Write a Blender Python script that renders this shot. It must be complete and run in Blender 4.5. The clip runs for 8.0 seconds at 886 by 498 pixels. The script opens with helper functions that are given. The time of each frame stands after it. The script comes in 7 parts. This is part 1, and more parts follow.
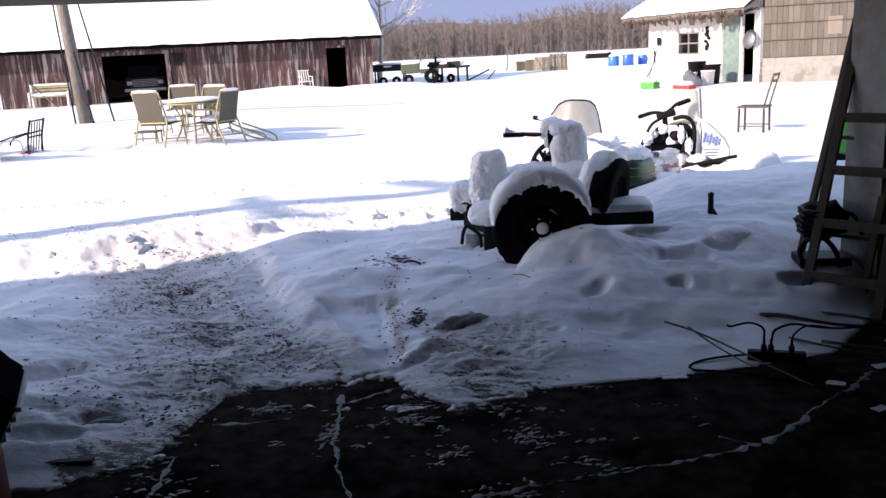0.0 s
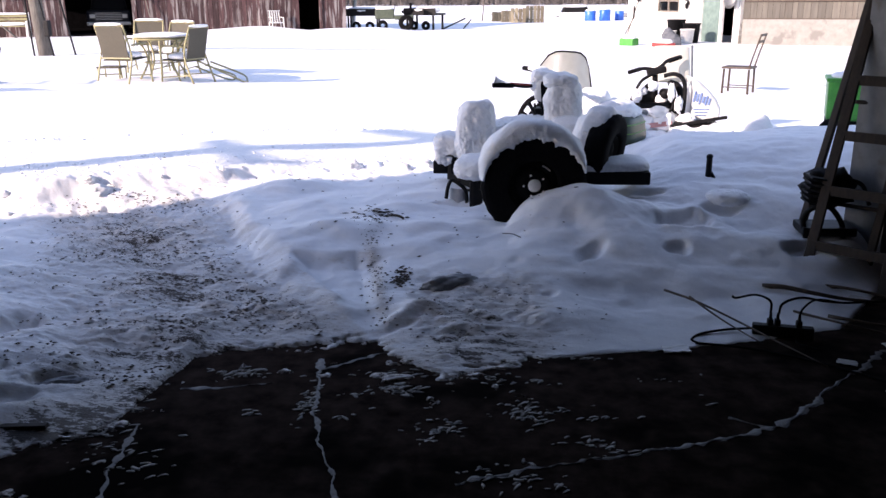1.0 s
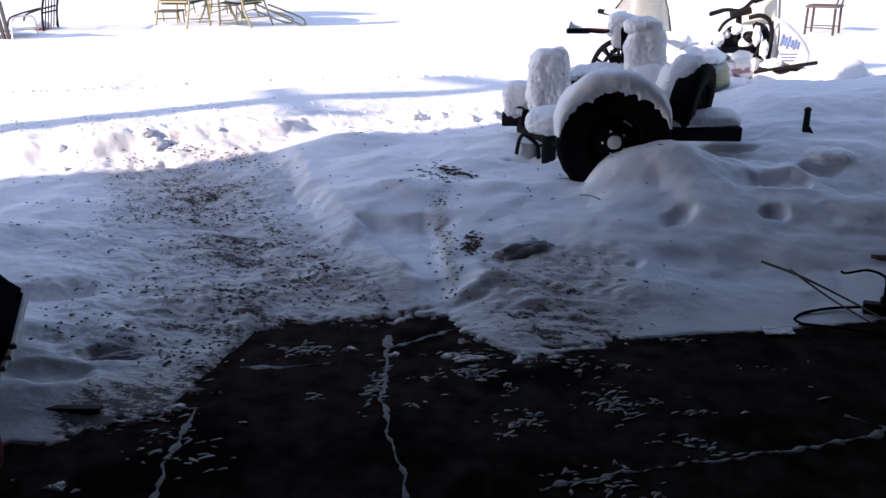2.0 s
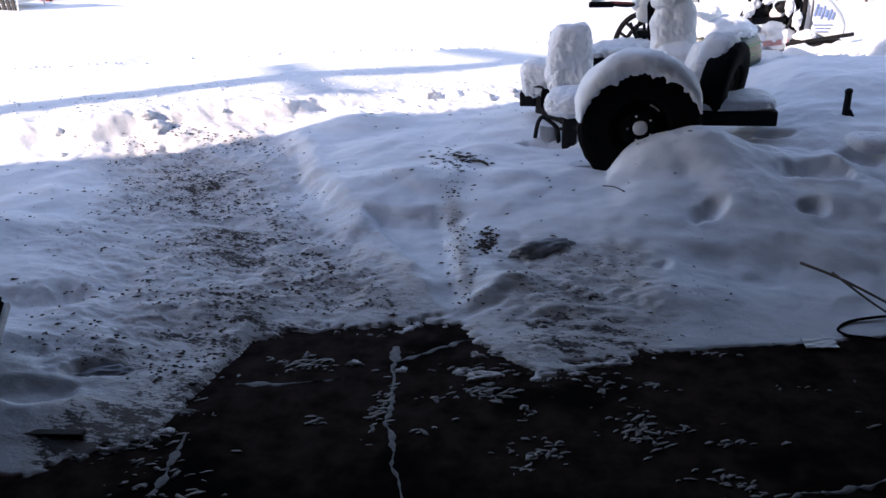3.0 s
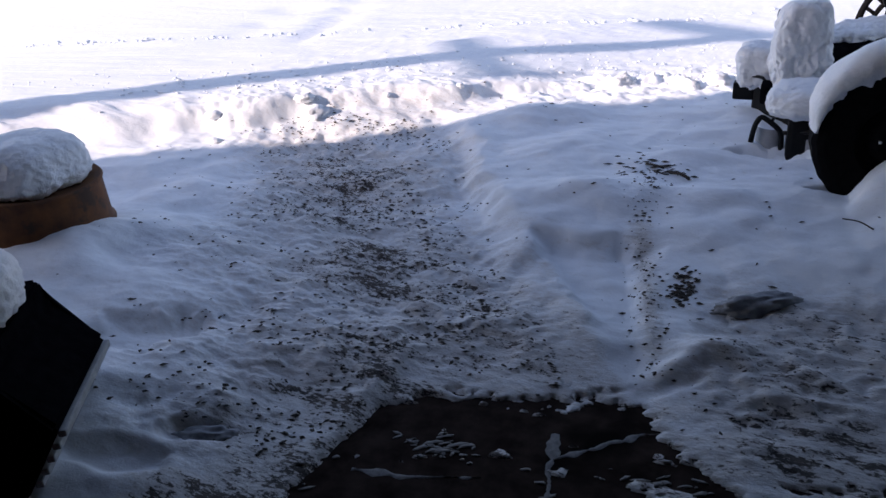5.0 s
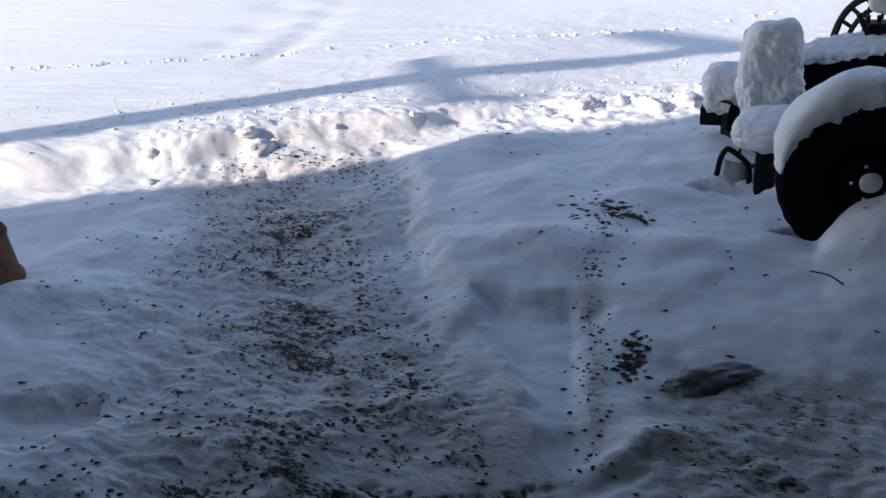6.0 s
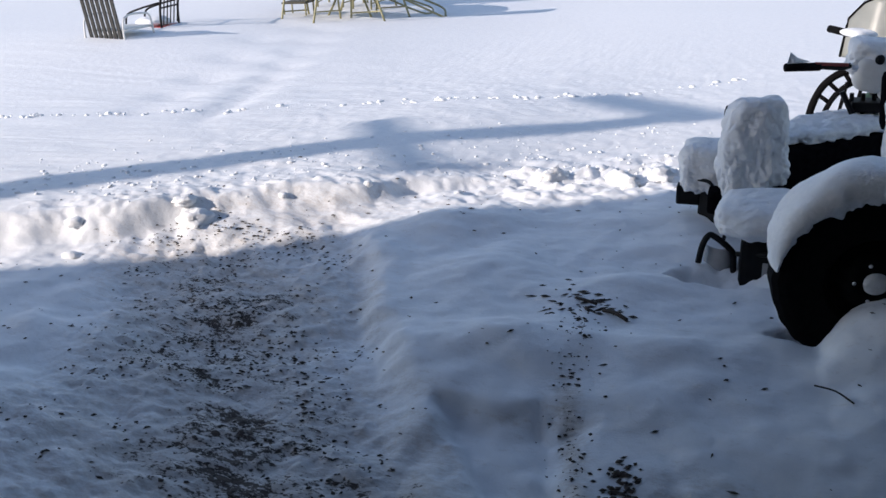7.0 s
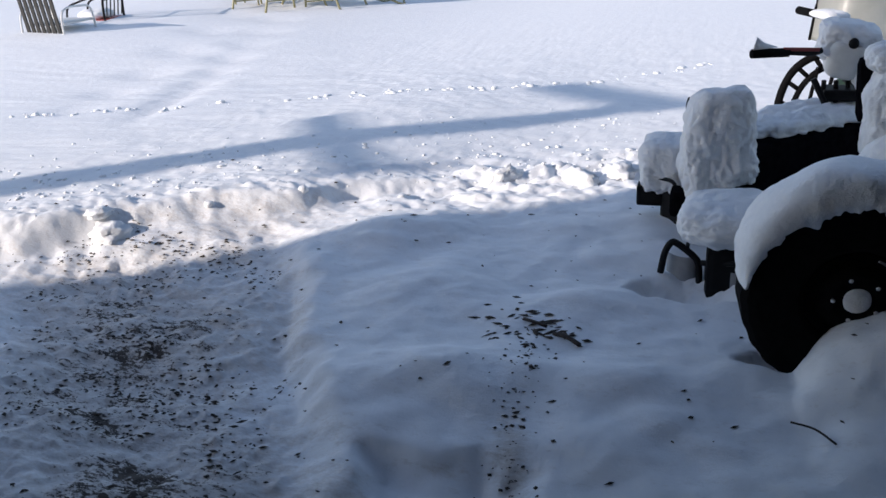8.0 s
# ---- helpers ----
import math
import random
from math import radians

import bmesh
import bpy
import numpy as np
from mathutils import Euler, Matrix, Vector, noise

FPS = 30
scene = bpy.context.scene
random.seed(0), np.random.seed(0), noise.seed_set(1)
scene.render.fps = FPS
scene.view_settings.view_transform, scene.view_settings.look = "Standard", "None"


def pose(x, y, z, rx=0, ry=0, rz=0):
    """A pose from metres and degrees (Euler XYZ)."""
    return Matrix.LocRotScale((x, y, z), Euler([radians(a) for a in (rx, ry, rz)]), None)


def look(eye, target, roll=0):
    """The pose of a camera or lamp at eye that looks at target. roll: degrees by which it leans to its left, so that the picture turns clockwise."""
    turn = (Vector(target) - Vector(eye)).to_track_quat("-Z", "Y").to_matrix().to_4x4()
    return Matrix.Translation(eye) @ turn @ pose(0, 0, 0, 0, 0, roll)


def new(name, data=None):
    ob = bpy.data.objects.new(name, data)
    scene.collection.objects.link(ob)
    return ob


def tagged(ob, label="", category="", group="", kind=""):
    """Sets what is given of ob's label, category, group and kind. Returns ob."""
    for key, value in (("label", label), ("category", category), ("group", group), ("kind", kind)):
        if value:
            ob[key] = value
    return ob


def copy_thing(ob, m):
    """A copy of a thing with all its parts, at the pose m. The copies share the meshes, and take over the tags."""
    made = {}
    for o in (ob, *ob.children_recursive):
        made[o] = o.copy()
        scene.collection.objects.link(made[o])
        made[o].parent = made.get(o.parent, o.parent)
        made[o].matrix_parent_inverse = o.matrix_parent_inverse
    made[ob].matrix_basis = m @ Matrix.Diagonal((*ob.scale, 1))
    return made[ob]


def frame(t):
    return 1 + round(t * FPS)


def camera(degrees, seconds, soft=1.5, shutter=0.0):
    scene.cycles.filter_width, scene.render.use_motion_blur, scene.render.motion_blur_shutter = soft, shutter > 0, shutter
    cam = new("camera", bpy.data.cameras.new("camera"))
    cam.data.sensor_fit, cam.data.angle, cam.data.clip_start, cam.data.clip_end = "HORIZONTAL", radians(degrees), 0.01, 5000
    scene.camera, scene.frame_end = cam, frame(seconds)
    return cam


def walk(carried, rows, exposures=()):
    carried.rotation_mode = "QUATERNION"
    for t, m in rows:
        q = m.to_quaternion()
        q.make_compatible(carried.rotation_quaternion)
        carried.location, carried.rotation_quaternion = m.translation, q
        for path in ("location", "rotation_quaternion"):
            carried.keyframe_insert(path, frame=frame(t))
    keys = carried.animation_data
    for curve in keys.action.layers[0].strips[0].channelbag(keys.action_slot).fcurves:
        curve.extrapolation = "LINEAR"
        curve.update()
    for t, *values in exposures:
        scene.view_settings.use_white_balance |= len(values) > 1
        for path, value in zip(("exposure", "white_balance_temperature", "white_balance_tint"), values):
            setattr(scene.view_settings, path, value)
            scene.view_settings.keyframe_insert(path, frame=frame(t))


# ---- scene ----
cam = camera(55.0, 8.0)
PATH = [
    (0, (0.404, -0.114, 1.598), (0.114, 1.812, 1.144), -3.0),
    (0.5, (0.291, -0.004, 1.588), (0.154, 1.928, 1.087), -1.2),
    (1, (0.239, 0.18, 1.552), (0.03, 2.087, 0.985), -0.4),
    (1.5, (0.23, 0.365, 1.565), (-0.045, 2.251, 0.961), -0.3),
    (1.7, (0.186, 0.423, 1.556), (-0.162, 2.285, 0.912), -1.0),
    (2.8, (0.04, 0.742, 1.618), (-0.238, 2.572, 0.862), -1.6),
    (3, (0.083, 0.816, 1.614), (-0.289, 2.625, 0.845), -1.7),
    (3.5, (0.201, 0.982, 1.609), (-0.293, 2.751, 0.819), -2.2),
    (4, (0.098, 1.174, 1.602), (-0.363, 2.931, 0.764), -2.4),
    (4.5, (-0.059, 1.359, 1.593), (-0.57, 3.108, 0.769), -0.8),
    (4.7, (-0.097, 1.447, 1.595), (-0.764, 3.129, 0.743), -1.6),
    (5.8, (0.018, 1.975, 1.649), (-0.818, 3.6, 0.836), -4.9),
    (6, (0.02, 2.06, 1.666), (-0.75, 3.705, 0.83), -5.1),
    (6.5, (-0.117, 2.331, 1.674), (-0.757, 4.06, 0.899), -3.5),
    (7, (-0.17, 2.458, 1.676), (-0.847, 4.188, 0.933), -2.9),
    (7.5, (-0.121, 2.705, 1.651), (-0.704, 4.456, 0.881), -4.0),
    (8, (-0.157, 2.885, 1.624), (-0.777, 4.623, 0.851), -3.7),
]
SUN_STRENGTH, SKY_STRENGTH = 3.35, 0.15
EXPOSURES = [(0.0, 1.28, 7700, 27), (1.0, 1.4, 7550, 29), (1.5, 1.21, 7400, 28), (3.0, 1.3, 7350, 26), (3.5, 1.11, 7300, 25), (4.0, 1.36, 7250, 27), (4.5, 1.1, 7200, 27), (5.9, 0.7, 7150, 18), (6.5, 0.5, 7050, 16), (8.0, 0.49, 7050, 16)]
walk(cam, [(t, look(eye, target, roll)) for t, eye, target, roll in PATH], exposures=EXPOSURES)

# ---- daylight ----
SUN_AZ, SUN_EL = radians(43), radians(22)
SUN_WAY = Vector((math.cos(SUN_AZ) * math.cos(SUN_EL), math.sin(SUN_AZ) * math.cos(SUN_EL), -math.sin(SUN_EL)))
world = bpy.data.worlds.new("winter_sky")
scene.world = world
world.use_nodes = True
sky = world.node_tree.nodes.new("ShaderNodeTexSky")
sky.sky_type = 'NISHITA'
sky.sun_disc = False
sky.sun_elevation = SUN_EL
sky.sun_rotation = math.atan2(-SUN_WAY.x, -SUN_WAY.y)
sky.air_density, sky.dust_density, sky.ozone_density = 1.0, 0.4, 1.8
world.node_tree.links.new(sky.outputs[0], world.node_tree.nodes["Background"].inputs[0])
world.node_tree.nodes["Background"].inputs[1].default_value = SKY_STRENGTH
sun_data = bpy.data.lights.new("sun", 'SUN')
sun_data.energy, sun_data.angle, sun_data.color = SUN_STRENGTH, radians(0.5), (1.0, 0.965, 0.925)
sun = new("sun", sun_data)
sun.matrix_world = look((0, 0, 30), Vector((0, 0, 30)) + SUN_WAY)

# ---- small helpers ----
def rnd(a, b):
    return random.uniform(a, b)


def lattice(ix, iy, seed):
    h = (ix * 374761393 + iy * 668265263 + seed * 1274126177) & 0xFFFFFFFF
    h = ((h ^ (h >> 13)) * 1103515245) & 0xFFFFFFFF
    h = (h ^ (h >> 16)) & 0xFFFF
    return h / 65535.0


def vnoise(x, y, seed=1):
    """Smooth value noise, -1 to 1, on numpy arrays."""
    x, y = np.asarray(x, float), np.asarray(y, float)
    ix, iy = np.floor(x).astype(np.int64), np.floor(y).astype(np.int64)
    fx, fy = x - ix, y - iy
    fx, fy = fx * fx * fx * (fx * (fx * 6 - 15) + 10), fy * fy * fy * (fy * (fy * 6 - 15) + 10)
    a, b = lattice(ix, iy, seed), lattice(ix + 1, iy, seed)
    c, d = lattice(ix, iy + 1, seed), lattice(ix + 1, iy + 1, seed)
    return 2 * ((a * (1 - fx) + b * fx) * (1 - fy) + (c * (1 - fx) + d * fx) * fy) - 1


def fbm(x, y, seed=1, octaves=4, gain=0.5):
    total, amp = 0, 1.0
    for o in range(octaves):
        total = total + amp * vnoise(x * 2**o + 17.3 * o, y * 2**o - 9.1 * o, seed + o)
        amp *= gain
    return total


def smooth(a, b, v):
    s = np.clip((v - a) / (b - a), 0, 1)
    return s * s * (3 - 2 * s)


def mesh_of(name, bm, material, smoothed=True):
    me = bpy.data.meshes.new(name)
    bmesh.ops.recalc_face_normals(bm, faces=bm.faces)
    bm.to_mesh(me)
    bm.free()
    if material:
        me.materials.append(material)
    me.shade_smooth() if smoothed else me.shade_flat()
    return me


def part(name, bm, material, parent=None, label="", smoothed=False, at=None):
    """One mesh object, under a thing or a part."""
    ob = new(name, mesh_of(name, bm, material, smoothed))
    if parent is not None:
        ob.parent = parent
    if at is not None:
        ob.matrix_basis = at
    if label:
        tagged(ob, label)
    return ob


def thing(name, label, category, m=None, group="", kind=""):
    """An empty at the base of a thing."""
    ob = new(name)
    ob.empty_display_size = 0.1
    if m is not None:
        ob.matrix_basis = m
    return tagged(ob, label, category, group, kind)


def bmnew():
    return bmesh.new()


def box(bm, sx, sy, sz, m=None, bevel=0.0, taper=1.0):
    """A box, centred; taper narrows its top."""
    old = len(bm.verts)
    r = bmesh.ops.create_cube(bm, size=1.0)
    vs = r["verts"]
    for v in vs:
        k = taper if v.co.z > 0 else 1.0
        v.co = Vector((v.co.x * sx * k, v.co.y * sy * k, v.co.z * sz))
    if bevel:
        es = list({e for v in vs for e in v.link_edges})
        bmesh.ops.bevel(bm, geom=es, offset=min(bevel, 0.45 * min(sx, sy, sz)), segments=2, affect='EDGES', profile=0.6)
        vs = list(bm.verts)[old:]
    if m is not None:
        bmesh.ops.transform(bm, matrix=m, verts=vs)
    return vs


def cyl(bm, r1, r2, h, m=None, seg=16, caps=True):
    """A cone or cylinder along z, from 0 to h."""
    r = bmesh.ops.create_cone(bm, cap_ends=caps, segments=seg, radius1=r1, radius2=r2, depth=h)
    bmesh.ops.translate(bm, verts=r["verts"], vec=(0, 0, h / 2))
    if m is not None:
        bmesh.ops.transform(bm, matrix=m, verts=r["verts"])
    return r["verts"]


def span(a, b):
    """The matrix that lays the z axis from a towards b."""
    a, b = Vector(a), Vector(b)
    return Matrix.Translation(a) @ (b - a).to_track_quat('Z', 'Y').to_matrix().to_4x4()


def rod(bm, a, b, r1, r2=None, seg=8):
    return cyl(bm, r1, r1 if r2 is None else r2, (Vector(b) - Vector(a)).length, span(a, b), seg)


def bar(bm, a, b, w, d, bevel=0.0):
    """A rectangular bar from a to b."""
    length = (Vector(b) - Vector(a)).length
    return box(bm, w, d, length, span(a, b) @ Matrix.Translation((0, 0, length / 2)), bevel)


def bend(points, n=8):
    """A smooth line through the points."""
    ps = [Vector(p) for p in points]
    ps = [2 * ps[0] - ps[1]] + ps + [2 * ps[-1] - ps[-2]]
    out = []
    for i in range(1, len(ps) - 2):
        a, b, c, d = ps[i - 1:i + 3]
        for k in range(n):
            t = k / n
            out.append(0.5 * ((2 * b) + (c - a) * t + (2 * a - 5 * b + 4 * c - d) * t * t + (3 * b - a - 3 * c + d) * t**3))
    out.append(ps[-2])
    return out


def tube(bm, points, radius, seg=8, n=8, curve=True, r_end=None):
    """A round tube along a smooth line."""
    ps = bend(points, n) if curve else [Vector(p) for p in points]
    rings, up = [], Vector((0.13, 0.2, 1)).normalized()
    for i, p in enumerate(ps):
        way = (ps[min(i + 1, len(ps) - 1)] - ps[max(i - 1, 0)]).normalized()
        side = way.cross(up)
        side = side.normalized() if side.length > 1e-3 else Vector((1, 0, 0))
        top = side.cross(way)
        r = radius if r_end is None else radius + (r_end - radius) * i / (len(ps) - 1)
        rings.append([bm.verts.new(p + r * (math.cos(2 * math.pi * k / seg) * side + math.sin(2 * math.pi * k / seg) * top)) for k in range(seg)])
    for a, b in zip(rings, rings[1:]):
        for k in range(seg):
            bm.faces.new((a[k], a[(k + 1) % seg], b[(k + 1) % seg], b[k]))
    bm.faces.new(rings[0][::-1])
    bm.faces.new(rings[-1])


def lathe(bm, profile, m=None, seg=40, a0=0.0, a1=2 * math.pi):
    """Turns a profile of (radius, height) about z, all round or from a0 to a1."""
    full = abs(a1 - a0 - 2 * math.pi) < 1e-6
    cols = []
    for k in range(seg if full else seg + 1):
        a = a0 + (a1 - a0) * k / seg
        cols.append([bm.verts.new((r * math.cos(a), r * math.sin(a), z)) for r, z in profile])
    vs = [v for c in cols for v in c]
    for k in range(seg):
        a, b = cols[k], cols[(k + 1) % len(cols)]
        for i in range(len(profile) - 1):
            bm.faces.new((a[i], b[i], b[i + 1], a[i + 1]))
    if m is not None:
        bmesh.ops.transform(bm, matrix=m, verts=vs)
    return vs


def lump(bm, sx, sy, sz, m=None, sub=3, rough=0.15, scale=2.0, seed=0, flat=None):
    """An uneven rounded lump, with half sizes; flat: cuts its underside at that share of its height."""
    vs = bmesh.ops.create_icosphere(bm, subdivisions=sub, radius=1.0)["verts"]
    for v in vs:
        d = v.co.normalized()
        k = 1 + rough * noise.fractal(d * scale + Vector((seed * 3.7, seed * 1.3, seed)), 1.0, 2.0, 3)
        p = d * k
        if flat is not None and p.z < flat:
            p.z = flat
        v.co = Vector((p.x * sx, p.y * sy, p.z * sz))
    if m is not None:
        bmesh.ops.transform(bm, matrix=m, verts=vs)
    return vs


def pillow(bm, sx, sy, sz, m=None, p=3.5, n=14, rough=0.06, scale=3.0, seed=0, taper=1.0):
    """A rounded block (a superellipsoid) with uneven faces: settled snow, cushions. Half sizes; taper narrows its top."""
    old = len(bm.verts)
    vs = bmesh.ops.create_cube(bm, size=2.0)["verts"]
    es = list({e for v in vs for e in v.link_edges})
    bmesh.ops.subdivide_edges(bm, edges=es, cuts=int(n * 2.4) if rough > 0.02 and n > 8 else n, use_grid_fill=True)
    vs = list(bm.verts)[old:]
    size = min(sx, sy, sz)
    crust = min(rough / 0.12, 1.6) * min(1.0, size / 0.09)
    for v in vs:
        c = v.co
        k = (abs(c.x)**p + abs(c.y)**p + abs(c.z)**p) ** (-1 / p)
        d = c * k
        w = 1 + (taper - 1) * (d.z + 1) / 2
        q = Vector((d.x * sx * w, d.y * sy * w, d.z * sz))
        at = q + Vector((seed * 5.1, seed * 2.3, seed))
        out = 0.9 * rough * scale / 2.5 * size * noise.fractal(at * 0.9 / size, 1.0, 2.0, 2)
        low = 0.25 + 0.75 * min(1.0, max(0.0, 0.8 - d.z))
        out += crust * (0.009 * noise.fractal(at * 11.0, 1.0, 2.0, 2) + low * (0.010 * noise.noise(at * 42.0) - 0.016 * max(noise.noise(at * 50.0 + Vector((7, 3, 1))) - 0.1, 0)))
        v.co = q + d * out
    if m is not None:
        bmesh.ops.transform(bm, matrix=m, verts=vs)
    return vs


# ---- materials ----
def material(name):
    m = bpy.data.materials.new(name)
    m.use_nodes = True
    t = m.node_tree
    return m, t, t.nodes["Principled BSDF"]


def node(t, kind, **inputs):
    n = t.nodes.new(kind)
    for k, v in inputs.items():
        n.inputs[k.replace("_", " ")].default_value = v
    return n


def coords(t, object_space=True):
    return t.nodes.new("ShaderNodeTexCoord").outputs["Object" if object_space else "Generated"]


def grain(t, where, scale, detail=5.0, rough=0.6, stretch=None):
    n = node(t, "ShaderNodeTexNoise", Scale=scale, Detail=detail, Roughness=rough)
    if stretch:
        mp = node(t, "ShaderNodeMapping")
        mp.inputs["Scale"].default_value = stretch
        t.links.new(where, mp.inputs["Vector"])
        where = mp.outputs[0]
    t.links.new(where, n.inputs["Vector"])
    return n.outputs["Fac"]


def ramp(t, fac, stops):
    r = t.nodes.new("ShaderNodeValToRGB")
    while len(r.color_ramp.elements) < len(stops):
        r.color_ramp.elements.new(0.5)
    for e, (pos, col) in zip(r.color_ramp.elements, stops):
        e.position = pos
        e.color = (*col, 1.0) if len(col) == 3 else col
    t.links.new(fac, r.inputs[0])
    return r.outputs["Color"]


def mixed(t, fac, a, b, how='MIX'):
    n = t.nodes.new("ShaderNodeMix")
    n.data_type, n.blend_type = 'RGBA', how
    for sock, v in ((n.inputs["Factor"], fac), (n.inputs["A"], a), (n.inputs["B"], b)):
        if isinstance(v, (int, float)):
            sock.default_value = v
        elif isinstance(v, tuple):
            sock.default_value = (*v, 1.0)
        else:
            t.links.new(v, sock)
    return n.outputs["Result"]


def bump(t, bsdf, height, strength=0.3, distance=0.01):
    b = node(t, "ShaderNodeBump", Strength=strength, Distance=distance)
    t.links.new(height, b.inputs["Height"])
    t.links.new(b.outputs[0], bsdf.inputs["Normal"])
    return b


def surface(name, dark, light, scale=12.0, rough=0.6, metal=0.0, spread=0.0, relief=0.2, depth=0.004, stretch=None, wear=None, wear_at=0.62, wear_scale=3.0, pieces=False, sheen=0.5):
    """Grain between two colours, with a second, larger pattern of wear, fine relief and uneven gloss."""
    m, t, b = material(name)
    at = coords(t)
    if pieces:
        info = t.nodes.new("ShaderNodeObjectInfo")
        far = t.nodes.new("ShaderNodeVectorMath")
        far.operation = 'MULTIPLY_ADD'
        t.links.new(info.outputs["Random"], far.inputs[0])
        far.inputs[1].default_value = (37.0, 53.0, 71.0)
        t.links.new(at, far.inputs[2])
        at = far.outputs[0]
    g = grain(t, at, scale, 6.0, 0.62, stretch)
    col = ramp(t, g, [(0.3, dark), (0.7, light)])
    big = grain(t, at, wear_scale, 4.0, 0.6, stretch if pieces else None)
    if wear:
        mask = ramp(t, big, [(wear_at - 0.04, (0, 0, 0)), (wear_at + 0.04, (1, 1, 1))])
        col = mixed(t, mask, col, wear)
    else:
        col = mixed(t, 0.35, col, ramp(t, big, [(0.3, (0.55, 0.55, 0.55)), (0.7, (1.0, 1.0, 1.0))]), 'MULTIPLY')
    if pieces:
        tone = ramp(t, info.outputs["Random"], [(0.0, (0.42, 0.40, 0.40)), (0.6, (0.85, 0.85, 0.85)), (1.0, (1.35, 1.33, 1.3))])
        col = mixed(t, min(0.8, float(pieces)), col, tone, 'MULTIPLY')
    t.links.new(col, b.inputs["Base Color"])
    r = t.nodes.new("ShaderNodeMapRange")
    r.inputs["To Min"].default_value, r.inputs["To Max"].default_value = max(rough - 0.15, 0.05), min(rough + 0.15, 1.0)
    t.links.new(g, r.inputs["Value"])
    t.links.new(r.outputs[0], b.inputs["Roughness"])
    b.inputs["Metallic"].default_value = metal
    b.inputs["Specular IOR Level"].default_value = sheen
    if relief:
        bump(t, b, g, relief, depth)
    return m


def snow_material(name, dirty=False):
    """Packed and drifted snow; dirty: with soil, gravel and straw trodden in where the sheet says so."""
    m, t, b = material(name)
    at = coords(t)
    fine, mid = grain(t, at, 160.0, 4.0, 0.7), grain(t, at, 14.0 if dirty else 42.0, 5.0, 0.6)
    col = ramp(t, mid, [(0.25, (0.80, 0.82, 0.85)), (0.75, (0.89, 0.90, 0.91))])
    if dirty:
        a = t.nodes.new("ShaderNodeAttribute")
        a.attribute_name = "soil"
        s1, s2, s3 = grain(t, at, 12.0, 8.0, 0.72, (0.6, 1.7, 1.0)), grain(t, at, 5.0, 5.0, 0.6), grain(t, at, 52.0, 5.0, 0.75, (0.7, 1.6, 1.0))
        add = t.nodes.new("ShaderNodeMath")
        add.operation = 'MULTIPLY_ADD'
        t.links.new(s1, add.inputs[0])
        add.inputs[1].default_value = 0.58
        half = t.nodes.new("ShaderNodeMath")
        half.operation = 'MULTIPLY_ADD'
        t.links.new(s3, half.inputs[0])
        half.inputs[1].default_value = 0.55
        t.links.new(a.outputs["Fac"], half.inputs[2])
        t.links.new(half.outputs[0], add.inputs[2])
        soil = ramp(t, s2, [(0.3, (0.03, 0.024, 0.022)), (0.7, (0.11, 0.085, 0.07))])
        stain = ramp(t, add.outputs[0], [(0.62, (0, 0, 0)), (0.86, (0.60, 0.60, 0.60))])
        col = mixed(t, stain, col, (0.50, 0.43, 0.37))
        mask = ramp(t, add.outputs[0], [(0.872, (0, 0, 0)), (0.905, (1, 1, 1))])
        col = mixed(t, mask, col, soil)
    t.links.new(col, b.inputs["Base Color"])
    b.inputs["Roughness"].default_value = 0.62
    b.inputs["Specular IOR Level"].default_value = 0.3
    both = t.nodes.new("ShaderNodeMath")
    both.operation = 'MULTIPLY_ADD'
    t.links.new(fine, both.inputs[0])
    both.inputs[1].default_value = 0.25
    t.links.new(mid, both.inputs[2])
    height = both.outputs[0]
    if dirty:
        crust = t.nodes.new("ShaderNodeMath")
        crust.operation = 'MULTIPLY'
        t.links.new(grain(t, at, 34.0, 6.0, 0.7, (0.7, 1.5, 1.0)), crust.inputs[0])
        t.links.new(a.outputs["Fac"], crust.inputs[1])
        rough = t.nodes.new("ShaderNodeMath")
        rough.operation = 'MULTIPLY_ADD'
        t.links.new(crust.outputs[0], rough.inputs[0])
        rough.inputs[1].default_value = 7.0
        t.links.new(height, rough.inputs[2])
        height = rough.outputs[0]
    bump(t, b, height, 0.45 if not dirty else 0.40, 0.02 if not dirty else 0.013)
    return m


SNOW = snow_material("snow")
GROUND_SNOW = snow_material("trodden_snow", True)
RUBBER = surface("black_rubber", (0.004, 0.004, 0.0045), (0.009, 0.009, 0.010), 40, 0.85, relief=0.3, sheen=0.05)
BLACK = surface("black_plastic", (0.005, 0.005, 0.006), (0.012, 0.012, 0.013), 25, 0.6, relief=0.1, sheen=0.12)
VINYL = surface("dark_vinyl", (0.003, 0.003, 0.004), (0.008, 0.008, 0.010), 30, 0.8, sheen=0.0, relief=0.15)
STEEL = surface("worn_steel", (0.18, 0.18, 0.18), (0.34, 0.34, 0.34), 30, 0.42, 0.9, wear=(0.16, 0.08, 0.04), wear_at=0.66)
BLACK_STEEL = surface("black_painted_steel", (0.005, 0.005, 0.006), (0.012, 0.012, 0.013), 30, 0.55, wear=(0.04, 0.025, 0.016), wear_at=0.74, sheen=0.15)
WHITE_PAINT = surface("white_paint", (0.62, 0.62, 0.6), (0.8, 0.8, 0.78), 9, 0.45, relief=0.06)
CREAM = surface("cream_enamel", (0.22, 0.20, 0.095), (0.32, 0.29, 0.155), 14, 0.45, relief=0.05, wear=(0.35, 0.28, 0.16), wear_at=0.7)
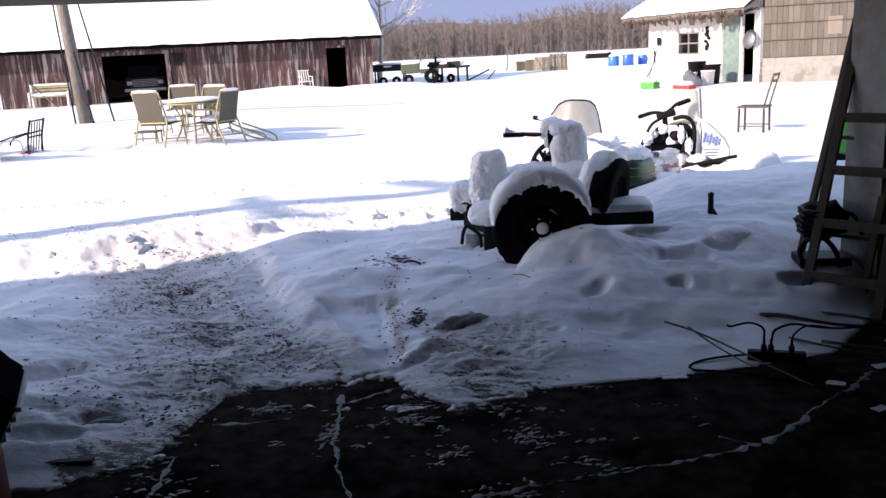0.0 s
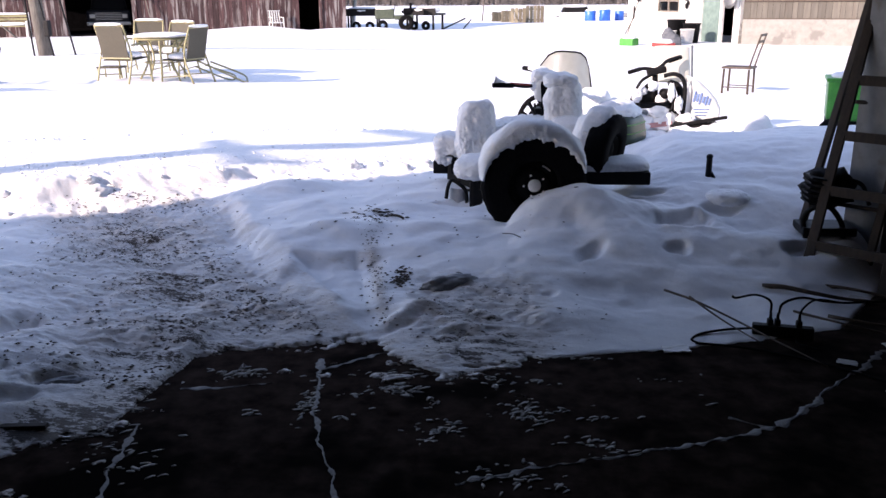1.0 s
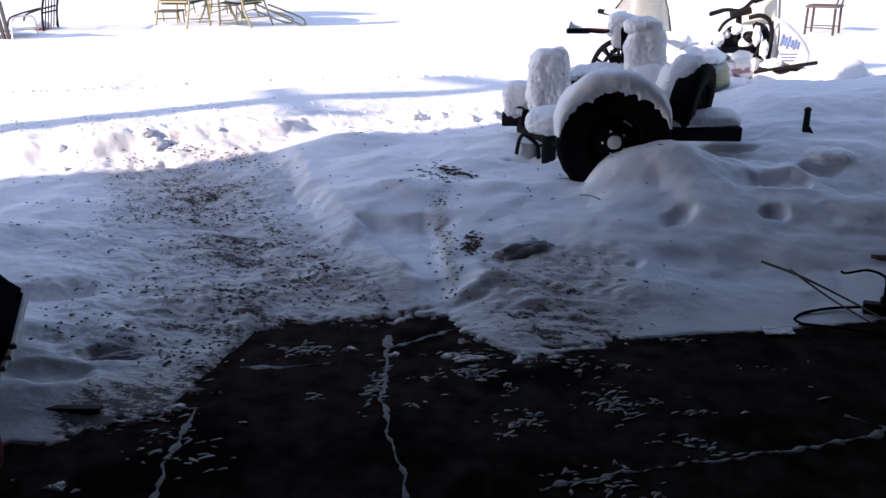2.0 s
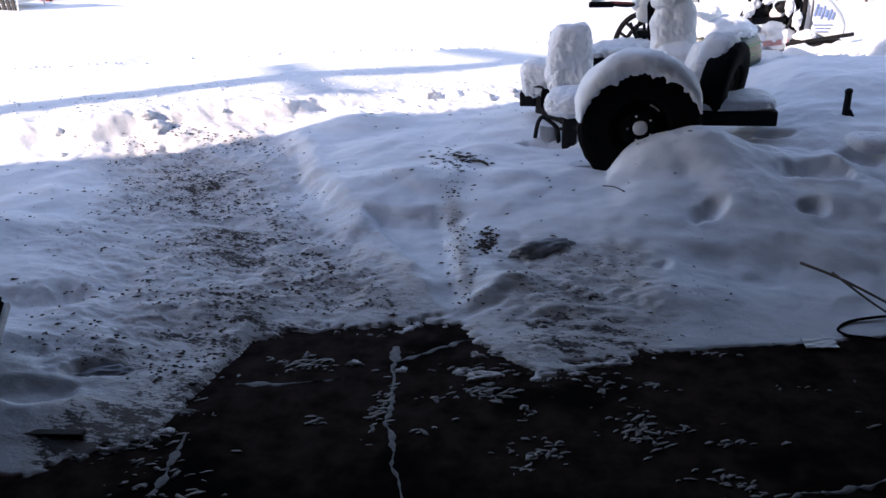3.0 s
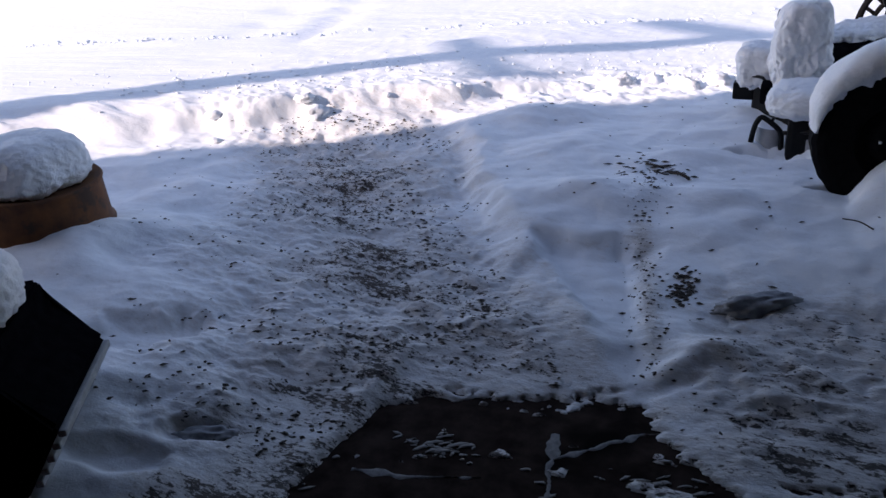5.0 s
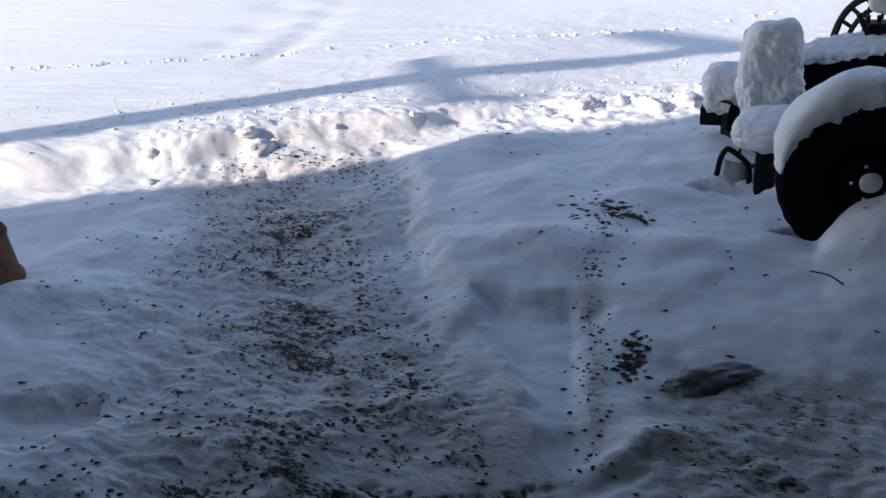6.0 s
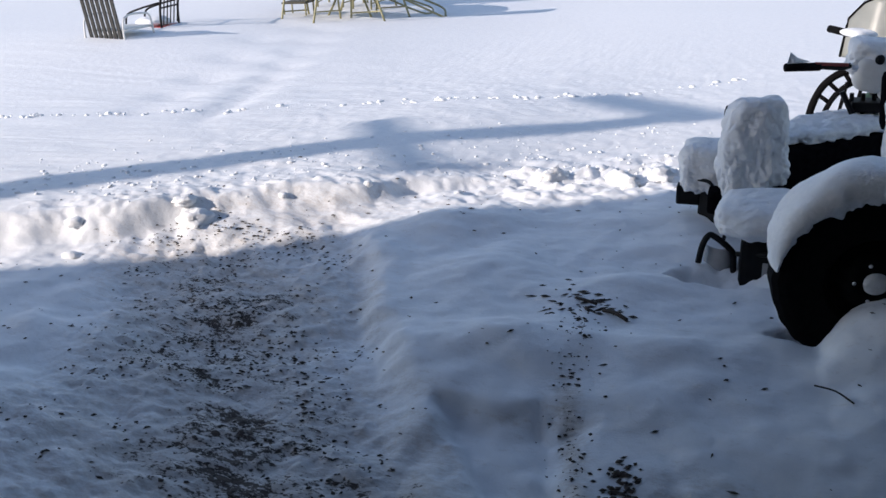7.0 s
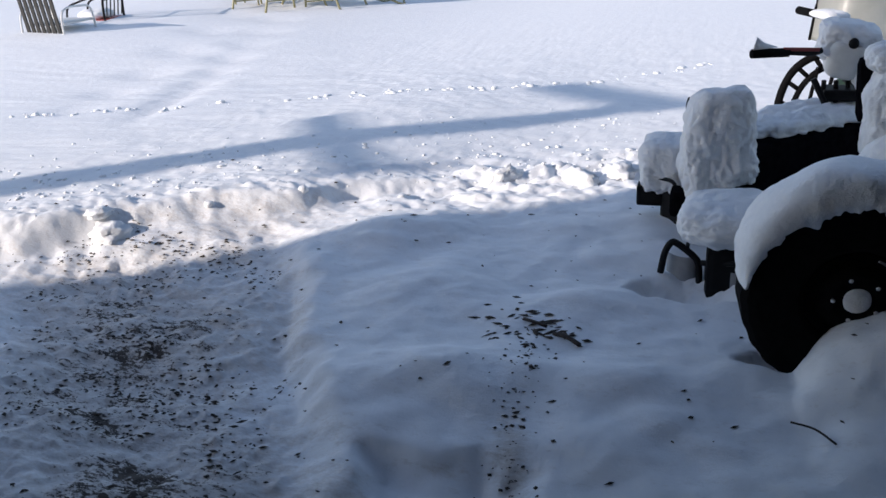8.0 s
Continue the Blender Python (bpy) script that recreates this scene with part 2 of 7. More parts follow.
SLING = surface("tan_sling_fabric", (0.05, 0.046, 0.034), (0.09, 0.082, 0.06), 90, 0.8, relief=0.3)
GREEN_PAINT = surface("green_plastic", (0.02, 0.22, 0.03), (0.04, 0.36, 0.05), 10, 0.4, relief=0.05)
RED_PAINT = surface("red_paint", (0.35, 0.02, 0.02), (0.5, 0.05, 0.04), 15, 0.42, wear=(0.12, 0.05, 0.03), wear_at=0.68)
BLUE_PAINT = surface("blue_plastic", (0.01, 0.10, 0.45), (0.02, 0.18, 0.65), 10, 0.4, relief=0.05)
JAMB_PAINT = surface("dirty_grey_paint", (0.12, 0.125, 0.135), (0.20, 0.205, 0.215), 9, 0.6, relief=0.1, wear=(0.12, 0.11, 0.10), wear_at=0.64)
RUST = surface("rusty_iron", (0.07, 0.024, 0.010), (0.22, 0.08, 0.024), 9, 0.8, 0.1, relief=0.5, wear=(0.07, 0.035, 0.02), wear_at=0.58, wear_scale=7.0)
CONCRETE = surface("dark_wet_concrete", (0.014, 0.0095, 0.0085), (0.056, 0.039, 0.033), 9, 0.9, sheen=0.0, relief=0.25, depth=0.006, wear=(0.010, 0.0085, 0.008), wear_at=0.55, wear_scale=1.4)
GREY_WOOD = surface("weathered_grey_wood", (0.09, 0.08, 0.07), (0.22, 0.20, 0.175), 5, 0.85, relief=0.5, depth=0.008, stretch=(6, 6, 0.7), pieces=True)
BARN_WOOD = surface("faded_red_barn_boards", (0.034, 0.015, 0.016), (0.105, 0.055, 0.056), 4, 0.9, relief=0.5, depth=0.01, stretch=(5, 5, 0.5), wear=(0.27, 0.24, 0.235), wear_at=0.56, wear_scale=1.2, pieces=True)
DARK_WOOD = surface("dark_stained_wood", (0.035, 0.022, 0.015), (0.075, 0.048, 0.03), 8, 0.6, relief=0.3, stretch=(5, 5, 0.6))
LADDER_WOOD = surface("dirty_ladder_wood", (0.018, 0.013, 0.011), (0.06, 0.042, 0.034), 7, 0.8, relief=0.4, stretch=(6, 6, 0.8))
PANEL = surface("stained_wall_panels", (0.085, 0.077, 0.064), (0.138, 0.126, 0.106), 3, 0.85, relief=0.3, stretch=(4, 4, 0.4), wear=(0.11, 0.095, 0.078), wear_at=0.6, wear_scale=0.9, pieces=0.4)
BLOCK = surface("concrete_render", (0.20, 0.195, 0.175), (0.28, 0.27, 0.245), 5, 0.9, relief=0.4, wear=(0.17, 0.16, 0.145), wear_at=0.6, wear_scale=1.5)
STUCCO = surface("whitewashed_wall", (0.48, 0.48, 0.47), (0.64, 0.64, 0.62), 7, 0.8, relief=0.3, wear=(0.33, 0.31, 0.28), wear_at=0.60)
INNER_WOOD = surface("dark_shed_boards", (0.045, 0.035, 0.028), (0.10, 0.08, 0.065), 5, 0.9, relief=0.4, stretch=(6, 6, 0.7))
# near-black colour that paints the shade inside and behind buildings
SHADE_BLACK = surface("shade_black", (0.003, 0.003, 0.0035), (0.007, 0.0066, 0.0075), 6, 0.95, relief=0.0, sheen=0.0)
BARK = surface("bark", (0.07, 0.055, 0.045), (0.16, 0.13, 0.11), 9, 0.95, relief=0.6, depth=0.02, stretch=(4, 4, 0.7))
PALE_BARK = surface("pale_bark", (0.40, 0.37, 0.33), (0.62, 0.58, 0.53), 5, 0.85, relief=0.3)
WOODS = surface("bare_winter_twigs", (0.062, 0.056, 0.055), (0.125, 0.113, 0.108), 0.5, 0.95, relief=0.0)
SOIL = surface("dark_soil", (0.025, 0.02, 0.017), (0.09, 0.07, 0.055), 60, 0.95, relief=0.4)

# ---- the lie of the land ----
SHED_A = radians(28)
SHED_U, SHED_N = Vector((math.cos(SHED_A), math.sin(SHED_A), 0)), Vector((-math.sin(SHED_A), math.cos(SHED_A), 0))
SHED_O = Vector((0, 4.1, 0))
SHED = Matrix.Translation(SHED_O) @ Matrix.Rotation(SHED_A, 4, 'Z')

EDGE_X = [-30, -4, -2.2, -1.75, -1.62, -1.40, -1.33, -1.30, -1.26, -1.16, -0.98, -0.75, -0.47, -0.42, -0.30, -0.15, -0.05, 0.23, 0.5, 0.91, 1.27, 1.75, 2.0, 2.4, 4, 30]
EDGE_Y = [-14, 1.7, 2.45, 2.62, 2.68, 2.80, 3.0, 3.30, 3.50, 3.60, 3.69, 3.75, 3.83, 3.76, 3.60, 3.44, 3.53, 3.67, 3.76, 3.86, 4.0, 4.2, 4.6, 5.2, 6.2, 20]
WALL_X = [-3.2, -2.4, -2.1, -2.02, -1.84, -1.62, -1.37, -1.19, -0.99, -0.75]   # the cut side of the drift along the trodden way
WALL_Y = [7.7, 6.7, 6.42, 6.05, 5.73, 5.30, 4.94, 4.57, 4.28, 3.9]
# dents: x, y, half length, half width, turn, depth
DENTS = [(0.56, 4.83, 0.13, 0.06, 55, 0.06), (1.15, 5.24, 0.22, 0.10, 10, 0.08), (1.07, 4.93, 0.07, 0.05, 0, 0.05), (1.40, 5.46, 0.14, 0.07, 20, 0.06),
         (-1.73, 3.23, 0.11, 0.045, 25, 0.05), (-2.22, 3.58, 0.26, 0.13, 35, 0.07), (-0.38, 3.94, 0.14, 0.03, 35, 0.03), (1.75, 5.0, 0.1, 0.06, 30, 0.05),
         (1.0, 5.75, 0.1, 0.06, -20, 0.04), (0.33, 4.35, 0.05, 0.035, 40, 0.02), (-1.88, 3.02, 0.20, 0.07, 10, 0.05), (0.03, 5.42, 0.10, 0.07, 20, 0.07), (-0.27, 5.92, 0.17, 0.12, 0, 0.09)]
# drifts and mounds: x, y, half sizes, turn, height
MOUNDS = [(-3.0, 3.95, 0.55, 0.40, 0, 0.09), (0.70, 5.15, 0.35, 0.30, 10, 0.03), (1.55, 5.62, 0.30, 0.22, 0, 0.04), (-0.93, 5.12, 0.30, 0.13, 8, 0.055), (-0.60, 5.72, 0.24, 0.13, 15, 0.04), (-0.36, 5.22, 0.22, 0.12, 10, 0.03), (-1.25, 5.75, 0.26, 0.2, -20, 0.03),
          (-2.35, 3.45, 0.35, 0.5, 20, 0.10), (-2.45, 4.3, 0.4, 0.35, 0, 0.07), (-2.75, 4.9, 0.3, 0.25, 0, 0.07), (-1.55, 6.3, 0.35, 0.18, 35, 0.06),
          (-0.44, 3.98, 0.15, 0.035, 42, 0.035), (-0.31, 4.10, 0.11, 0.035, 8, 0.03), (-6.5, 33.0, 3.2, 1.6, 20, 0.45), (-12, 37.0, 3.0, 1.2, 25, 0.4), (-5.2, 30.5, 2.0, 0.8, 15, 0.25)]


def land(x, y):
    """The height of the snow, and how much soil is trodden into it."""
    x, y = np.asarray(x, float), np.asarray(y, float)
    nn = -math.sin(SHED_A) * x + math.cos(SHED_A) * (y - 4.1)
    calm = 1 - 0.8 * smooth(0.2, 0.45, x)
    ragged = calm * (0.05 * fbm(x * 6.0, y * 6.0, 11, 3, 0.6) + 0.05 * fbm(x * 24, y * 46, 15, 2))
    d = y - np.interp(x, EDGE_X, EDGE_Y) + ragged
    deepen = y - np.interp(x, EDGE_X, EDGE_Y) + calm * 0.04 * fbm(x * 3, y * 3, 12, 2)
    # the open yard, rising a little to the west
    west = smooth(-3, -9, x) * smooth(7, 12, y) * (1 - smooth(24, 36, y))
    z = 0.06 + 0.29 * west + 0.03 * fbm(x * 0.2, y * 0.2, 3, 2) * smooth(9.0, 16, y)
    # the drift before the doorway, thickening outwards
    drift = np.interp(y + 0.10 * fbm(x * 1.3, y * 1.3, 5, 2), [3.4, 4.0, 4.5, 4.85, 5.2, 5.6, 6.8, 7.6, 9.0, 11], [0.03, 0.06, 0.10, 0.16, 0.20, 0.19, 0.17, 0.15, 0.12, 0.08])
    east = smooth(0.2, 1.4, x)
    drift = drift + east * np.interp(y, [4.8, 5.2, 5.7, 6.1, 7.2, 8.2, 9.4], [-0.06, 0.02, 0.17, 0.22, 0.20, 0.14, 0.0]) * (1 - smooth(3.5, 6, x))
    drift = drift + smooth(0.85, 1.5, x) * (1 + 0.35 * smooth(1.7, 2.4, x)) * np.interp(y, [5.7, 6.2, 6.7, 7.2, 7.8, 8.6], [0.0, 0.05, 0.14, 0.15, 0.06, 0.0]) * (1 - smooth(4, 6, x))
    mix = smooth(-5, -9, x) * smooth(4, 8, y) + (1 - smooth(-5, -9, x) * smooth(4, 8, y)) * smooth(8.5, 11.5, y)
    z = drift * (1 - mix) + z * mix
    # the trodden way, cut into the drift
    cut = np.interp(y, WALL_Y[::-1], WALL_X[::-1]) - x + 0.04 * fbm(x * 3.2, y * 3.2, 21, 3) + 0.025 * fbm(x * 7, y * 12, 22, 3)
    way = smooth(-0.13, 0.11, cut) * (1 - smooth(5.75, 6.25, y - 0.32 * (x + 2.6) + 0.12 * fbm(x * 4, y * 4, 8, 3)))
    far_side = smooth(-2.7, -3.1, x + 0.25 * (y - 4.8) + 0.1 * fbm(x * 3, y * 3, 9, 2)) * smooth(3.2, 4.0, y)
    mid = np.interp(y, [3.3, 3.9, 4.3, 4.7, 5.2, 5.7, 6.3], [-1.10, -1.22, -1.58, -1.92, -2.25, -2.45, -2.55])
    off_mid = (np.abs(x - mid) + 0.13 * fbm(x * 2, y * 2, 93, 3)) / (1 + 0.45 * smooth(4.7, 4.1, y))
    trail = smooth(1.0, 0.35, off_mid) * (1 - smooth(6.5, 6.8, y)) * smooth(2.9, 3.3, y)
    core = np.exp(-(off_mid / 0.40) ** 2) * (1 - smooth(6.3, 6.7, y)) * smooth(3.2, 3.5, y)
    trod = 0.05 + trail * (0.010 * fbm(x * 8, y * 13, 31, 4, 0.65) + 0.011 * np.abs(fbm(x * 24, y * 34, 33, 2, 0.6))) + 0.05 * smooth(4.5, 6.0, y)
    z = z * (1 - way) + way * (trod * (1 - far_side) + far_side * 0.14)
    # rough lit bank at the end of the way and along the yard's track
    bank = smooth(2.45, 2.8, nn) * (1 - smooth(3.1, 4.2, nn)) * smooth(0.2, -1.2, x)
    z = z + bank * (0.010 * fbm(x * 3.5, y * 4.5, 41, 4, 0.6) + 0.006 * np.abs(fbm(x * 11, y * 16, 47, 3, 0.6)))
    rim = np.exp(-((nn - 3.1 - 0.12 * fbm(x * 2, y * 2, 6, 2)) / 0.22) ** 2) * smooth(-1.9, -2.6, x)
    z = z + rim * 0.02
    face = nn - 3.12 - 0.05 * fbm(x * 3, y * 3, 53, 3, 0.5) + 0.10 * smooth(-2.9, -3.4, x) - 0.15 * smooth(-2.3, -1.9, x)
    z = z + (0.115 + 0.008 * np.exp(-(face / 0.35) ** 2) * fbm(x * 26, y * 32, 57, 3, 0.65)) * smooth(-0.09, 0.09, face) * (1 - smooth(0.5, 5.0, face)) * smooth(-1.0, -2.7, x) * (1 - smooth(-6.5, -9, x))
    churn = np.exp(-((nn - 3.25) / 0.38) ** 2) * smooth(-2.2, -1.3, x) * (1 - smooth(0.1, 0.5, x))
    z = z + churn * (0.030 * fbm(x * 5, y * 6, 59, 4, 0.65) + 0.02 * np.abs(fbm(x * 9, y * 11, 58, 2)))
    # clean scraped strip
    half = 0.06 + 0.17 * np.clip((y - 3.8) / 0.95, 0, 1)
    sx, sy = x + 0.69 + 0.48 * (y - 4.3) + 0.02 * fbm(x * 8, y * 8, 55, 3), y - 4.28
    strip = smooth(half, half - 0.08, np.abs(sx)) * smooth(0.54, 0.40, np.abs(sy) + 0.03 * fbm(x * 7, y * 7, 69, 2))
    z = z * (1 - strip) + strip * (0.045 + 0.012 * fbm(x * 3, y * 3, 56, 2))
    pit = 0.65 * smooth(0.32, 0.12, np.abs(x + 0.87 + 0.05 * fbm(x * 6, y * 6, 60, 3))) * smooth(0.24, 0.12, np.abs(y - 4.55 + 0.05 * fbm(x * 5, y * 5, 62, 3))) * (1 - strip)
    z = z * (1 - pit) + pit * (0.05 + 0.012 * fbm(x * 11, y * 16, 64, 4, 0.65))
    # boot marks east of the strip
    boots = smooth(0.48, 0.22, np.abs(x + 0.0 + 0.1 * (y - 4.0))) * smooth(0.62, 0.38, np.abs(y - 4.02))
    treads = smooth(0.05, 0.45, vnoise(x * 10 + 1.5 * vnoise(x * 3, y * 3, 66), y * 36, 63) + 0.45 * fbm(x * 4, y * 4, 65, 2)) * boots * smooth(4.15, 3.85, y)
    z = z * (1 - 0.4 * boots * smooth(4.2, 3.8, y)) + boots * (0.008 * fbm(x * 9, y * 13, 61, 4, 0.7) + 0.006 * fbm(x * 22, y * 34, 68, 2)) - 0.006 * treads
    # the drift that leans on the quad's wheel
    off = np.clip(5.41 - y, 0, None)
    lean_x = [0.03, 0.08, 0.13, 0.20, 0.30, 0.43, 0.52, 0.60, 0.68, 0.80, 0.95, 1.3, 1.7]
    lean_z = [0.08, 0.18, 0.30, 0.36, 0.40, 0.44, 0.46, 0.43, 0.38, 0.32, 0.29, 0.27, 0.2]
    steep = sum(np.interp(x + dx, lean_x, lean_z) for dx in (-0.05, -0.025, 0.0, 0.025, 0.05)) / 5
    gentle = np.interp(x, [-0.3, 0.0, 0.3, 0.6, 1.0, 1.5, 1.9], [0.12, 0.18, 0.24, 0.27, 0.27, 0.25, 0.2])
    soft = smooth(0.06, 0.36, off)
    lean = steep * (1 - soft) + gentle * soft + 0.022 * fbm(x * 4, y * 4, 67, 4, 0.55)
    hug = np.where(y < 5.41, np.exp(-(off / 0.45) ** 2), np.exp(-((y - 5.41) / 0.16) ** 2)) * smooth(-0.06, 0.10, x + 0.4 * off)
    z = z + np.maximum(lean - z, 0) * hug
    for cx, cy, a, b, turn, deep in DENTS:
        c, s = math.cos(radians(turn)), math.sin(radians(turn))
        u, v = (x - cx) * c + (y - cy) * s, -(x - cx) * s + (y - cy) * c
        r = np.sqrt((u / a) ** 2 + (v / b) ** 2)
        r = r + 0.25 * fbm(x * 9, y * 9, 101, 3)
        z = z - 0.9 * deep * smooth(1.25, 0.45, r)
    for cx, cy, a, b, turn, tall in MOUNDS:
        c, s = math.cos(radians(turn)), math.sin(radians(turn))
        u, v = (x - cx) * c + (y - cy) * s, -(x - cx) * s + (y - cy) * c
        z = z + tall * np.exp(-((u / a) ** 2 + (v / b) ** 2))
    # two old wheel ruts over the yard
    for x0, x1 in ((-5.18, -6.26), (-4.4, -5.63)):
        line = x0 + (x1 - x0) * (y - 8.2) / 3.9
        z = z - 0.055 * np.exp(-((x - line) / 0.07) ** 2) * smooth(7.6, 8.6, y) * (1 - smooth(16, 22, y))
    # small drift texture
    near = 1 - smooth(9, 16, y)
    z = z + near * ((0.020 - 0.016 * smooth(2.4, 3.0, nn)) * fbm(x * 2.6, y * 3.4, 71, 3) + 0.003 * fbm(x * 11, y * 14, 77, 4, 0.6) + 0.010 * (1 - smooth(2.0, 2.8, nn)) * fbm(x * 1.2, y * 1.4, 73, 2))
    # thin out to the bare floor
    flat = smooth(-1.8, -1.5, x) * smooth(-1.0, -1.2, x) * smooth(3.75, 3.45, y)
    z = z * (1 - 0.65 * flat)
    z = z * smooth(0.0, 0.6, deepen + 0.10) + 0.006 * smooth(-0.03, 0.08, d) * (1 - smooth(0.3, 0.6, d)) - 0.03 * smooth(0.03, -0.03, d)
    patch = smooth(0.90, 0.98, fbm(x * 7.5, y * 13.0, 83, 4, 0.6)) * smooth(-1.0, -0.2, d) * smooth(0.5, 0.1, x)
    z = np.where(d < 0, np.maximum(z, 0.007 * patch * 2 - 0.004 * (1 - patch) - 0.006), z)
    clump = fbm(x * 2.2 + 3, y * 4.0, 91, 3)
    soil = trail * (0.20 + 0.03 * clump) + core * (0.078 + 0.03 * clump)
    thin = smooth(0.30, 0.02, d) * smooth(-1.95, -1.5, x) * smooth(0.5, 0.15, x)
    soil = np.maximum(soil, thin * (0.24 + 0.10 * fbm(x * 6, y * 11, 94, 3)))
    soil = np.maximum(soil, smooth(-1.9, -1.6, x) * smooth(-1.1, -1.3, x) * smooth(2.55, 2.75, y) * smooth(3.75, 3.5, y) * (0.30 + 0.09 * fbm(x * 5, y * 7, 96, 3)))
    soil = np.maximum(soil, 0.30 * smooth(0.10, -0.02, d) * smooth(-1.6, -1.0, d) * smooth(0.5, 0.3, x))
    soil = np.maximum(soil, np.maximum(boots * (0.22 + 0.045 * smooth(-0.4, 0.4, fbm(x * 3, y * 3, 97, 3))), 0.33 * treads))
    soil = np.maximum(soil, pit * (0.26 + 0.04 * clump))
    column = np.exp(-((x + 0.47 + 0.26 * (y - 4.0)) / 0.05) ** 2) * smooth(3.9, 4.2, y) * (1 - smooth(4.8, 5.1, y))
    soil = np.maximum(soil, 0.28 * column)
    soil = soil * (1 - 0.5 * smooth(5.5, 6.0, y)) * (1 - strip) * (1 - 0.9 * smooth(-0.02, 0.1, face) * smooth(5.0, 5.6, y))
    return z, soil


def ground_z(x, y):
    return float(land(np.array([x]), np.array([y]))[0][0])


def axis(parts):
    out = []
    for a, b, step in parts:
        out += list(np.arange(a, b, step))
    return np.array(out)


def stretch(edge, step, reach, grow=1.12):
    out, v = [], edge
    while abs(v) < reach:
        v += step
        step *= grow
        out.append(v)
    return out


def build_ground():
    xs = axis([(-3.6, 2.6, 0.015)])
    xs = np.array(stretch(xs[0], -0.02, 420)[::-1] + list(xs) + stretch(xs[-1], 0.02, 420))
    ys = axis([(2.3, 3.3, 0.014), (3.3, 4.2, 0.010), (4.2, 7.2, 0.014), (7.2, 10.0, 0.035)])
    ys = np.array([-60, -30, -12, -5, 0, 1.5] + list(ys) + stretch(ys[-1], 0.04, 420, 1.05))
    gx, gy = np.meshgrid(xs, ys)
    z, soil = land(gx, gy)
    n, m = len(xs), len(ys)
    co = np.stack([gx, gy, z], -1).reshape(-1, 3)
    i = np.arange(n * m).reshape(m, n)
    quads = np.stack([i[:-1, :-1], i[:-1, 1:], i[1:, 1:], i[1:, :-1]], -1).reshape(-1, 4)
    me = bpy.data.meshes.new("ground")
    me.vertices.add(len(co))
    me.vertices.foreach_set("co", co.ravel())
    me.loops.add(quads.size)
    me.loops.foreach_set("vertex_index", quads.ravel().astype(np.int32))
    me.polygons.add(len(quads))
    me.polygons.foreach_set("loop_start", np.arange(0, quads.size, 4, dtype=np.int32))
    me.update(calc_edges=True)
    a = me.attributes.new("soil", 'FLOAT', 'POINT')
    a.data.foreach_set("value", soil.ravel().astype(np.float32))
    me.materials.append(GROUND_SNOW)
    me.shade_smooth()
    tagged(new("ground", me), "snow-covered farmyard with a trodden dirty path", "ground", kind="structure")


build_ground()


# ---- the shed that the walk starts in ----
def shed_box(name, u0, u1, n0, n1, z0, z1, mat, label, parent=None, kind="structure", category="wall"):
    bm = bmnew()
    box(bm, u1 - u0, n1 - n0, z1 - z0, SHED @ Matrix.Translation(((u0 + u1) / 2, (n0 + n1) / 2, (z0 + z1) / 2)))
    ob = part(name, bm, mat, parent, label)
    if parent is None:
        tagged(ob, label, category, kind=kind)
    return ob


EAVE, WALL_TOP = 3.95, 4.1
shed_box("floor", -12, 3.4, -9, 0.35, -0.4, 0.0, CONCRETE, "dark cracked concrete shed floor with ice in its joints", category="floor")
shed_box("wall_north_west", -12, -2.64, -0.1, 0.06, 0.0, WALL_TOP, INNER_WOOD, "dark board front wall of the shed")
shed_box("wall_north_east", 2.68, 3.4, -0.1, 0.06, 0.0, WALL_TOP, INNER_WOOD, "dark board front wall beside the doorway")
# its unseen outward depth is added to keep skylight off the near snow
shed_box("light_blocking_header", -2.64, 2.78, -0.1, 0.95, 1.92, WALL_TOP, INNER_WOOD, "dark boards over the wide doorway, deepened to block skylight")
shed_box("wall_east", 3.25, 3.4, -9, -0.1, 0.0, WALL_TOP, INNER_WOOD, "dark board side wall of the shed")
shed_box("wall_west", -12, -11.85, -9, -0.1, 0.0, WALL_TOP, INNER_WOOD, "dark board end wall of the shed")
shed_box("wall_south", -12, 3.4, -9.15, -9, 0.0, WALL_TOP, INNER_WOOD, "dark board back wall of the shed")
shed_box("ceiling", -12, 3.4, -9, -0.1, 3.7, 3.8, INNER_WOOD, "dark plank ceiling of the shed", category="ceiling")
# unseen eave, bent out eastwards so that its shadow covers the sleds
bm = bmnew()
EAVE_LINE = [(-14.7, 0.10), (-8.8, 0.39), (-5.8, 0.75), (3.8, 1.02)]
for side in (0, 1):
    rows = [[bm.verts.new(SHED @ Vector((u, n, z))) for n, z in ((out if side == 0 else -10.6, EAVE - 0.1), (out if side == 0 else -10.6, EAVE + 0.02), (-4.6, EAVE + 2.42), (-4.6, EAVE + 2.3))] for u, out in EAVE_LINE]
    for p, q in zip(rows, rows[1:]):
        for j in range(4):
            bm.faces.new((p[j], p[(j + 1) % 4], q[(j + 1) % 4], q[j]))
    bm.faces.new(rows[0])
    bm.faces.new(rows[-1][::-1])
tagged(part("roof", bm, STEEL), "sheet metal roof of the shed", "roof", kind="structure")
jamb = shed_box("door_jamb", 2.43, 2.68, -0.16, 0.12, 0.0, 1.93, JAMB_PAINT, "pale grey painted doorway post", category="trim")
SWITCH_WHITE = surface("yellowed_switch_plastic", (0.42, 0.41, 0.38), (0.55, 0.54, 0.50), 12, 0.45, relief=0.05)
box_ob = thing("fuse_box", "small white electric box on the doorway post", "electric box", SHED @ Matrix.Translation((2.56, -0.16, 1.70)))
bm = bmnew()
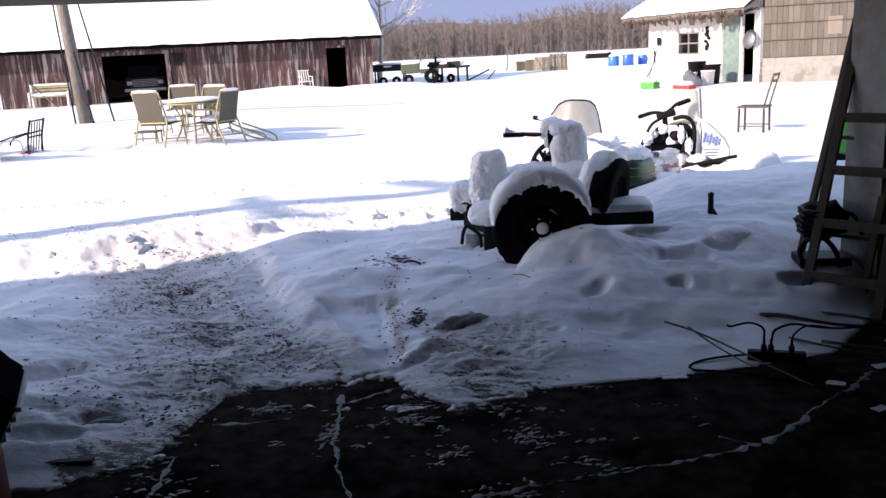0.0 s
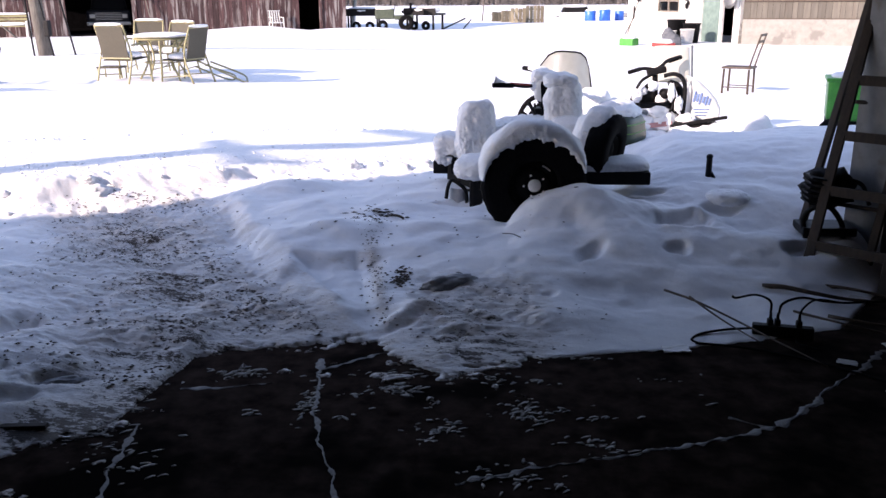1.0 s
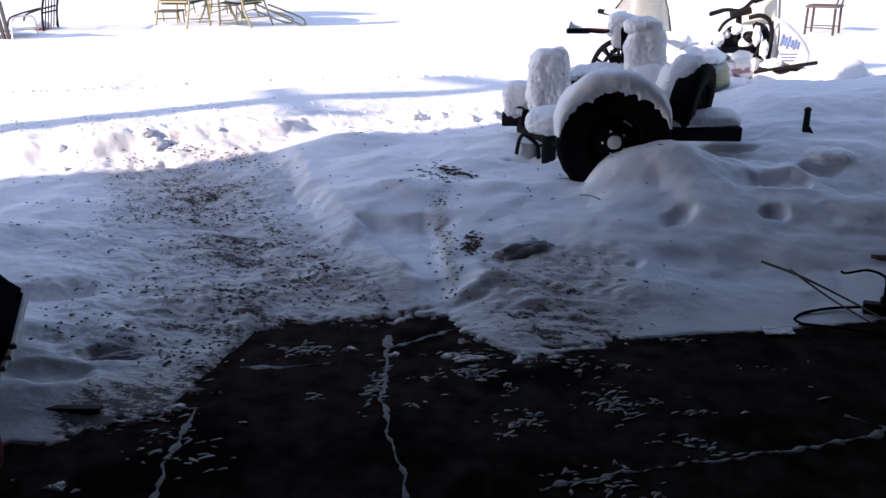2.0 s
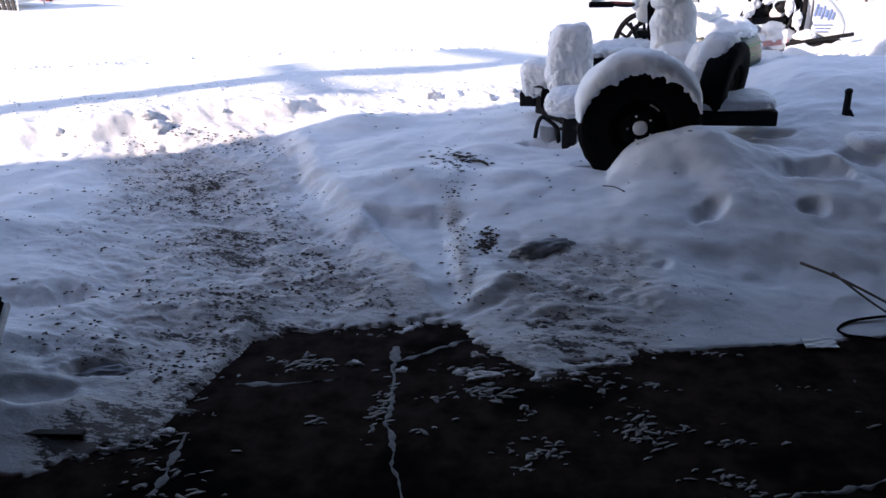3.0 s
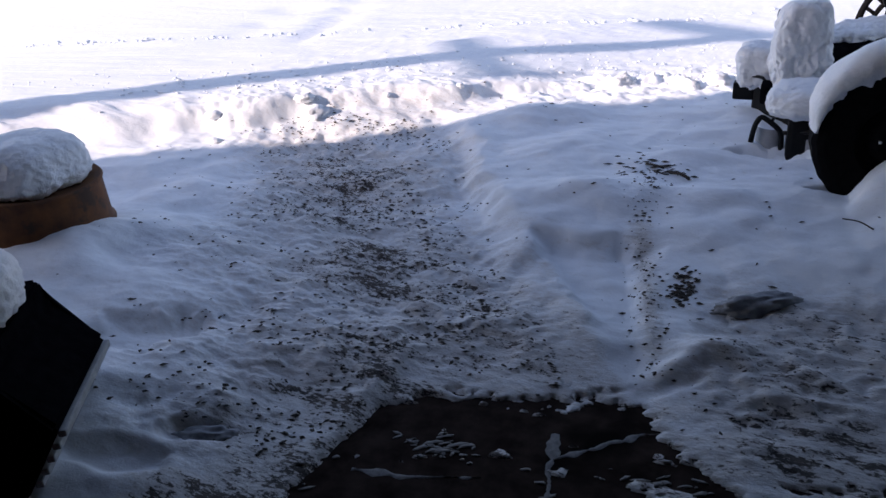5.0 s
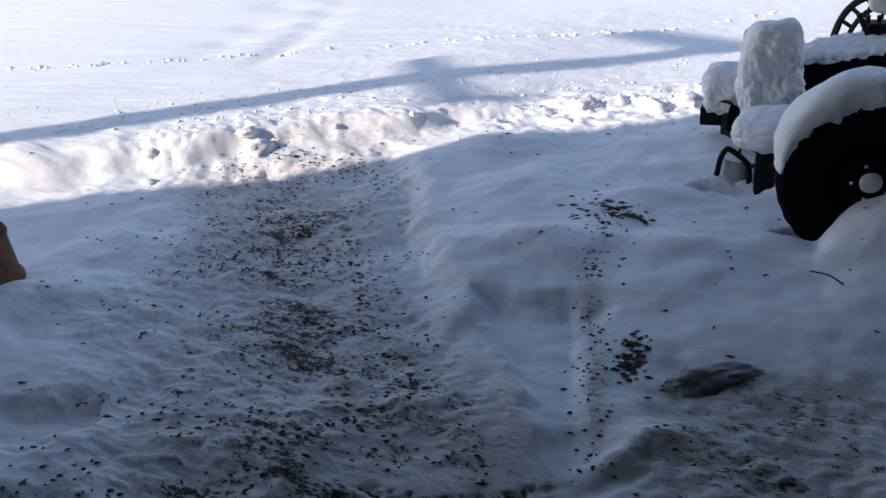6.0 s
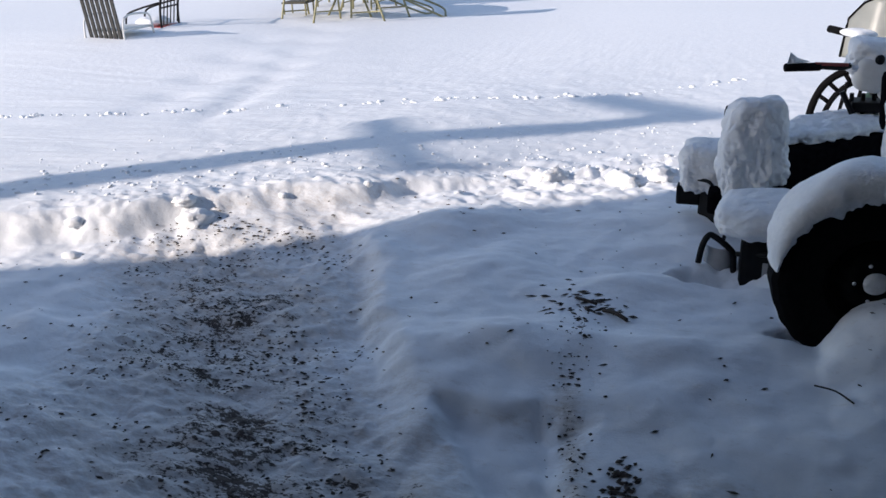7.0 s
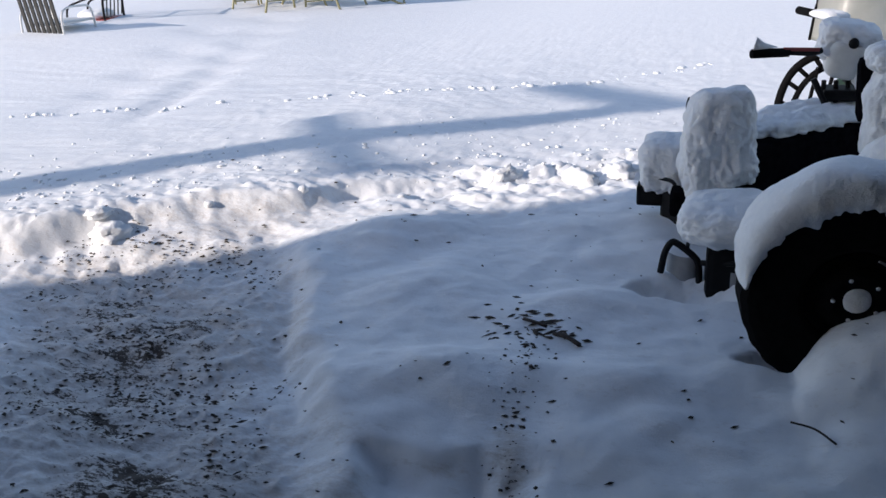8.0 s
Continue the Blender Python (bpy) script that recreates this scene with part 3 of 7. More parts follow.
box(bm, 0.15, 0.06, 0.12, Matrix.Translation((0, -0.03, 0.0)), 0.01)
part("case", bm, SWITCH_WHITE, box_ob)
bm = bmnew()
box(bm, 0.12, 0.012, 0.09, Matrix.Translation((0, -0.066, 0.0)), 0.004)
part("cover", bm, SWITCH_WHITE, box_ob)
socket = thing("wall_socket", "white double socket strip on the doorway post", "socket", SHED @ Matrix.Translation((2.55, -0.16, 1.585)))
bm = bmnew()
box(bm, 0.16, 0.03, 0.045, Matrix.Translation((0, -0.015, 0.0)), 0.006)
part("plate", bm, SWITCH_WHITE, socket)
bm = bmnew()
box(bm, 0.03, 0.03, 0.03, Matrix.Translation((0.0, -0.045, 0.0)), 0.006)
part("plug", bm, BLACK, socket)
bm = bmnew()
box(bm, 0.05, 0.012, 0.20, SHED @ Matrix.Translation((2.475, -0.168, 1.37)) @ Matrix.Rotation(radians(-5), 4, 'Y'), 0.004)
tagged(part("strap", bm, RUBBER), "black rubber strap hanging on the doorway post", "strap")
for line in ([(2.55, -0.215, 1.575), (2.555, -0.20, 1.45), (2.53, -0.19, 1.32), (2.49, -0.19, 1.22)], [(2.60, -0.18, 1.50), (2.61, -0.19, 1.38), (2.585, -0.19, 1.26), (2.60, -0.19, 1.12)]):
    bm = bmnew()
    tube(bm, [SHED @ Vector(q) for q in line], 0.006, 6, 6)
    tagged(part("cable", bm, RUBBER, smoothed=True), "black cable hanging down the doorway post", "cable", "cables by the doorway")


# ---- snow that lies on things ----
def snow_arc(bm, m, radius, width, thick, a0, a1, seg=40, seed=0, droop=0.05):
    """Snow on the top of a wheel: a thick uneven band round part of its tread. m: the wheel's frame, its axle along z, its top along x."""
    ring = 30
    seg = int(seg * 1.7)
    cols = []
    for k in range(seg + 1):
        f = k / seg
        a = a0 + (a1 - a0) * f
        full = math.sin(math.pi * min(max(f, 0.015), 0.985)) ** 0.6
        col = []
        for j in range(ring):
            b = 2 * math.pi * j / ring
            out = math.cos(b)
            at = Vector(((radius + 0.06 * out) * math.cos(a) + seed, (radius + 0.06 * out) * math.sin(a), width * 0.55 * math.sin(b)))
            wob = 1 + 0.22 * noise.fractal(at * 6.0, 1.0, 2.0, 2)
            if out > 0:
                r = radius + thick * full * out ** 0.8 * wob
            else:
                r = radius + out * droop * full * (1 + 0.9 * noise.fractal(Vector((at.x, at.y, seed)) * 26, 1.0, 2.0, 2))
            r += 0.005 * noise.fractal(at * 13, 1.0, 2.0, 3) + (0.004 if out < 0.5 else 0.002) * noise.noise(at * 50)
            s = math.sin(b)
            z = math.copysign(abs(s) ** 0.7, s) * (width / 2 + 0.025 * full) * (1 + 0.06 * noise.fractal(at * 14, 1.0, 2.0, 3))
            col.append(bm.verts.new((r * math.cos(a), r * math.sin(a), z)))
        cols.append(col)
    for p, q in zip(cols, cols[1:]):
        for j in range(ring):
            bm.faces.new((p[j], p[(j + 1) % ring], q[(j + 1) % ring], q[j]))
    bm.faces.new(cols[0])
    bm.faces.new(cols[-1][::-1])
    bmesh.ops.transform(bm, matrix=m, verts=[v for c in cols for v in c])


def wheel_frame(hub, axle, top=(0, 0, 1)):
    """The frame of a wheel: z along the axle, x towards its top."""
    z = Vector(axle).normalized()
    x = (Vector(top) - Vector(top).dot(z) * z).normalized()
    y = z.cross(x)
    m = Matrix((x, y, z)).transposed().to_4x4()
    m.translation = hub
    return m


def tyre_mesh(bm, m, radius, width, rim, lugs=26):
    """A knobbly tyre in one piece: rounded carcass whose tread stands up in staggered lugs."""
    w = width / 2
    profile = [(rim, -w * 0.7, 0), (rim + 0.02, -w * 0.95, 0), (radius * 0.86, -w, 0), (radius * 0.94, -w * 0.92, 1), (radius, -w * 0.72, 1), (radius, -w * 0.1, 1),
               (radius, w * 0.1, 2), (radius, w * 0.72, 2), (radius * 0.94, w * 0.92, 2), (radius * 0.86, w, 0), (rim + 0.02, w * 0.95, 0), (rim, w * 0.7, 0)]
    n = lugs * 4
    cols = []
    for k in range(n):
        a = 2 * math.pi * k / n
        up = {0: 0.0, 1: 0.004 if k % 4 in (0, 1) else 0.0, 2: 0.004 if k % 4 in (2, 3) else 0.0}
        cols.append([bm.verts.new(m @ Vector(((r + up[side]) * math.cos(a), (r + up[side]) * math.sin(a), z))) for r, z, side in profile])
    for k in range(n):
        p, q = cols[k], cols[(k + 1) % n]
        for i in range(len(profile)):
            j = (i + 1) % len(profile)
            bm.faces.new((p[i], q[i], q[j], p[j]))


# ---- the snowed-in quad bike ----
GUARD = surface("scuffed_grey_plastic", (0.30, 0.31, 0.33), (0.42, 0.43, 0.45), 12, 0.55, relief=0.08)


def build_quad():
    base = Vector((0.23, 5.62, 0.12))
    q = thing("quad_bike", "black quad bike half buried in snow with snow caps", "quad bike", Matrix.Translation(base))
    loc = lambda *p: Vector(p) - base
    # near wheel
    m = wheel_frame(loc(0.232, 5.525, 0.415), (0.11, -0.99, 0.02))
    bm = bmnew()
    tyre_mesh(bm, m, 0.33, 0.20, 0.15)
    wheel = part("wheel", bm, RUBBER, q, "knobbly black tyre")
    bm = bmnew()
    lathe(bm, [(0.152, 0.055), (0.145, 0.075), (0.125, 0.05), (0.10, 0.075), (0.085, 0.088), (0.04, 0.09), (0.04, 0.06), (0.001, 0.06)], m, 36)
    rim = part("rim", bm, RUBBER, wheel, "black pressed steel rim", True)
    bm = bmnew()
    pillow(bm, 0.041, 0.041, 0.014, m @ Matrix.Translation((0, 0, 0.088)), 2.2, 5, 0.05)
    for k in range(5):
        a = radians(20 + 72 * k)
        lump(bm, 0.008, 0.008, 0.005, m @ Matrix.Translation((0.068 * math.cos(a), 0.068 * math.sin(a), 0.088)), 1, 0.1)
    part("hub_snow", bm, SNOW, wheel, "snow packed into the hub and bolt holes", True)
    # white sliver stands in for light through a slot in the rim
    bm = bmnew()
    lathe(bm, [(0.128, 0.066), (0.137, 0.074), (0.131, 0.08)], m, 10, radians(-48), radians(-22))
    part("rim_gap_light", bm, SNOW, wheel, "", True)
    bm = bmnew()
    snow_arc(bm, m, 0.326, 0.215, 0.085, radians(-76), radians(84), 90, 3, 0.05)
    part("snow_cap", bm, SNOW, q, "thick snow on the tyre", True)
    # far wheel, turned and leaning
    m2 = wheel_frame(loc(0.70, 5.84, 0.59), (0.91, -0.40, -0.14), (0.18, 0, 1))
    bm = bmnew()
    tyre_mesh(bm, m2, 0.23, 0.15, 0.10, 20)
    wheel2 = part("wheel", bm, RUBBER, q, "knobbly black tyre", True)
    bm = bmnew()
    lathe(bm, [(0.102, 0.04), (0.09, 0.06), (0.07, 0.03), (0.03, 0.05), (0.001, 0.05)], m2, 24)
    part("rim", bm, RUBBER, wheel2, "", True)
    bm = bmnew()
    snow_arc(bm, m2 @ Matrix.Translation((0, 0, -0.06)), 0.20, 0.13, 0.07, radians(-55), radians(60), 40, 7, 0.02)
    pillow(bm, 0.09, 0.11, 0.16, Matrix.Translation(loc(0.575, 5.98, 0.64)) @ Matrix.Rotation(radians(18), 4, 'Y'), 2.6, 8, 0.12, 3, 4)
    part("snow_cap", bm, SNOW, q, "", True)
    # foot board
    bm = bmnew()
    box(bm, 0.44, 0.36, 0.085, Matrix.Translation(loc(0.755, 5.83, 0.425)) @ Matrix.Rotation(radians(3), 4, 'Z'), 0.012)
    part("foot_board", bm, BLACK, q, "black plastic foot board")
    bm = bmnew()
    pillow(bm, 0.225, 0.185, 0.04, Matrix.Translation(loc(0.755, 5.835, 0.492)) @ Matrix.Rotation(radians(7), 4, 'Z'), 4, 12, 0.12, 2.5, 2)
    part("snow_cap", bm, SNOW, q, "", True)
    # front bumper hoop and rack
    bm = bmnew()
    tube(bm, [loc(-0.380, 6.06, 0.18), loc(-0.366, 6.06, 0.265), loc(-0.343, 6.06, 0.310), loc(-0.318, 6.06, 0.306), loc(-0.262, 6.05, 0.268), loc(-0.238, 6.05, 0.235), loc(-0.232, 6.05, 0.17), loc(-0.228, 6.05, 0.0)], 0.0135, 10, 5)
    tube(bm, [loc(-0.225, 6.02, 0.25), loc(-0.08, 5.96, 0.28), loc(0.06, 5.86, 0.30)], 0.011, 8, 4)
    part("bumper", bm, BLACK_STEEL, q, "bent black tube bumper", True)
    for a, b, z0, z1 in (((-0.36, 6.10), (-0.24, 6.07), 0.02, 0.25), ((-0.215, 6.05), (-0.05, 5.98), -0.02, 0.235)):
        bm = bmnew()
        cols = []
        for k in range(9):
            f = k / 8
            bow = 0.03 * math.sin(math.pi * f)
            x, y = a[0] + (b[0] - a[0]) * f, a[1] + (b[1] - a[1]) * f - bow
            cols.append([bm.verts.new(loc(x, y + dy, z)) for z, dy in ((z0, 0), (z1, 0), (z1, 0.008), (z0, 0.008))])
        for p, r in zip(cols, cols[1:]):
            for j in range(4):
                bm.faces.new((p[j], p[(j + 1) % 4], r[(j + 1) % 4], r[j]))
        bm.faces.new(cols[0])
        bm.faces.new(cols[-1][::-1])
        part("guard_panel", bm, GUARD, q, "grey curved plastic guard panel", True)
    bm = bmnew()
    for k in range(5):
        rod(bm, loc(-0.28 + 0.08 * k, 6.0, 0.32), loc(-0.26 + 0.08 * k, 6.34, 0.35), 0.008)
    part("rack", bm, BLACK_STEEL, q)
    bm = bmnew()
    box(bm, 0.34, 0.36, 0.22, Matrix.Translation(loc(-0.04, 6.16, 0.22)), 0.03)
    part("body", bm, BLACK, q)
    bm = bmnew()
    pillow(bm, 0.215, 0.20, 0.088, Matrix.Translation(loc(-0.11, 6.12, 0.40)) @ Matrix.Rotation(radians(-6), 4, 'Z'), 2.7, 14, 0.12, 2.2, 1)
    part("snow_cap", bm, SNOW, q, "", True)
    # raised seat back, wrapped in snow
    bm = bmnew()
    box(bm, 0.20, 0.10, 0.24, Matrix.Translation(loc(0.375, 6.30, 0.87)) @ Matrix.Rotation(radians(-4), 4, 'Y'), 0.03)
    part("seat_back", bm, VINYL, q, "dark vinyl seat back")
    bm = bmnew()
    pillow(bm, 0.14, 0.14, 0.24, Matrix.Translation(loc(0.435, 6.25, 0.79)) @ Matrix.Rotation(radians(-3), 4, 'Y'), 3.0, 16, 0.12, 3.0, 5, 0.92)
    pillow(bm, 0.19, 0.18, 0.24, Matrix.Translation(loc(0.45, 6.14, 0.52)), 2.4, 12, 0.14, 2.4, 6)
    pillow(bm, 0.12, 0.125, 0.055, Matrix.Translation(loc(0.405, 6.26, 0.99)), 2.8, 12, 0.14, 3, 8)
    part("snow_cap", bm, SNOW, q, "snow piled on the seat", True)


build_quad()


# ---- old snowmobile with a white handlebar pod ----
def build_black_sled():
    base = Vector((0.05, 6.85, 0.15))
    s = thing("snowmobile", "old black snowmobile with a snow-covered seat and white handlebar pod", "snowmobile", Matrix.Translation(base), "snowmobiles in the yard")
    loc = lambda *p: Vector(p) - base
    way = Matrix.Rotation(radians(42), 4, 'Z')
    bm = bmnew()
    box(bm, 0.80, 0.32, 0.24, Matrix.Translation(loc(0.10, 6.86, 0.46)) @ way, 0.05)
    part("seat", bm, VINYL, s, "long black vinyl seat")
    bm = bmnew()
    box(bm, 1.0, 0.40, 0.22, Matrix.Translation(loc(0.06, 6.86, 0.24)) @ way, 0.03)
    part("tunnel", bm, BLACK, s, "black metal tunnel")
    bm = bmnew()
    pillow(bm, 0.34, 0.15, 0.05, Matrix.Translation(loc(0.13, 6.90, 0.60)) @ way, 3, 14, 0.25, 4, 3)
    part("snow_cap", bm, SNOW, s, "crusted snow on the seat", True)
    bm = bmnew()
    pillow(bm, 0.16, 0.11, 0.24, Matrix.Translation(loc(-0.195, 6.50, 0.585)) @ Matrix.Rotation(radians(12), 4, 'Z'), 4.2, 20, 0.13, 3.4, 9, 0.80)
    part("backrest_snow", bm, SNOW, s, "thick crusted snow on the backrest", True)
    bm = bmnew()
    pillow(bm, 0.125, 0.15, 0.13, Matrix.Translation(loc(-0.41, 6.74, 0.42)), 3.6, 12, 0.14, 2.6, 11)
    part("tail_snow", bm, SNOW, s, "", True)
    bm = bmnew()
    box(bm, 0.23, 0.08, 0.40, Matrix.Translation(loc(-0.225, 6.58, 0.57)) @ Matrix.Rotation(radians(12), 4, 'Z'), 0.03)
    box(bm, 0.14, 0.10, 0.14, Matrix.Translation(loc(-0.06, 6.46, 0.36)), 0.02)
    box(bm, 0.16, 0.10, 0.12, Matrix.Translation(loc(-0.30, 6.46, 0.34)), 0.02)
    part("backrest", bm, VINYL, s)
    bm = bmnew()
    box(bm, 0.12, 0.08, 0.10, Matrix.Translation(loc(-0.485, 6.70, 0.285)), 0.012)
    part("tail_lamp", bm, BLACK, s, "black tail lamp housing")
    bm = bmnew()
    tube(bm, [loc(-0.53, 6.70, 0.40), loc(-0.45, 6.62, 0.39), loc(-0.37, 6.56, 0.38), loc(-0.365, 6.55, 0.26)], 0.009, 8, 5)
    part("grab_rail", bm, BLACK_STEEL, s, "", True)
    # handlebar with grips
    bm = bmnew()
    tube(bm, [loc(0.06, 6.88, 0.895), loc(0.19, 6.98, 0.88), loc(0.28, 7.12, 0.93), loc(0.26, 7.38, 0.96), loc(0.20, 7.52, 0.965)], 0.013, 10, 6)
    bar_ob = part("handlebar", bm, BLACK_STEEL, s, "bent black handlebar", True)
    bm = bmnew()
    rod(bm, loc(-0.09, 6.79, 0.905), loc(0.06, 6.88, 0.895), 0.02, 0.02, 12)
    part("grip", bm, RUBBER, bar_ob, "", True)
    bm = bmnew()
    rod(bm, loc(0.22, 7.48, 0.965), loc(0.13, 7.62, 0.97), 0.02, 0.02, 12)
    part("grip", bm, RUBBER, bar_ob, "", True)
    bm = bmnew()
    bar(bm, loc(0.04, 6.86, 0.912), loc(0.19, 6.955, 0.893), 0.014, 0.016, 0.004)
    part("brake_lever", bm, surface("dark_red_lever_paint", (0.24, 0.016, 0.014), (0.36, 0.035, 0.028), 15, 0.45), bar_ob, "dark red brake lever")
    bm = bmnew()
    shard = [bm.verts.new(loc(-0.085 + u, 6.795 + 0.6 * u + v, 0.922 + w)) for u, v, w in ((0, -0.014, 0), (0, 0.014, 0), (0.10, 0.010, 0), (0.10, -0.010, 0), (0.012, -0.006, 0.05), (0.012, 0.008, 0.052), (0.045, 0.004, 0.024), (0.045, -0.006, 0.024))]
    for f in ((0, 1, 2, 3), (0, 4, 5, 1), (4, 7, 6, 5), (7, 3, 2, 6), (0, 3, 7, 4), (1, 5, 6, 2)):
        bm.faces.new([shard[k] for k in f])
    part("grip_snow", bm, SNOW, bar_ob, "", True)
    bm = bmnew()
    pillow(bm, 0.12, 0.06, 0.02, Matrix.Translation(loc(0.25, 7.34, 0.985)) @ Matrix.Rotation(radians(-60), 4, 'Z'), 2.5, 8, 0.2, 3, 2)
    part("bar_snow", bm, SNOW, bar_ob, "", True)
    # white pod
    bm = bmnew()
    pillow(bm, 0.070, 0.09, 0.085, Matrix.Translation(loc(0.305, 7.06, 0.835)) @ Matrix.Rotation(radians(14), 4, 'Y'), 4.0, 12, 0.015, 2, 2, 1.35)
    pod = part("handlebar_pod", bm, WHITE_PAINT, s, "dirty white plastic pod", True)
    bm = bmnew()
    lump(bm, 0.022, 0.02, 0.026, Matrix.Translation(loc(0.325, 6.965, 0.915)), 2, 0.05)
    part("switch", bm, BLACK, pod, "", True)
    bm = bmnew()
    pillow(bm, 0.125, 0.12, 0.085, Matrix.Translation(loc(0.32, 7.09, 0.905)) @ Matrix.Rotation(radians(8), 4, 'Y'), 4.0, 14, 0.13, 3, 6)
    pillow(bm, 0.05, 0.06, 0.10, Matrix.Translation(loc(0.395, 7.02, 0.80)), 3.2, 12, 0.13, 3, 9)
    part("pod_snow", bm, SNOW, pod, "crusted snow stuck to the pod", True)
    bm = bmnew()
    for dx, dy in ((0, 0), (0.05, 0.02), (0.11, 0.05), (-0.05, 0.0)):
        rod(bm, loc(0.28 + dx, 7.04 + dy, 0.74), loc(0.30 + dx * 1.2, 7.06 + dy, 0.50), 0.011)
    rod(bm, loc(0.18, 6.98, 0.76), loc(0.33, 6.96, 0.48), 0.014)
    box(bm, 0.20, 0.14, 0.05, Matrix.Translation(loc(0.33, 7.06, 0.68)), 0.01)
    part("steering_post", bm, BLACK_STEEL, s)
    # curved ladder-like ski loop beyond the handlebar
    bm = bmnew()
    outer = bend([loc(0.06, 7.72, 0.22), loc(0.09, 7.74, 0.52), loc(0.18, 7.75, 0.68), loc(0.38, 7.78, 0.76)], 6)
    inner = bend([loc(0.13, 7.72, 0.22), loc(0.16, 7.74, 0.48), loc(0.24, 7.75, 0.62), loc(0.38, 7.78, 0.69)], 6)
    tube(bm, outer, 0.021, 8, curve=False)
    tube(bm, inner, 0.016, 8, curve=False)
    for a, b in list(zip(outer, inner))[2::3]:
        rod(bm, a, b, 0.012)
    for x, y, z in ((0.2, 7.74, 0.24), (0.28, 7.74, 0.24)):
        rod(bm, loc(x, y, z), loc(x + 0.06, y, z + 0.42), 0.010)
    part("ski_loop", bm, RUBBER, s, "curved black metal loop", True)


build_black_sled()

GLASS_YELLOWED, _t, _b = material("smoky_windscreen")
_b.inputs["Transmission Weight"].default_value, _b.inputs["Roughness"].default_value, _b.inputs["IOR"].default_value = 0.75, 0.28, 1.2
_t.links.new(ramp(_t, grain(_t, coords(_t), 6.0), [(0.3, (0.42, 0.42, 0.37)), (0.7, (0.58, 0.57, 0.51))]), _b.inputs["Base Color"])
CREAM_SCREEN, _t, _b = material("milky_windscreen")
_b.inputs["Transmission Weight"].default_value, _b.inputs["Roughness"].default_value = 0.35, 0.35
_t.links.new(ramp(_t, grain(_t, coords(_t), 5.0), [(0.3, (0.78, 0.76, 0.66)), (0.7, (0.86, 0.84, 0.76))]), _b.inputs["Base Color"])


def curved_sheet(bm, m, width, height, arch, thick=0.005, round_top=0.35, lean=0.0, n=16):
    """A bowed windscreen with rounded top corners, upright along z, bowed along y."""
    rows = 10
    grid = []
    for side in (0, 1):
        for i in range(n + 1):
            u = 2 * i / n - 1
            top = height * (1 - round_top * abs(u) ** 4)
            for j in range(rows + 1):
                v = j / rows
                wid = 1 - 0.12 * v
                grid.append(bm.verts.new((u * width / 2 * wid, arch * u * u + lean * v * height + side * thick, v * top)))
    k = (n + 1) * (rows + 1)
    at = lambda s, i, j: grid[s * k + i * (rows + 1) + j]
    for i in range(n):
        for j in range(rows):
            bm.faces.new((at(0, i, j), at(0, i + 1, j), at(0, i + 1, j + 1), at(0, i, j + 1)))
            bm.faces.new((at(1, i, j), at(1, i, j + 1), at(1, i + 1, j + 1), at(1, i + 1, j)))
    for i in range(n):
        bm.faces.new((at(0, i, rows), at(0, i + 1, rows), at(1, i + 1, rows), at(1, i, rows)))
        bm.faces.new((at(0, i, 0), at(1, i, 0), at(1, i + 1, 0), at(0, i + 1, 0)))
    for j in range(rows):
        bm.faces.new((at(0, 0, j), at(0, 0, j + 1), at(1, 0, j + 1), at(1, 0, j)))
        bm.faces.new((at(0, n, j), at(1, n, j), at(1, n, j + 1), at(0, n, j + 1)))
    rim = [at(0, 0, j).co.copy() for j in range(rows + 1)] + [at(0, i, rows).co.copy() for i in range(1, n)] + [at(0, n, j).co.copy() for j in range(rows, -1, -1)]
    bmesh.ops.transform(bm, matrix=m, verts=grid)
    return [m @ p for p in rim]


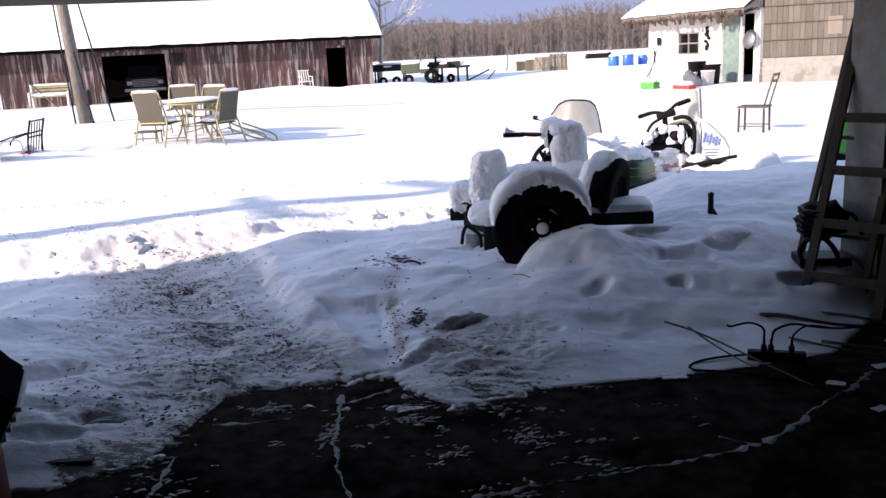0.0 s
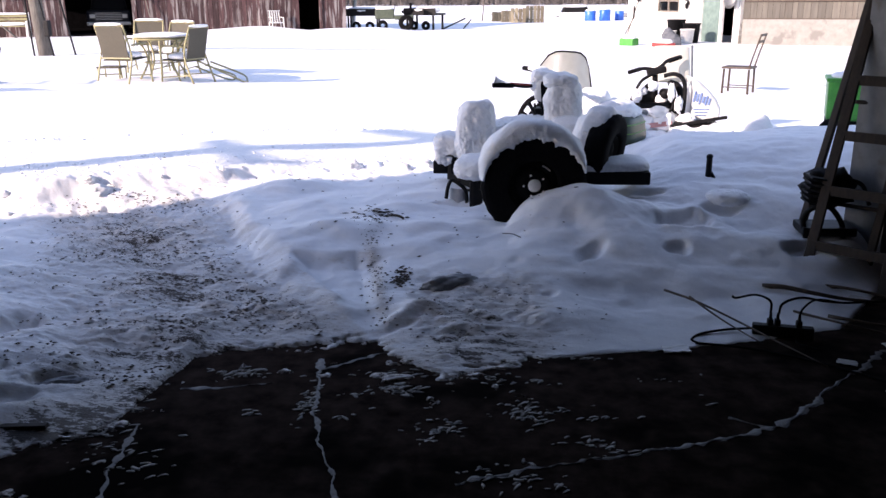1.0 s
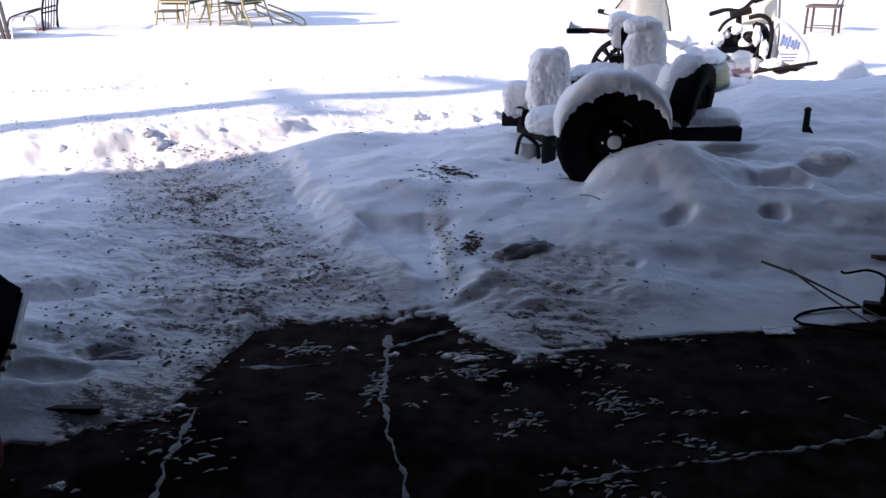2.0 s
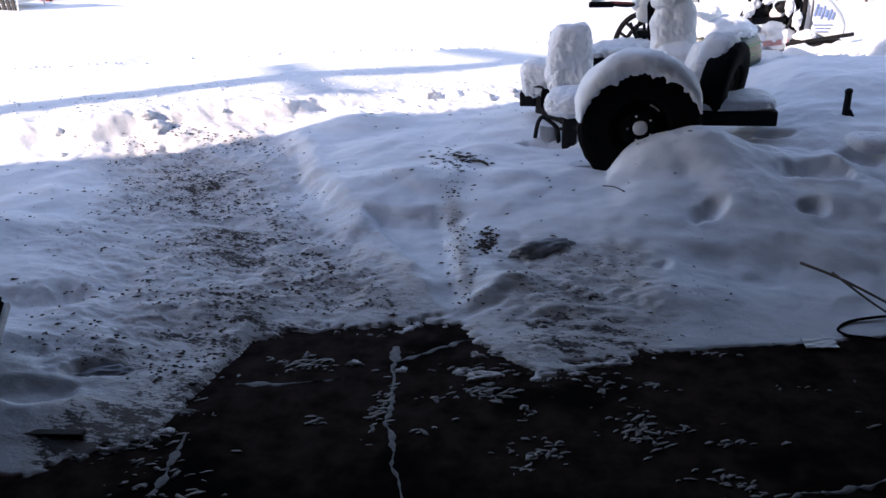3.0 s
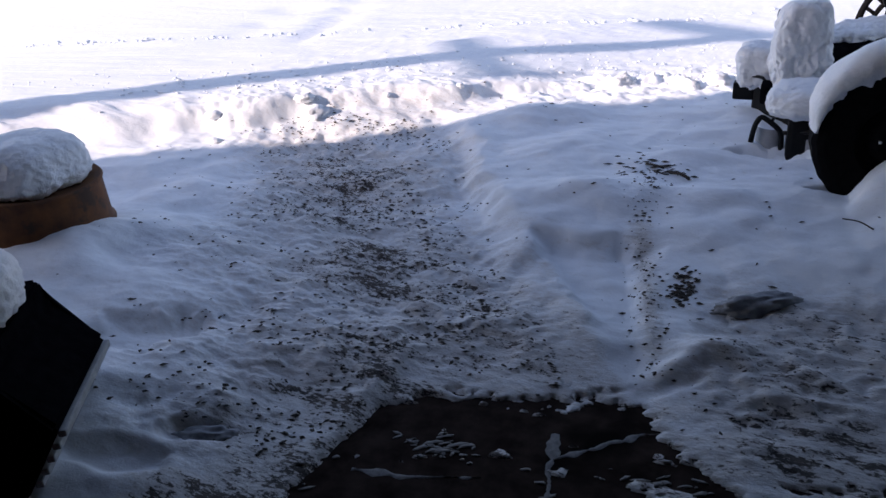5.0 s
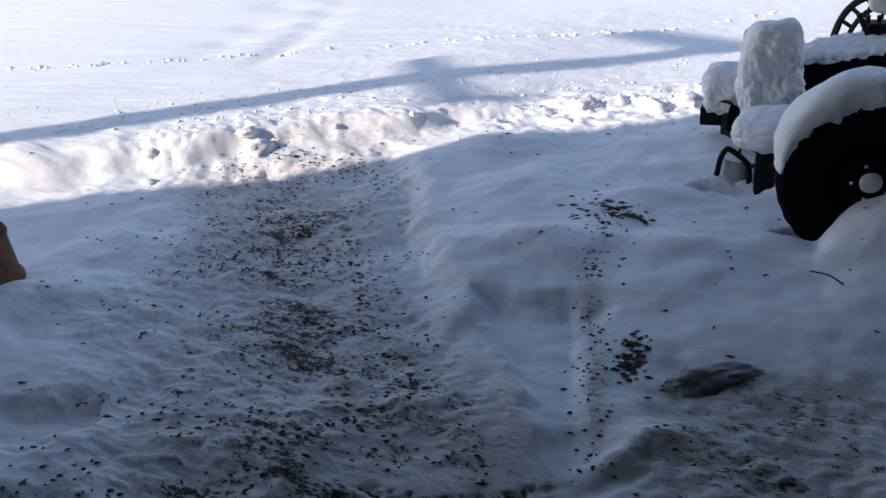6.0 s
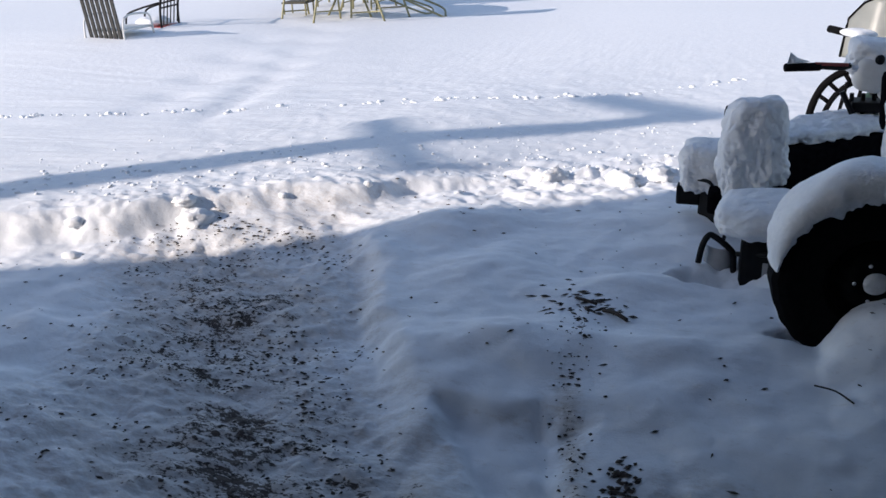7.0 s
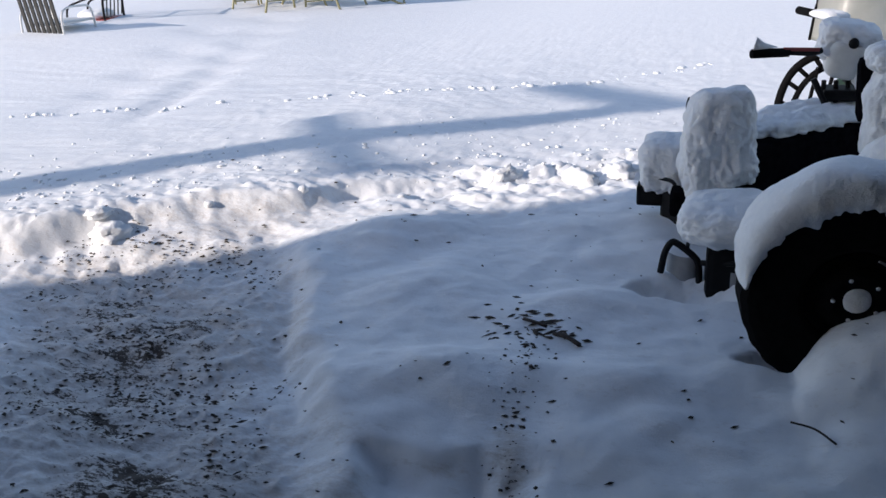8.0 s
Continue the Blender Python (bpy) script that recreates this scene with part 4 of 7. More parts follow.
def build_green_sled():
    base = Vector((0.8, 8.1, 0.25))
    s = thing("snowmobile", "green and black snowmobile with a smoky windscreen and snowy hood", "snowmobile", Matrix.Translation(base), "snowmobiles in the yard")
    loc = lambda *p: Vector(p) - base
    way = Matrix.Rotation(radians(-28), 4, 'Z')
    bm = bmnew()
    shell = lambda sx, sy, sz, z: pillow(bm, sx, sy, sz, Matrix.Translation(loc(0.80, 8.10, z)) @ way, 5.0, 12, 0.01, 2, 1, 0.88)
    shell(0.44, 0.27, 0.15, 0.41)
    hood = part("hood", bm, surface("dark_green_gloss", (0.006, 0.018, 0.008), (0.012, 0.035, 0.013), 8, 0.4, relief=0.05), s, "dark green rounded hood", True)
    bm = bmnew()
    for z, k in ((0.468, 0.99), (0.395, 1.01)):
        shell(0.437 * k, 0.269 * k, 0.011, z)
    part("stripe", bm, surface("lime_stripe", (0.05, 0.18, 0.02), (0.09, 0.30, 0.03), 8, 0.4, relief=0.0), hood, "bright green stripe")
    bm = bmnew()
    shell(0.46, 0.28, 0.09, 0.26)
    part("belly_pan", bm, BLACK, s, "", True)
    bm = bmnew()
    pillow(bm, 0.40, 0.26, 0.10, Matrix.Translation(loc(0.80, 8.12, 0.56)) @ way, 2.6, 14, 0.16, 2.6, 5)
    pillow(bm, 0.16, 0.20, 0.14, Matrix.Translation(loc(0.74, 8.07, 0.63)) @ way, 2.2, 12, 0.15, 2.6, 6)
    part("snow_cap", bm, SNOW, s, "", True)
    bm = bmnew()
    m = Matrix.Translation(loc(0.52, 8.12, 0.70)) @ Matrix.Rotation(radians(8), 4, 'Z') @ Matrix.Rotation(radians(4), 4, 'Y')
    rim = curved_sheet(bm, m, 0.52, 0.37, 0.16, 0.006, 0.42, 0.28)
    screen = part("windscreen", bm, GLASS_YELLOWED, s, "smoky yellowed windscreen", True)
    bm = bmnew()
    tube(bm, rim[::2], 0.009, 6, curve=False)
    part("windscreen_trim", bm, RUBBER, screen, "", True)
    bm = bmnew()
    box(bm, 0.42, 0.12, 0.20, Matrix.Translation(loc(0.62, 8.05, 0.62)) @ Matrix.Rotation(radians(10), 4, 'Z'), 0.03)
    part("dash", bm, BLACK, s)
    bm = bmnew()
    pillow(bm, 0.05, 0.03, 0.09, Matrix.Translation(loc(0.66, 7.97, 0.66)), 3, 8, 0.2, 3, 1)
    part("snow_tuft", bm, SNOW, s, "", True)


build_green_sled()


def build_white_sled():
    base = Vector((1.6, 9.3, 0.32))
    s = thing("snowmobile", "white snowmobile with blue side lettering and a milky windscreen", "snowmobile", Matrix.Translation(base + Vector((0.03, 0.1, -0.13))), "snowmobiles in the yard")
    loc = lambda *p: Vector(p) - base
    # nose hood, round at its end
    bm = bmnew()
    wedge = [(1.79, 0.45), (2.10, 0.47), (2.11, 0.56), (2.06, 0.66), (1.98, 0.75), (1.88, 0.84), (1.80, 0.88)]
    sides = [[bm.verts.new(loc(px - 0.05 * inn * (px - 1.79), py, pz - 0.03 * inn)) for px, pz in wedge] for py, inn in ((9.13, 1), (9.17, 0), (9.52, 0), (9.56, 1))]
    bm.faces.new(sides[0])
    bm.faces.new(sides[-1][::-1])
    for p, r in zip(sides, sides[1:]):
        for i in range(len(wedge)):
            j = (i + 1) % len(wedge)
            bm.faces.new((p[i], p[j], r[j], r[i]))
    bmesh.ops.bevel(bm, geom=list(bm.edges), offset=0.022, segments=3, affect='EDGES', profile=0.6)
    hood = part("hood", bm, WHITE_PAINT, s, "white rounded hood", True)
    # the side lettering cannot be read: plain blue bars
    bm = bmnew()
    for k, (h, w) in enumerate(((0.11, 0.014), (0.08, 0.018), (0.12, 0.012), (0.07, 0.018), (0.10, 0.014), (0.07, 0.016))):
        box(bm, w, 0.012, h, Matrix.Translation(loc(1.825 + 0.030 * k, 9.124, 0.69 - 0.010 * k)) @ Matrix.Rotation(radians(12), 4, 'Y'))
    for k in range(3):
        box(bm, 0.16 - 0.03 * k, 0.012, 0.008, Matrix.Translation(loc(1.90, 9.124, 0.56 - 0.03 * k)))
    part("lettering", bm, surface("faded_blue_print", (0.10, 0.18, 0.42), (0.2, 0.3, 0.55), 20, 0.5, relief=0.0), hood, "blue bars of unreadable lettering")
    bm = bmnew()
    m = Matrix.Translation(loc(1.62, 9.45, 0.80)) @ Matrix.Rotation(radians(3), 4, 'Z')
    curved_sheet(bm, m, 0.45, 0.38, 0.05, 0.006, 0.06, 0.12)
    screen = part("windscreen", bm, CREAM_SCREEN, s, "milky cream windscreen", True)
    bm = bmnew()
    bar(bm, loc(1.845, 9.44, 0.80), loc(1.83, 9.50, 1.18), 0.02, 0.012)
    part("windscreen_trim", bm, STEEL, screen)
    # handlebar
    bm = bmnew()
    tube(bm, [loc(1.17, 9.15, 0.935), loc(1.30, 9.2, 0.965), loc(1.42, 9.22, 0.955), loc(1.49, 9.25, 0.985), loc(1.56, 9.32, 1.035), loc(1.70, 9.42, 1.07)], 0.019, 10, 5)
    hb = part("handlebar", bm, BLACK_STEEL, s, "", True)
    for a, b in (((1.15, 9.14, 0.93), (1.27, 9.2, 0.96)), ((1.58, 9.34, 1.03), (1.71, 9.425, 1.065))):
        bm = bmnew()
        rod(bm, loc(*a), loc(*b), 0.022, 0.022, 10)
        part("grip", bm, RUBBER, hb, "", True)
    bm = bmnew()
    box(bm, 0.20, 0.08, 0.07, Matrix.Translation(loc(1.44, 9.22, 0.94)) @ Matrix.Rotation(radians(-12), 4, 'Y'), 0.02)
    rod(bm, loc(1.43, 9.24, 0.90), loc(1.46, 9.32, 0.60), 0.03)
    part("steering_post", bm, BLACK, s)
    # open engine bay: dark bits in snow
    bm = bmnew()
    tube(bm, [loc(1.22, 9.2, 0.52), loc(1.28, 9.2, 0.68), loc(1.36, 9.22, 0.78), loc(1.44, 9.25, 0.80)], 0.028, 8, 6)
    tube(bm, [loc(1.66, 9.2, 0.48), loc(1.70, 9.2, 0.66), loc(1.67, 9.22, 0.78), loc(1.58, 9.25, 0.82)], 0.035, 8, 6)
    box(bm, 0.30, 0.14, 0.05, Matrix.Translation(loc(1.42, 9.14, 0.60)) @ Matrix.Rotation(radians(-4), 4, 'Y'), 0.012)
    box(bm, 0.16, 0.18, 0.14, Matrix.Translation(loc(1.36, 9.28, 0.66)), 0.03)
    box(bm, 0.12, 0.16, 0.26, Matrix.Translation(loc(1.60, 9.30, 0.62)), 0.03)
    box(bm, 0.22, 0.2, 0.10, Matrix.Translation(loc(1.22, 9.25, 0.48)), 0.03)
    cyl(bm, 0.05, 0.05, 0.1, Matrix.Translation(loc(1.52, 9.17, 0.72)) @ Matrix.Rotation(radians(90), 4, 'X'), 16)
    tube(bm, [loc(1.16, 9.08, 0.60), loc(1.22, 9.08, 0.74), loc(1.28, 9.09, 0.85), loc(1.38, 9.12, 0.91)], 0.016, 8, 6)
    tube(bm, [loc(1.50, 9.10, 0.90), loc(1.60, 9.08, 0.92), loc(1.68, 9.08, 0.88), loc(1.72, 9.08, 0.76), loc(1.71, 9.08, 0.50)], 0.022, 8, 6)
    tube(bm, [loc(1.54, 9.08, 0.84), loc(1.60, 9.07, 0.80), loc(1.61, 9.07, 0.62), loc(1.56, 9.07, 0.50)], 0.014, 8, 6)
    part("engine_bay", bm, BLACK, s, "dark parts of the open engine bay", True)
    bm = bmnew()
    lump(bm, 0.20, 0.12, 0.12, Matrix.Translation(loc(1.28, 9.12, 0.40)), 3, 0.35, 2.5, 5)
    lump(bm, 0.14, 0.10, 0.12, Matrix.Translation(loc(1.52, 9.10, 0.44)), 3, 0.4, 2.5, 8)
    lump(bm, 0.07, 0.06, 0.06, Matrix.Translation(loc(1.50, 9.16, 0.66)), 2, 0.3, 2.5, 9)
    lump(bm, 0.06, 0.08, 0.05, Matrix.Translation(loc(1.30, 9.2, 0.74)), 2, 0.3, 2.5, 4)
    for k, (x, z, w, h) in enumerate(((1.24, 0.70, 0.05, 0.07), (1.40, 0.80, 0.05, 0.05), (1.58, 0.74, 0.035, 0.09), (1.66, 0.62, 0.04, 0.08), (1.46, 0.54, 0.10, 0.06), (1.75, 0.46, 0.10, 0.06), (1.20, 0.52, 0.09, 0.07))):
        lump(bm, w, 0.06, h, Matrix.Translation(loc(x, 9.06, z)), 3, 0.45, 3.0, 20 + k)
    for k, (x, y, z, w, h) in enumerate(((1.72, 8.93, 0.30, 0.20, 0.11), (2.00, 8.95, 0.33, 0.22, 0.10), (2.28, 9.0, 0.34, 0.20, 0.10), (1.40, 8.92, 0.27, 0.18, 0.10))):
        lump(bm, w, 0.14, h, Matrix.Translation(loc(x, y, z)), 3, 0.35, 2.6, 40 + k)
    part("snow_tuft", bm, SNOW, s, "snow blown into the engine bay", True)
    # running board and skid rail
    bm = bmnew()
    bar(bm, loc(1.02, 9.0, 0.36), loc(1.60, 9.02, 0.43), 0.02, 0.05, 0.004)
    part("running_board", bm, surface("faded_pink_stripe", (0.45, 0.2, 0.2), (0.6, 0.32, 0.3), 12, 0.5), s, "faded pink edged running board")
    bm = bmnew()
    bar(bm, loc(1.58, 9.0, 0.40), loc(2.14, 8.98, 0.50), 0.03, 0.035, 0.01)
    box(bm, 0.44, 0.3, 0.13, Matrix.Translation(loc(1.84, 9.15, 0.38)), 0.03)
    part("belly_pan", bm, BLACK, s)
    bm = bmnew()
    box(bm, 0.7, 0.34, 0.16, Matrix.Translation(loc(1.1, 9.35, 0.36)), 0.05)
    part("seat", bm, VINYL, s)
    bm = bmnew()
    pillow(bm, 0.36, 0.2, 0.07, Matrix.Translation(loc(1.08, 9.33, 0.47)), 2.8, 12, 0.2, 3, 4)
    part("snow_cap", bm, SNOW, s, "", True)


build_white_sled()


# ---- small things round the machines ----
def build_snowy_tyre():
    z = ground_z(2.45, 9.1)
    t = thing("tyre", "black tyre lying flat under a rounded cap of snow", "tyre", Matrix.Translation((2.45, 9.0, z)))
    bm = bmnew()
    lathe(bm, [(0.10, 0.0), (0.17, -0.02), (0.19, 0.05), (0.18, 0.10), (0.11, 0.11), (0.10, 0.0)], Matrix.Translation((0.05, 0, 0)), 30)
    part("carcass", bm, RUBBER, t, "", True)
    bm = bmnew()
    lump(bm, 0.19, 0.19, 0.18, Matrix.Translation((-0.04, 0, 0.11)), 3, 0.14, 2, 4, -0.5)
    part("snow_cap", bm, SNOW, t, "", True)


def build_stub():
    x, y = 1.40, 5.95
    z = ground_z(x, y)
    t = thing("post_stub", "short black metal post stub standing in the snow", "post", Matrix.Translation((x, y, z)))
    bm = bmnew()
    cyl(bm, 0.021, 0.019, 0.14, None, 12)
    lump(bm, 0.023, 0.022, 0.02, Matrix.Translation((0, 0, 0.135)), 2, 0.1)
    rod(bm, (0.015, 0, 0.03), (0.04, -0.02, -0.02), 0.012)
    part("shaft", bm, BLACK_STEEL, t, "", True)
    x, y = 1.47, 5.60
    z = ground_z(x, y)
    t = thing("crate", "flat dark crate under a cap of snow", "crate", Matrix.Translation((x, y, z - 0.155)) @ Matrix.Rotation(radians(8), 4, 'Z'))
    bm = bmnew()
    box(bm, 0.18, 0.15, 0.12, Matrix.Translation((0.03, 0, 0.07)), 0.01)
    part("body", bm, BLACK, t)
    bm = bmnew()
    pillow(bm, 0.14, 0.12, 0.05, Matrix.Translation((-0.01, 0, 0.14)), 2.3, 12, 0.12, 2, 3)
    part("snow_cap", bm, SNOW, t, "", True)


def build_cart():
    t = thing("garden_cart", "bright green plastic tub cart standing in snow", "cart", Matrix.Translation((3.28, 8.95, ground_z(3.28, 8.95))) @ Matrix.Rotation(radians(-15), 4, 'Z'))
    bm = bmnew()
    box(bm, 0.44, 0.4, 0.40, Matrix.Translation((0.02, 0, 0.42)), 0.03, 1.06)
    box(bm, 0.50, 0.46, 0.035, Matrix.Translation((0.02, 0, 0.61)), 0.01)
    part("tub", bm, GREEN_PAINT, t, "green plastic tub")
    for sx in (-0.14, 0.18):
        bm = bmnew()
        lathe(bm, [(0.04, -0.03), (0.11, -0.03), (0.12, 0), (0.11, 0.03), (0.04, 0.03), (0.04, -0.03)], Matrix.Translation((sx, -0.2, 0.12)) @ Matrix.Rotation(radians(90), 4, 'X'), 20)
        part("wheel", bm, RUBBER, t, "", True)
    bm = bmnew()
    bar(bm, (-0.2, 0, 0.16), (0.24, 0, 0.16), 0.08, 0.3)
    part("axle_frame", bm, BLACK_STEEL, t)
    bm = bmnew()
    pillow(bm, 0.2, 0.19, 0.05, Matrix.Translation((0.02, 0, 0.62)), 3, 9, 0.12)
    part("snow_cap", bm, SNOW, t, "", True)


def build_wood_chair():
    m = Matrix.Translation((3.42, 14.3, ground_z(3.42, 14.3) - 0.06)) @ Matrix.Rotation(radians(-26), 4, 'Z')
    c = thing("dining_chair", "dark brown wooden dining chair standing alone in snow", "chair", m)
    w, d, h = 0.42, 0.40, 0.46
    bm = bmnew()
    box(bm, w + 0.04, d, 0.03, Matrix.Translation((0, 0, h)), 0.01)
    part("seat", bm, DARK_WOOD, c)
    for sx, sy in ((-1, -1), (-1, 1), (1, -1), (1, 1)):
        bm = bmnew()
        x, y = sx * (w / 2 - 0.02), sy * (d / 2 - 0.02)
        bar(bm, (x * 1.04, y * 1.04, -0.05), (x, y, h - 0.02), 0.028, 0.028, 0.004)
        part("leg", bm, DARK_WOOD, c)
    for sy in (-1, 1):
        bm = bmnew()
        y = sy * (d / 2 - 0.02)
        tube(bm, [(w / 2 - 0.02, y, h), (w / 2 + 0.03, y, h + 0.2), (w / 2 + 0.12, y, h + 0.52)], 0.014, 6, 4)
        part("back_post", bm, DARK_WOOD, c)
    for z, x in ((h + 0.50, w / 2 + 0.115), (h + 0.40, w / 2 + 0.085)):
        bm = bmnew()
        box(bm, 0.018, d, 0.04, Matrix.Translation((x, 0, z)), 0.004)
        part("back_rail", bm, DARK_WOOD, c)
    for sy in (-1, 1):
        bm = bmnew()
        rod(bm, (-w / 2 + 0.02, sy * (d / 2 - 0.02), 0.16), (w / 2 - 0.02, sy * (d / 2 - 0.02), 0.16), 0.009)
        part("stretcher", bm, DARK_WOOD, c)


build_snowy_tyre()
build_stub()
build_cart()
build_wood_chair()


# ---- the doorway's clutter ----
def build_ladder():
    foot, top = Vector((1.775, 4.97, 0.0)), Vector((2.215, 5.50, 1.92))
    t = thing("step_ladder", "dirty wooden step ladder leaning folded in the doorway", "ladder", Matrix.Translation(foot))
    up, side = top - foot, Vector((0.33, -0.27, 0.0))
    back = Vector((0.01, 0.30, 0.0))
    for k in (0, 1):
        bm = bmnew()
        bar(bm, side * k, up + side * k * 0.8, 0.055, 0.028, 0.004)
        part("front_rail", bm, LADDER_WOOD, t)
        bm = bmnew()
        bar(bm, back + side * k, up + back * 0.12 + side * k * 0.8, 0.045, 0.026, 0.004)
        part("rear_rail", bm, LADDER_WOOD, t)
    for k in range(6):
        f = (0.19 + 0.30 * k) / 1.92
        a, b = up * f, up * f + side * (1 - 0.2 * f)
        bm = bmnew()
        bar(bm, a, b, 0.024, 0.055, 0.004)
        part("tread", bm, LADDER_WOOD, t)
    for k in range(3):
        f = 0.2 + 0.3 * k
        bm = bmnew()
        rod(bm, back * (1 - 0.88 * f) + up * f, back * (1 - 0.88 * f) + up * f + side * (1 - 0.2 * f), 0.012)
        part("rear_rung", bm, LADDER_WOOD, t)


def build_old_engine():
    x, y = 1.92, 5.22
    t = thing("engine", "black oily small engine standing behind the ladder", "engine", Matrix.Translation((x, y, ground_z(x, y) - 0.02)))
    bm = bmnew()
    lump(bm, 0.14, 0.12, 0.12, Matrix.Translation((0.02, 0.02, 0.30)), 3, 0.35, 2.6, 7)
    part("block", bm, BLACK, t, "", True)
    bm = bmnew()
    for k in range(6):
        box(bm, 0.14 - 0.01 * abs(k - 2), 0.16, 0.010, Matrix.Translation((-0.06, -0.03, 0.22 + 0.03 * k)) @ Matrix.Rotation(radians(8), 4, 'Y'), 0.003)
    part("cooling_fins", bm, BLACK_STEEL, t)
    bm = bmnew()
    tube(bm, [(-0.10, -0.08, 0.0), (-0.12, -0.06, 0.15), (-0.02, -0.1, 0.22), (0.08, -0.08, 0.12), (0.12, -0.05, 0.0)], 0.016, 8, 5)
    tube(bm, [(0.1, -0.02, 0.36), (0.18, -0.06, 0.33), (0.22, -0.09, 0.22)], 0.012, 8, 5)
    part("pipe", bm, BLACK_STEEL, t, "", True)
    bm = bmnew()
    box(bm, 0.3, 0.22, 0.05, Matrix.Translation((0.02, 0.0, 0.06)), 0.01)
    part("base_plate", bm, BLACK_STEEL, t)


def build_red_jack():
    x, y = 2.42, 5.45
    t = thing("jack", "red painted floor jack against the doorway post", "jack", Matrix.Translation((x, y, ground_z(x, y) - 0.02)))
    bm = bmnew()
    bar(bm, (-0.12, 0.05, 0.05), (0.06, 0.0, 0.72), 0.09, 0.05, 0.01)
    part("arm", bm, RED_PAINT, t)
    bm = bmnew()
    box(bm, 0.26, 0.16, 0.12, Matrix.Translation((-0.1, 0.06, 0.06)), 0.015)
    part("base", bm, RED_PAINT, t)


build_ladder()
build_old_engine()
build_red_jack()


def build_power_strip():
    a, b = Vector((1.29, 4.10, 0.0)), Vector((1.56, 4.06, 0.0))
    z = max(ground_z(1.42, 4.08), 0.0) + 0.004
    t = thing("power_strip", "black power strip with plugs lying on the floor's edge", "power strip", Matrix.Translation((a.x, a.y, z)))
    d = b - a
    bm = bmnew()
    bar(bm, Vector((0, 0, 0.022)), d + Vector((0, 0, 0.022)), 0.045, 0.055, 0.006)
    part("body", bm, BLACK, t)
    for f in (0.28, 0.40, 0.75):
        bm = bmnew()
        p = d * f
        box(bm, 0.026, 0.03, 0.035, Matrix.Translation(p + Vector((0, 0, 0.062))), 0.006)
        cyl(bm, 0.008, 0.006, 0.03, Matrix.Translation(p + Vector((0, 0, 0.078))), 8)
        part("plug", bm, BLACK, t)


CABLES = [
    ([(1.365, 4.09, 0.11), (1.36, 4.10, 0.17), (1.30, 4.14, 0.185), (1.22, 4.16, 0.16), (1.20, 4.17, 0.165)], 0.006),
    ([(1.40, 4.085, 0.11), (1.42, 4.10, 0.16), (1.52, 4.16, 0.17), (1.66, 4.26, 0.12), (1.85, 4.42, 0.06), (2.1, 4.6, 0.02)], 0.006),
    ([(1.49, 4.07, 0.11), (1.51, 4.08, 0.15), (1.60, 4.18, 0.155), (1.78, 4.36, 0.08)], 0.005),
    ([(1.29, 4.10, 0.03), (1.18, 4.10, 0.02), (1.05, 4.05, 0.015), (0.99, 3.98, 0.01), (1.02, 3.93, 0.01)], 0.006),
    ([(1.49, 4.05, 0.02), (1.47, 3.98, 0.01), (1.55, 3.9, 0.01)], 0.005),
    ([(1.0, 3.94, 0.01), (1.2, 3.90, 0.012), (1.40, 3.82, 0.01), (1.58, 3.70, 0.01), (1.75, 3.55, 0.01), (1.9, 3.38, 0.01)], 0.006),
]
STICKS = [
    ([(0.92, 4.42, 0.10), (1.05, 4.30, 0.09), (1.20, 4.15, 0.06), (1.36, 3.95, 0.03), (1.52, 3.72, 0.012)], 0.007),
    ([(1.03, 4.33, 0.10), (1.16, 4.14, 0.05), (1.30, 3.93, 0.02)], 0.006),
    ([(1.46, 4.62, 0.07), (1.56, 4.58, 0.08), (1.70, 4.52, 0.07), (1.86, 4.5, 0.05), (2.05, 4.5, 0.04)], 0.016),
    ([(1.40, 4.68, 0.07), (1.43, 4.67, 0.07)], 0.012),
    ([(1.78, 4.72, 0.05), (1.95, 4.62, 0.06), (2.2, 4.5, 0.03)], 0.012),
    ([(1.7, 4.3, 0.03), (1.9, 4.2, 0.03), (2.15, 4.15, 0.02)], 0.010),
    ([(1.55, 4.35, 0.03), (1.72, 4.18, 0.04), (1.98, 4.06, 0.02)], 0.008),
]
build_power_strip()
for line, r in CABLES:
    bm = bmnew()
    tube(bm, line, r, 6, 6)
    tagged(part("cable", bm, RUBBER, smoothed=True), "black electric cable lying across the floor's edge", "cable", "cables by the doorway")
for line, r in STICKS:
    bm = bmnew()
    tube(bm, line, r, 6, 4, r_end=r * 0.45)
    tagged(part("stick", bm, DARK_WOOD, smoothed=True), "dark bare stick fallen by the doorway", "stick", "sticks by the doorway")


bm = bmnew()
bar(bm, (-0.16, 0, 0.0), (0.13, 0.01, 0.004), 0.03, 0.016, 0.003)
tagged(part("plank", bm, LADDER_WOOD, at=Matrix.Translation((-1.68, 2.85, max(ground_z(-1.68, 2.83), 0.0))) @ Matrix.Rotation(radians(5), 4, 'Z')), "dark wet plank end lying in trodden snow", "plank")


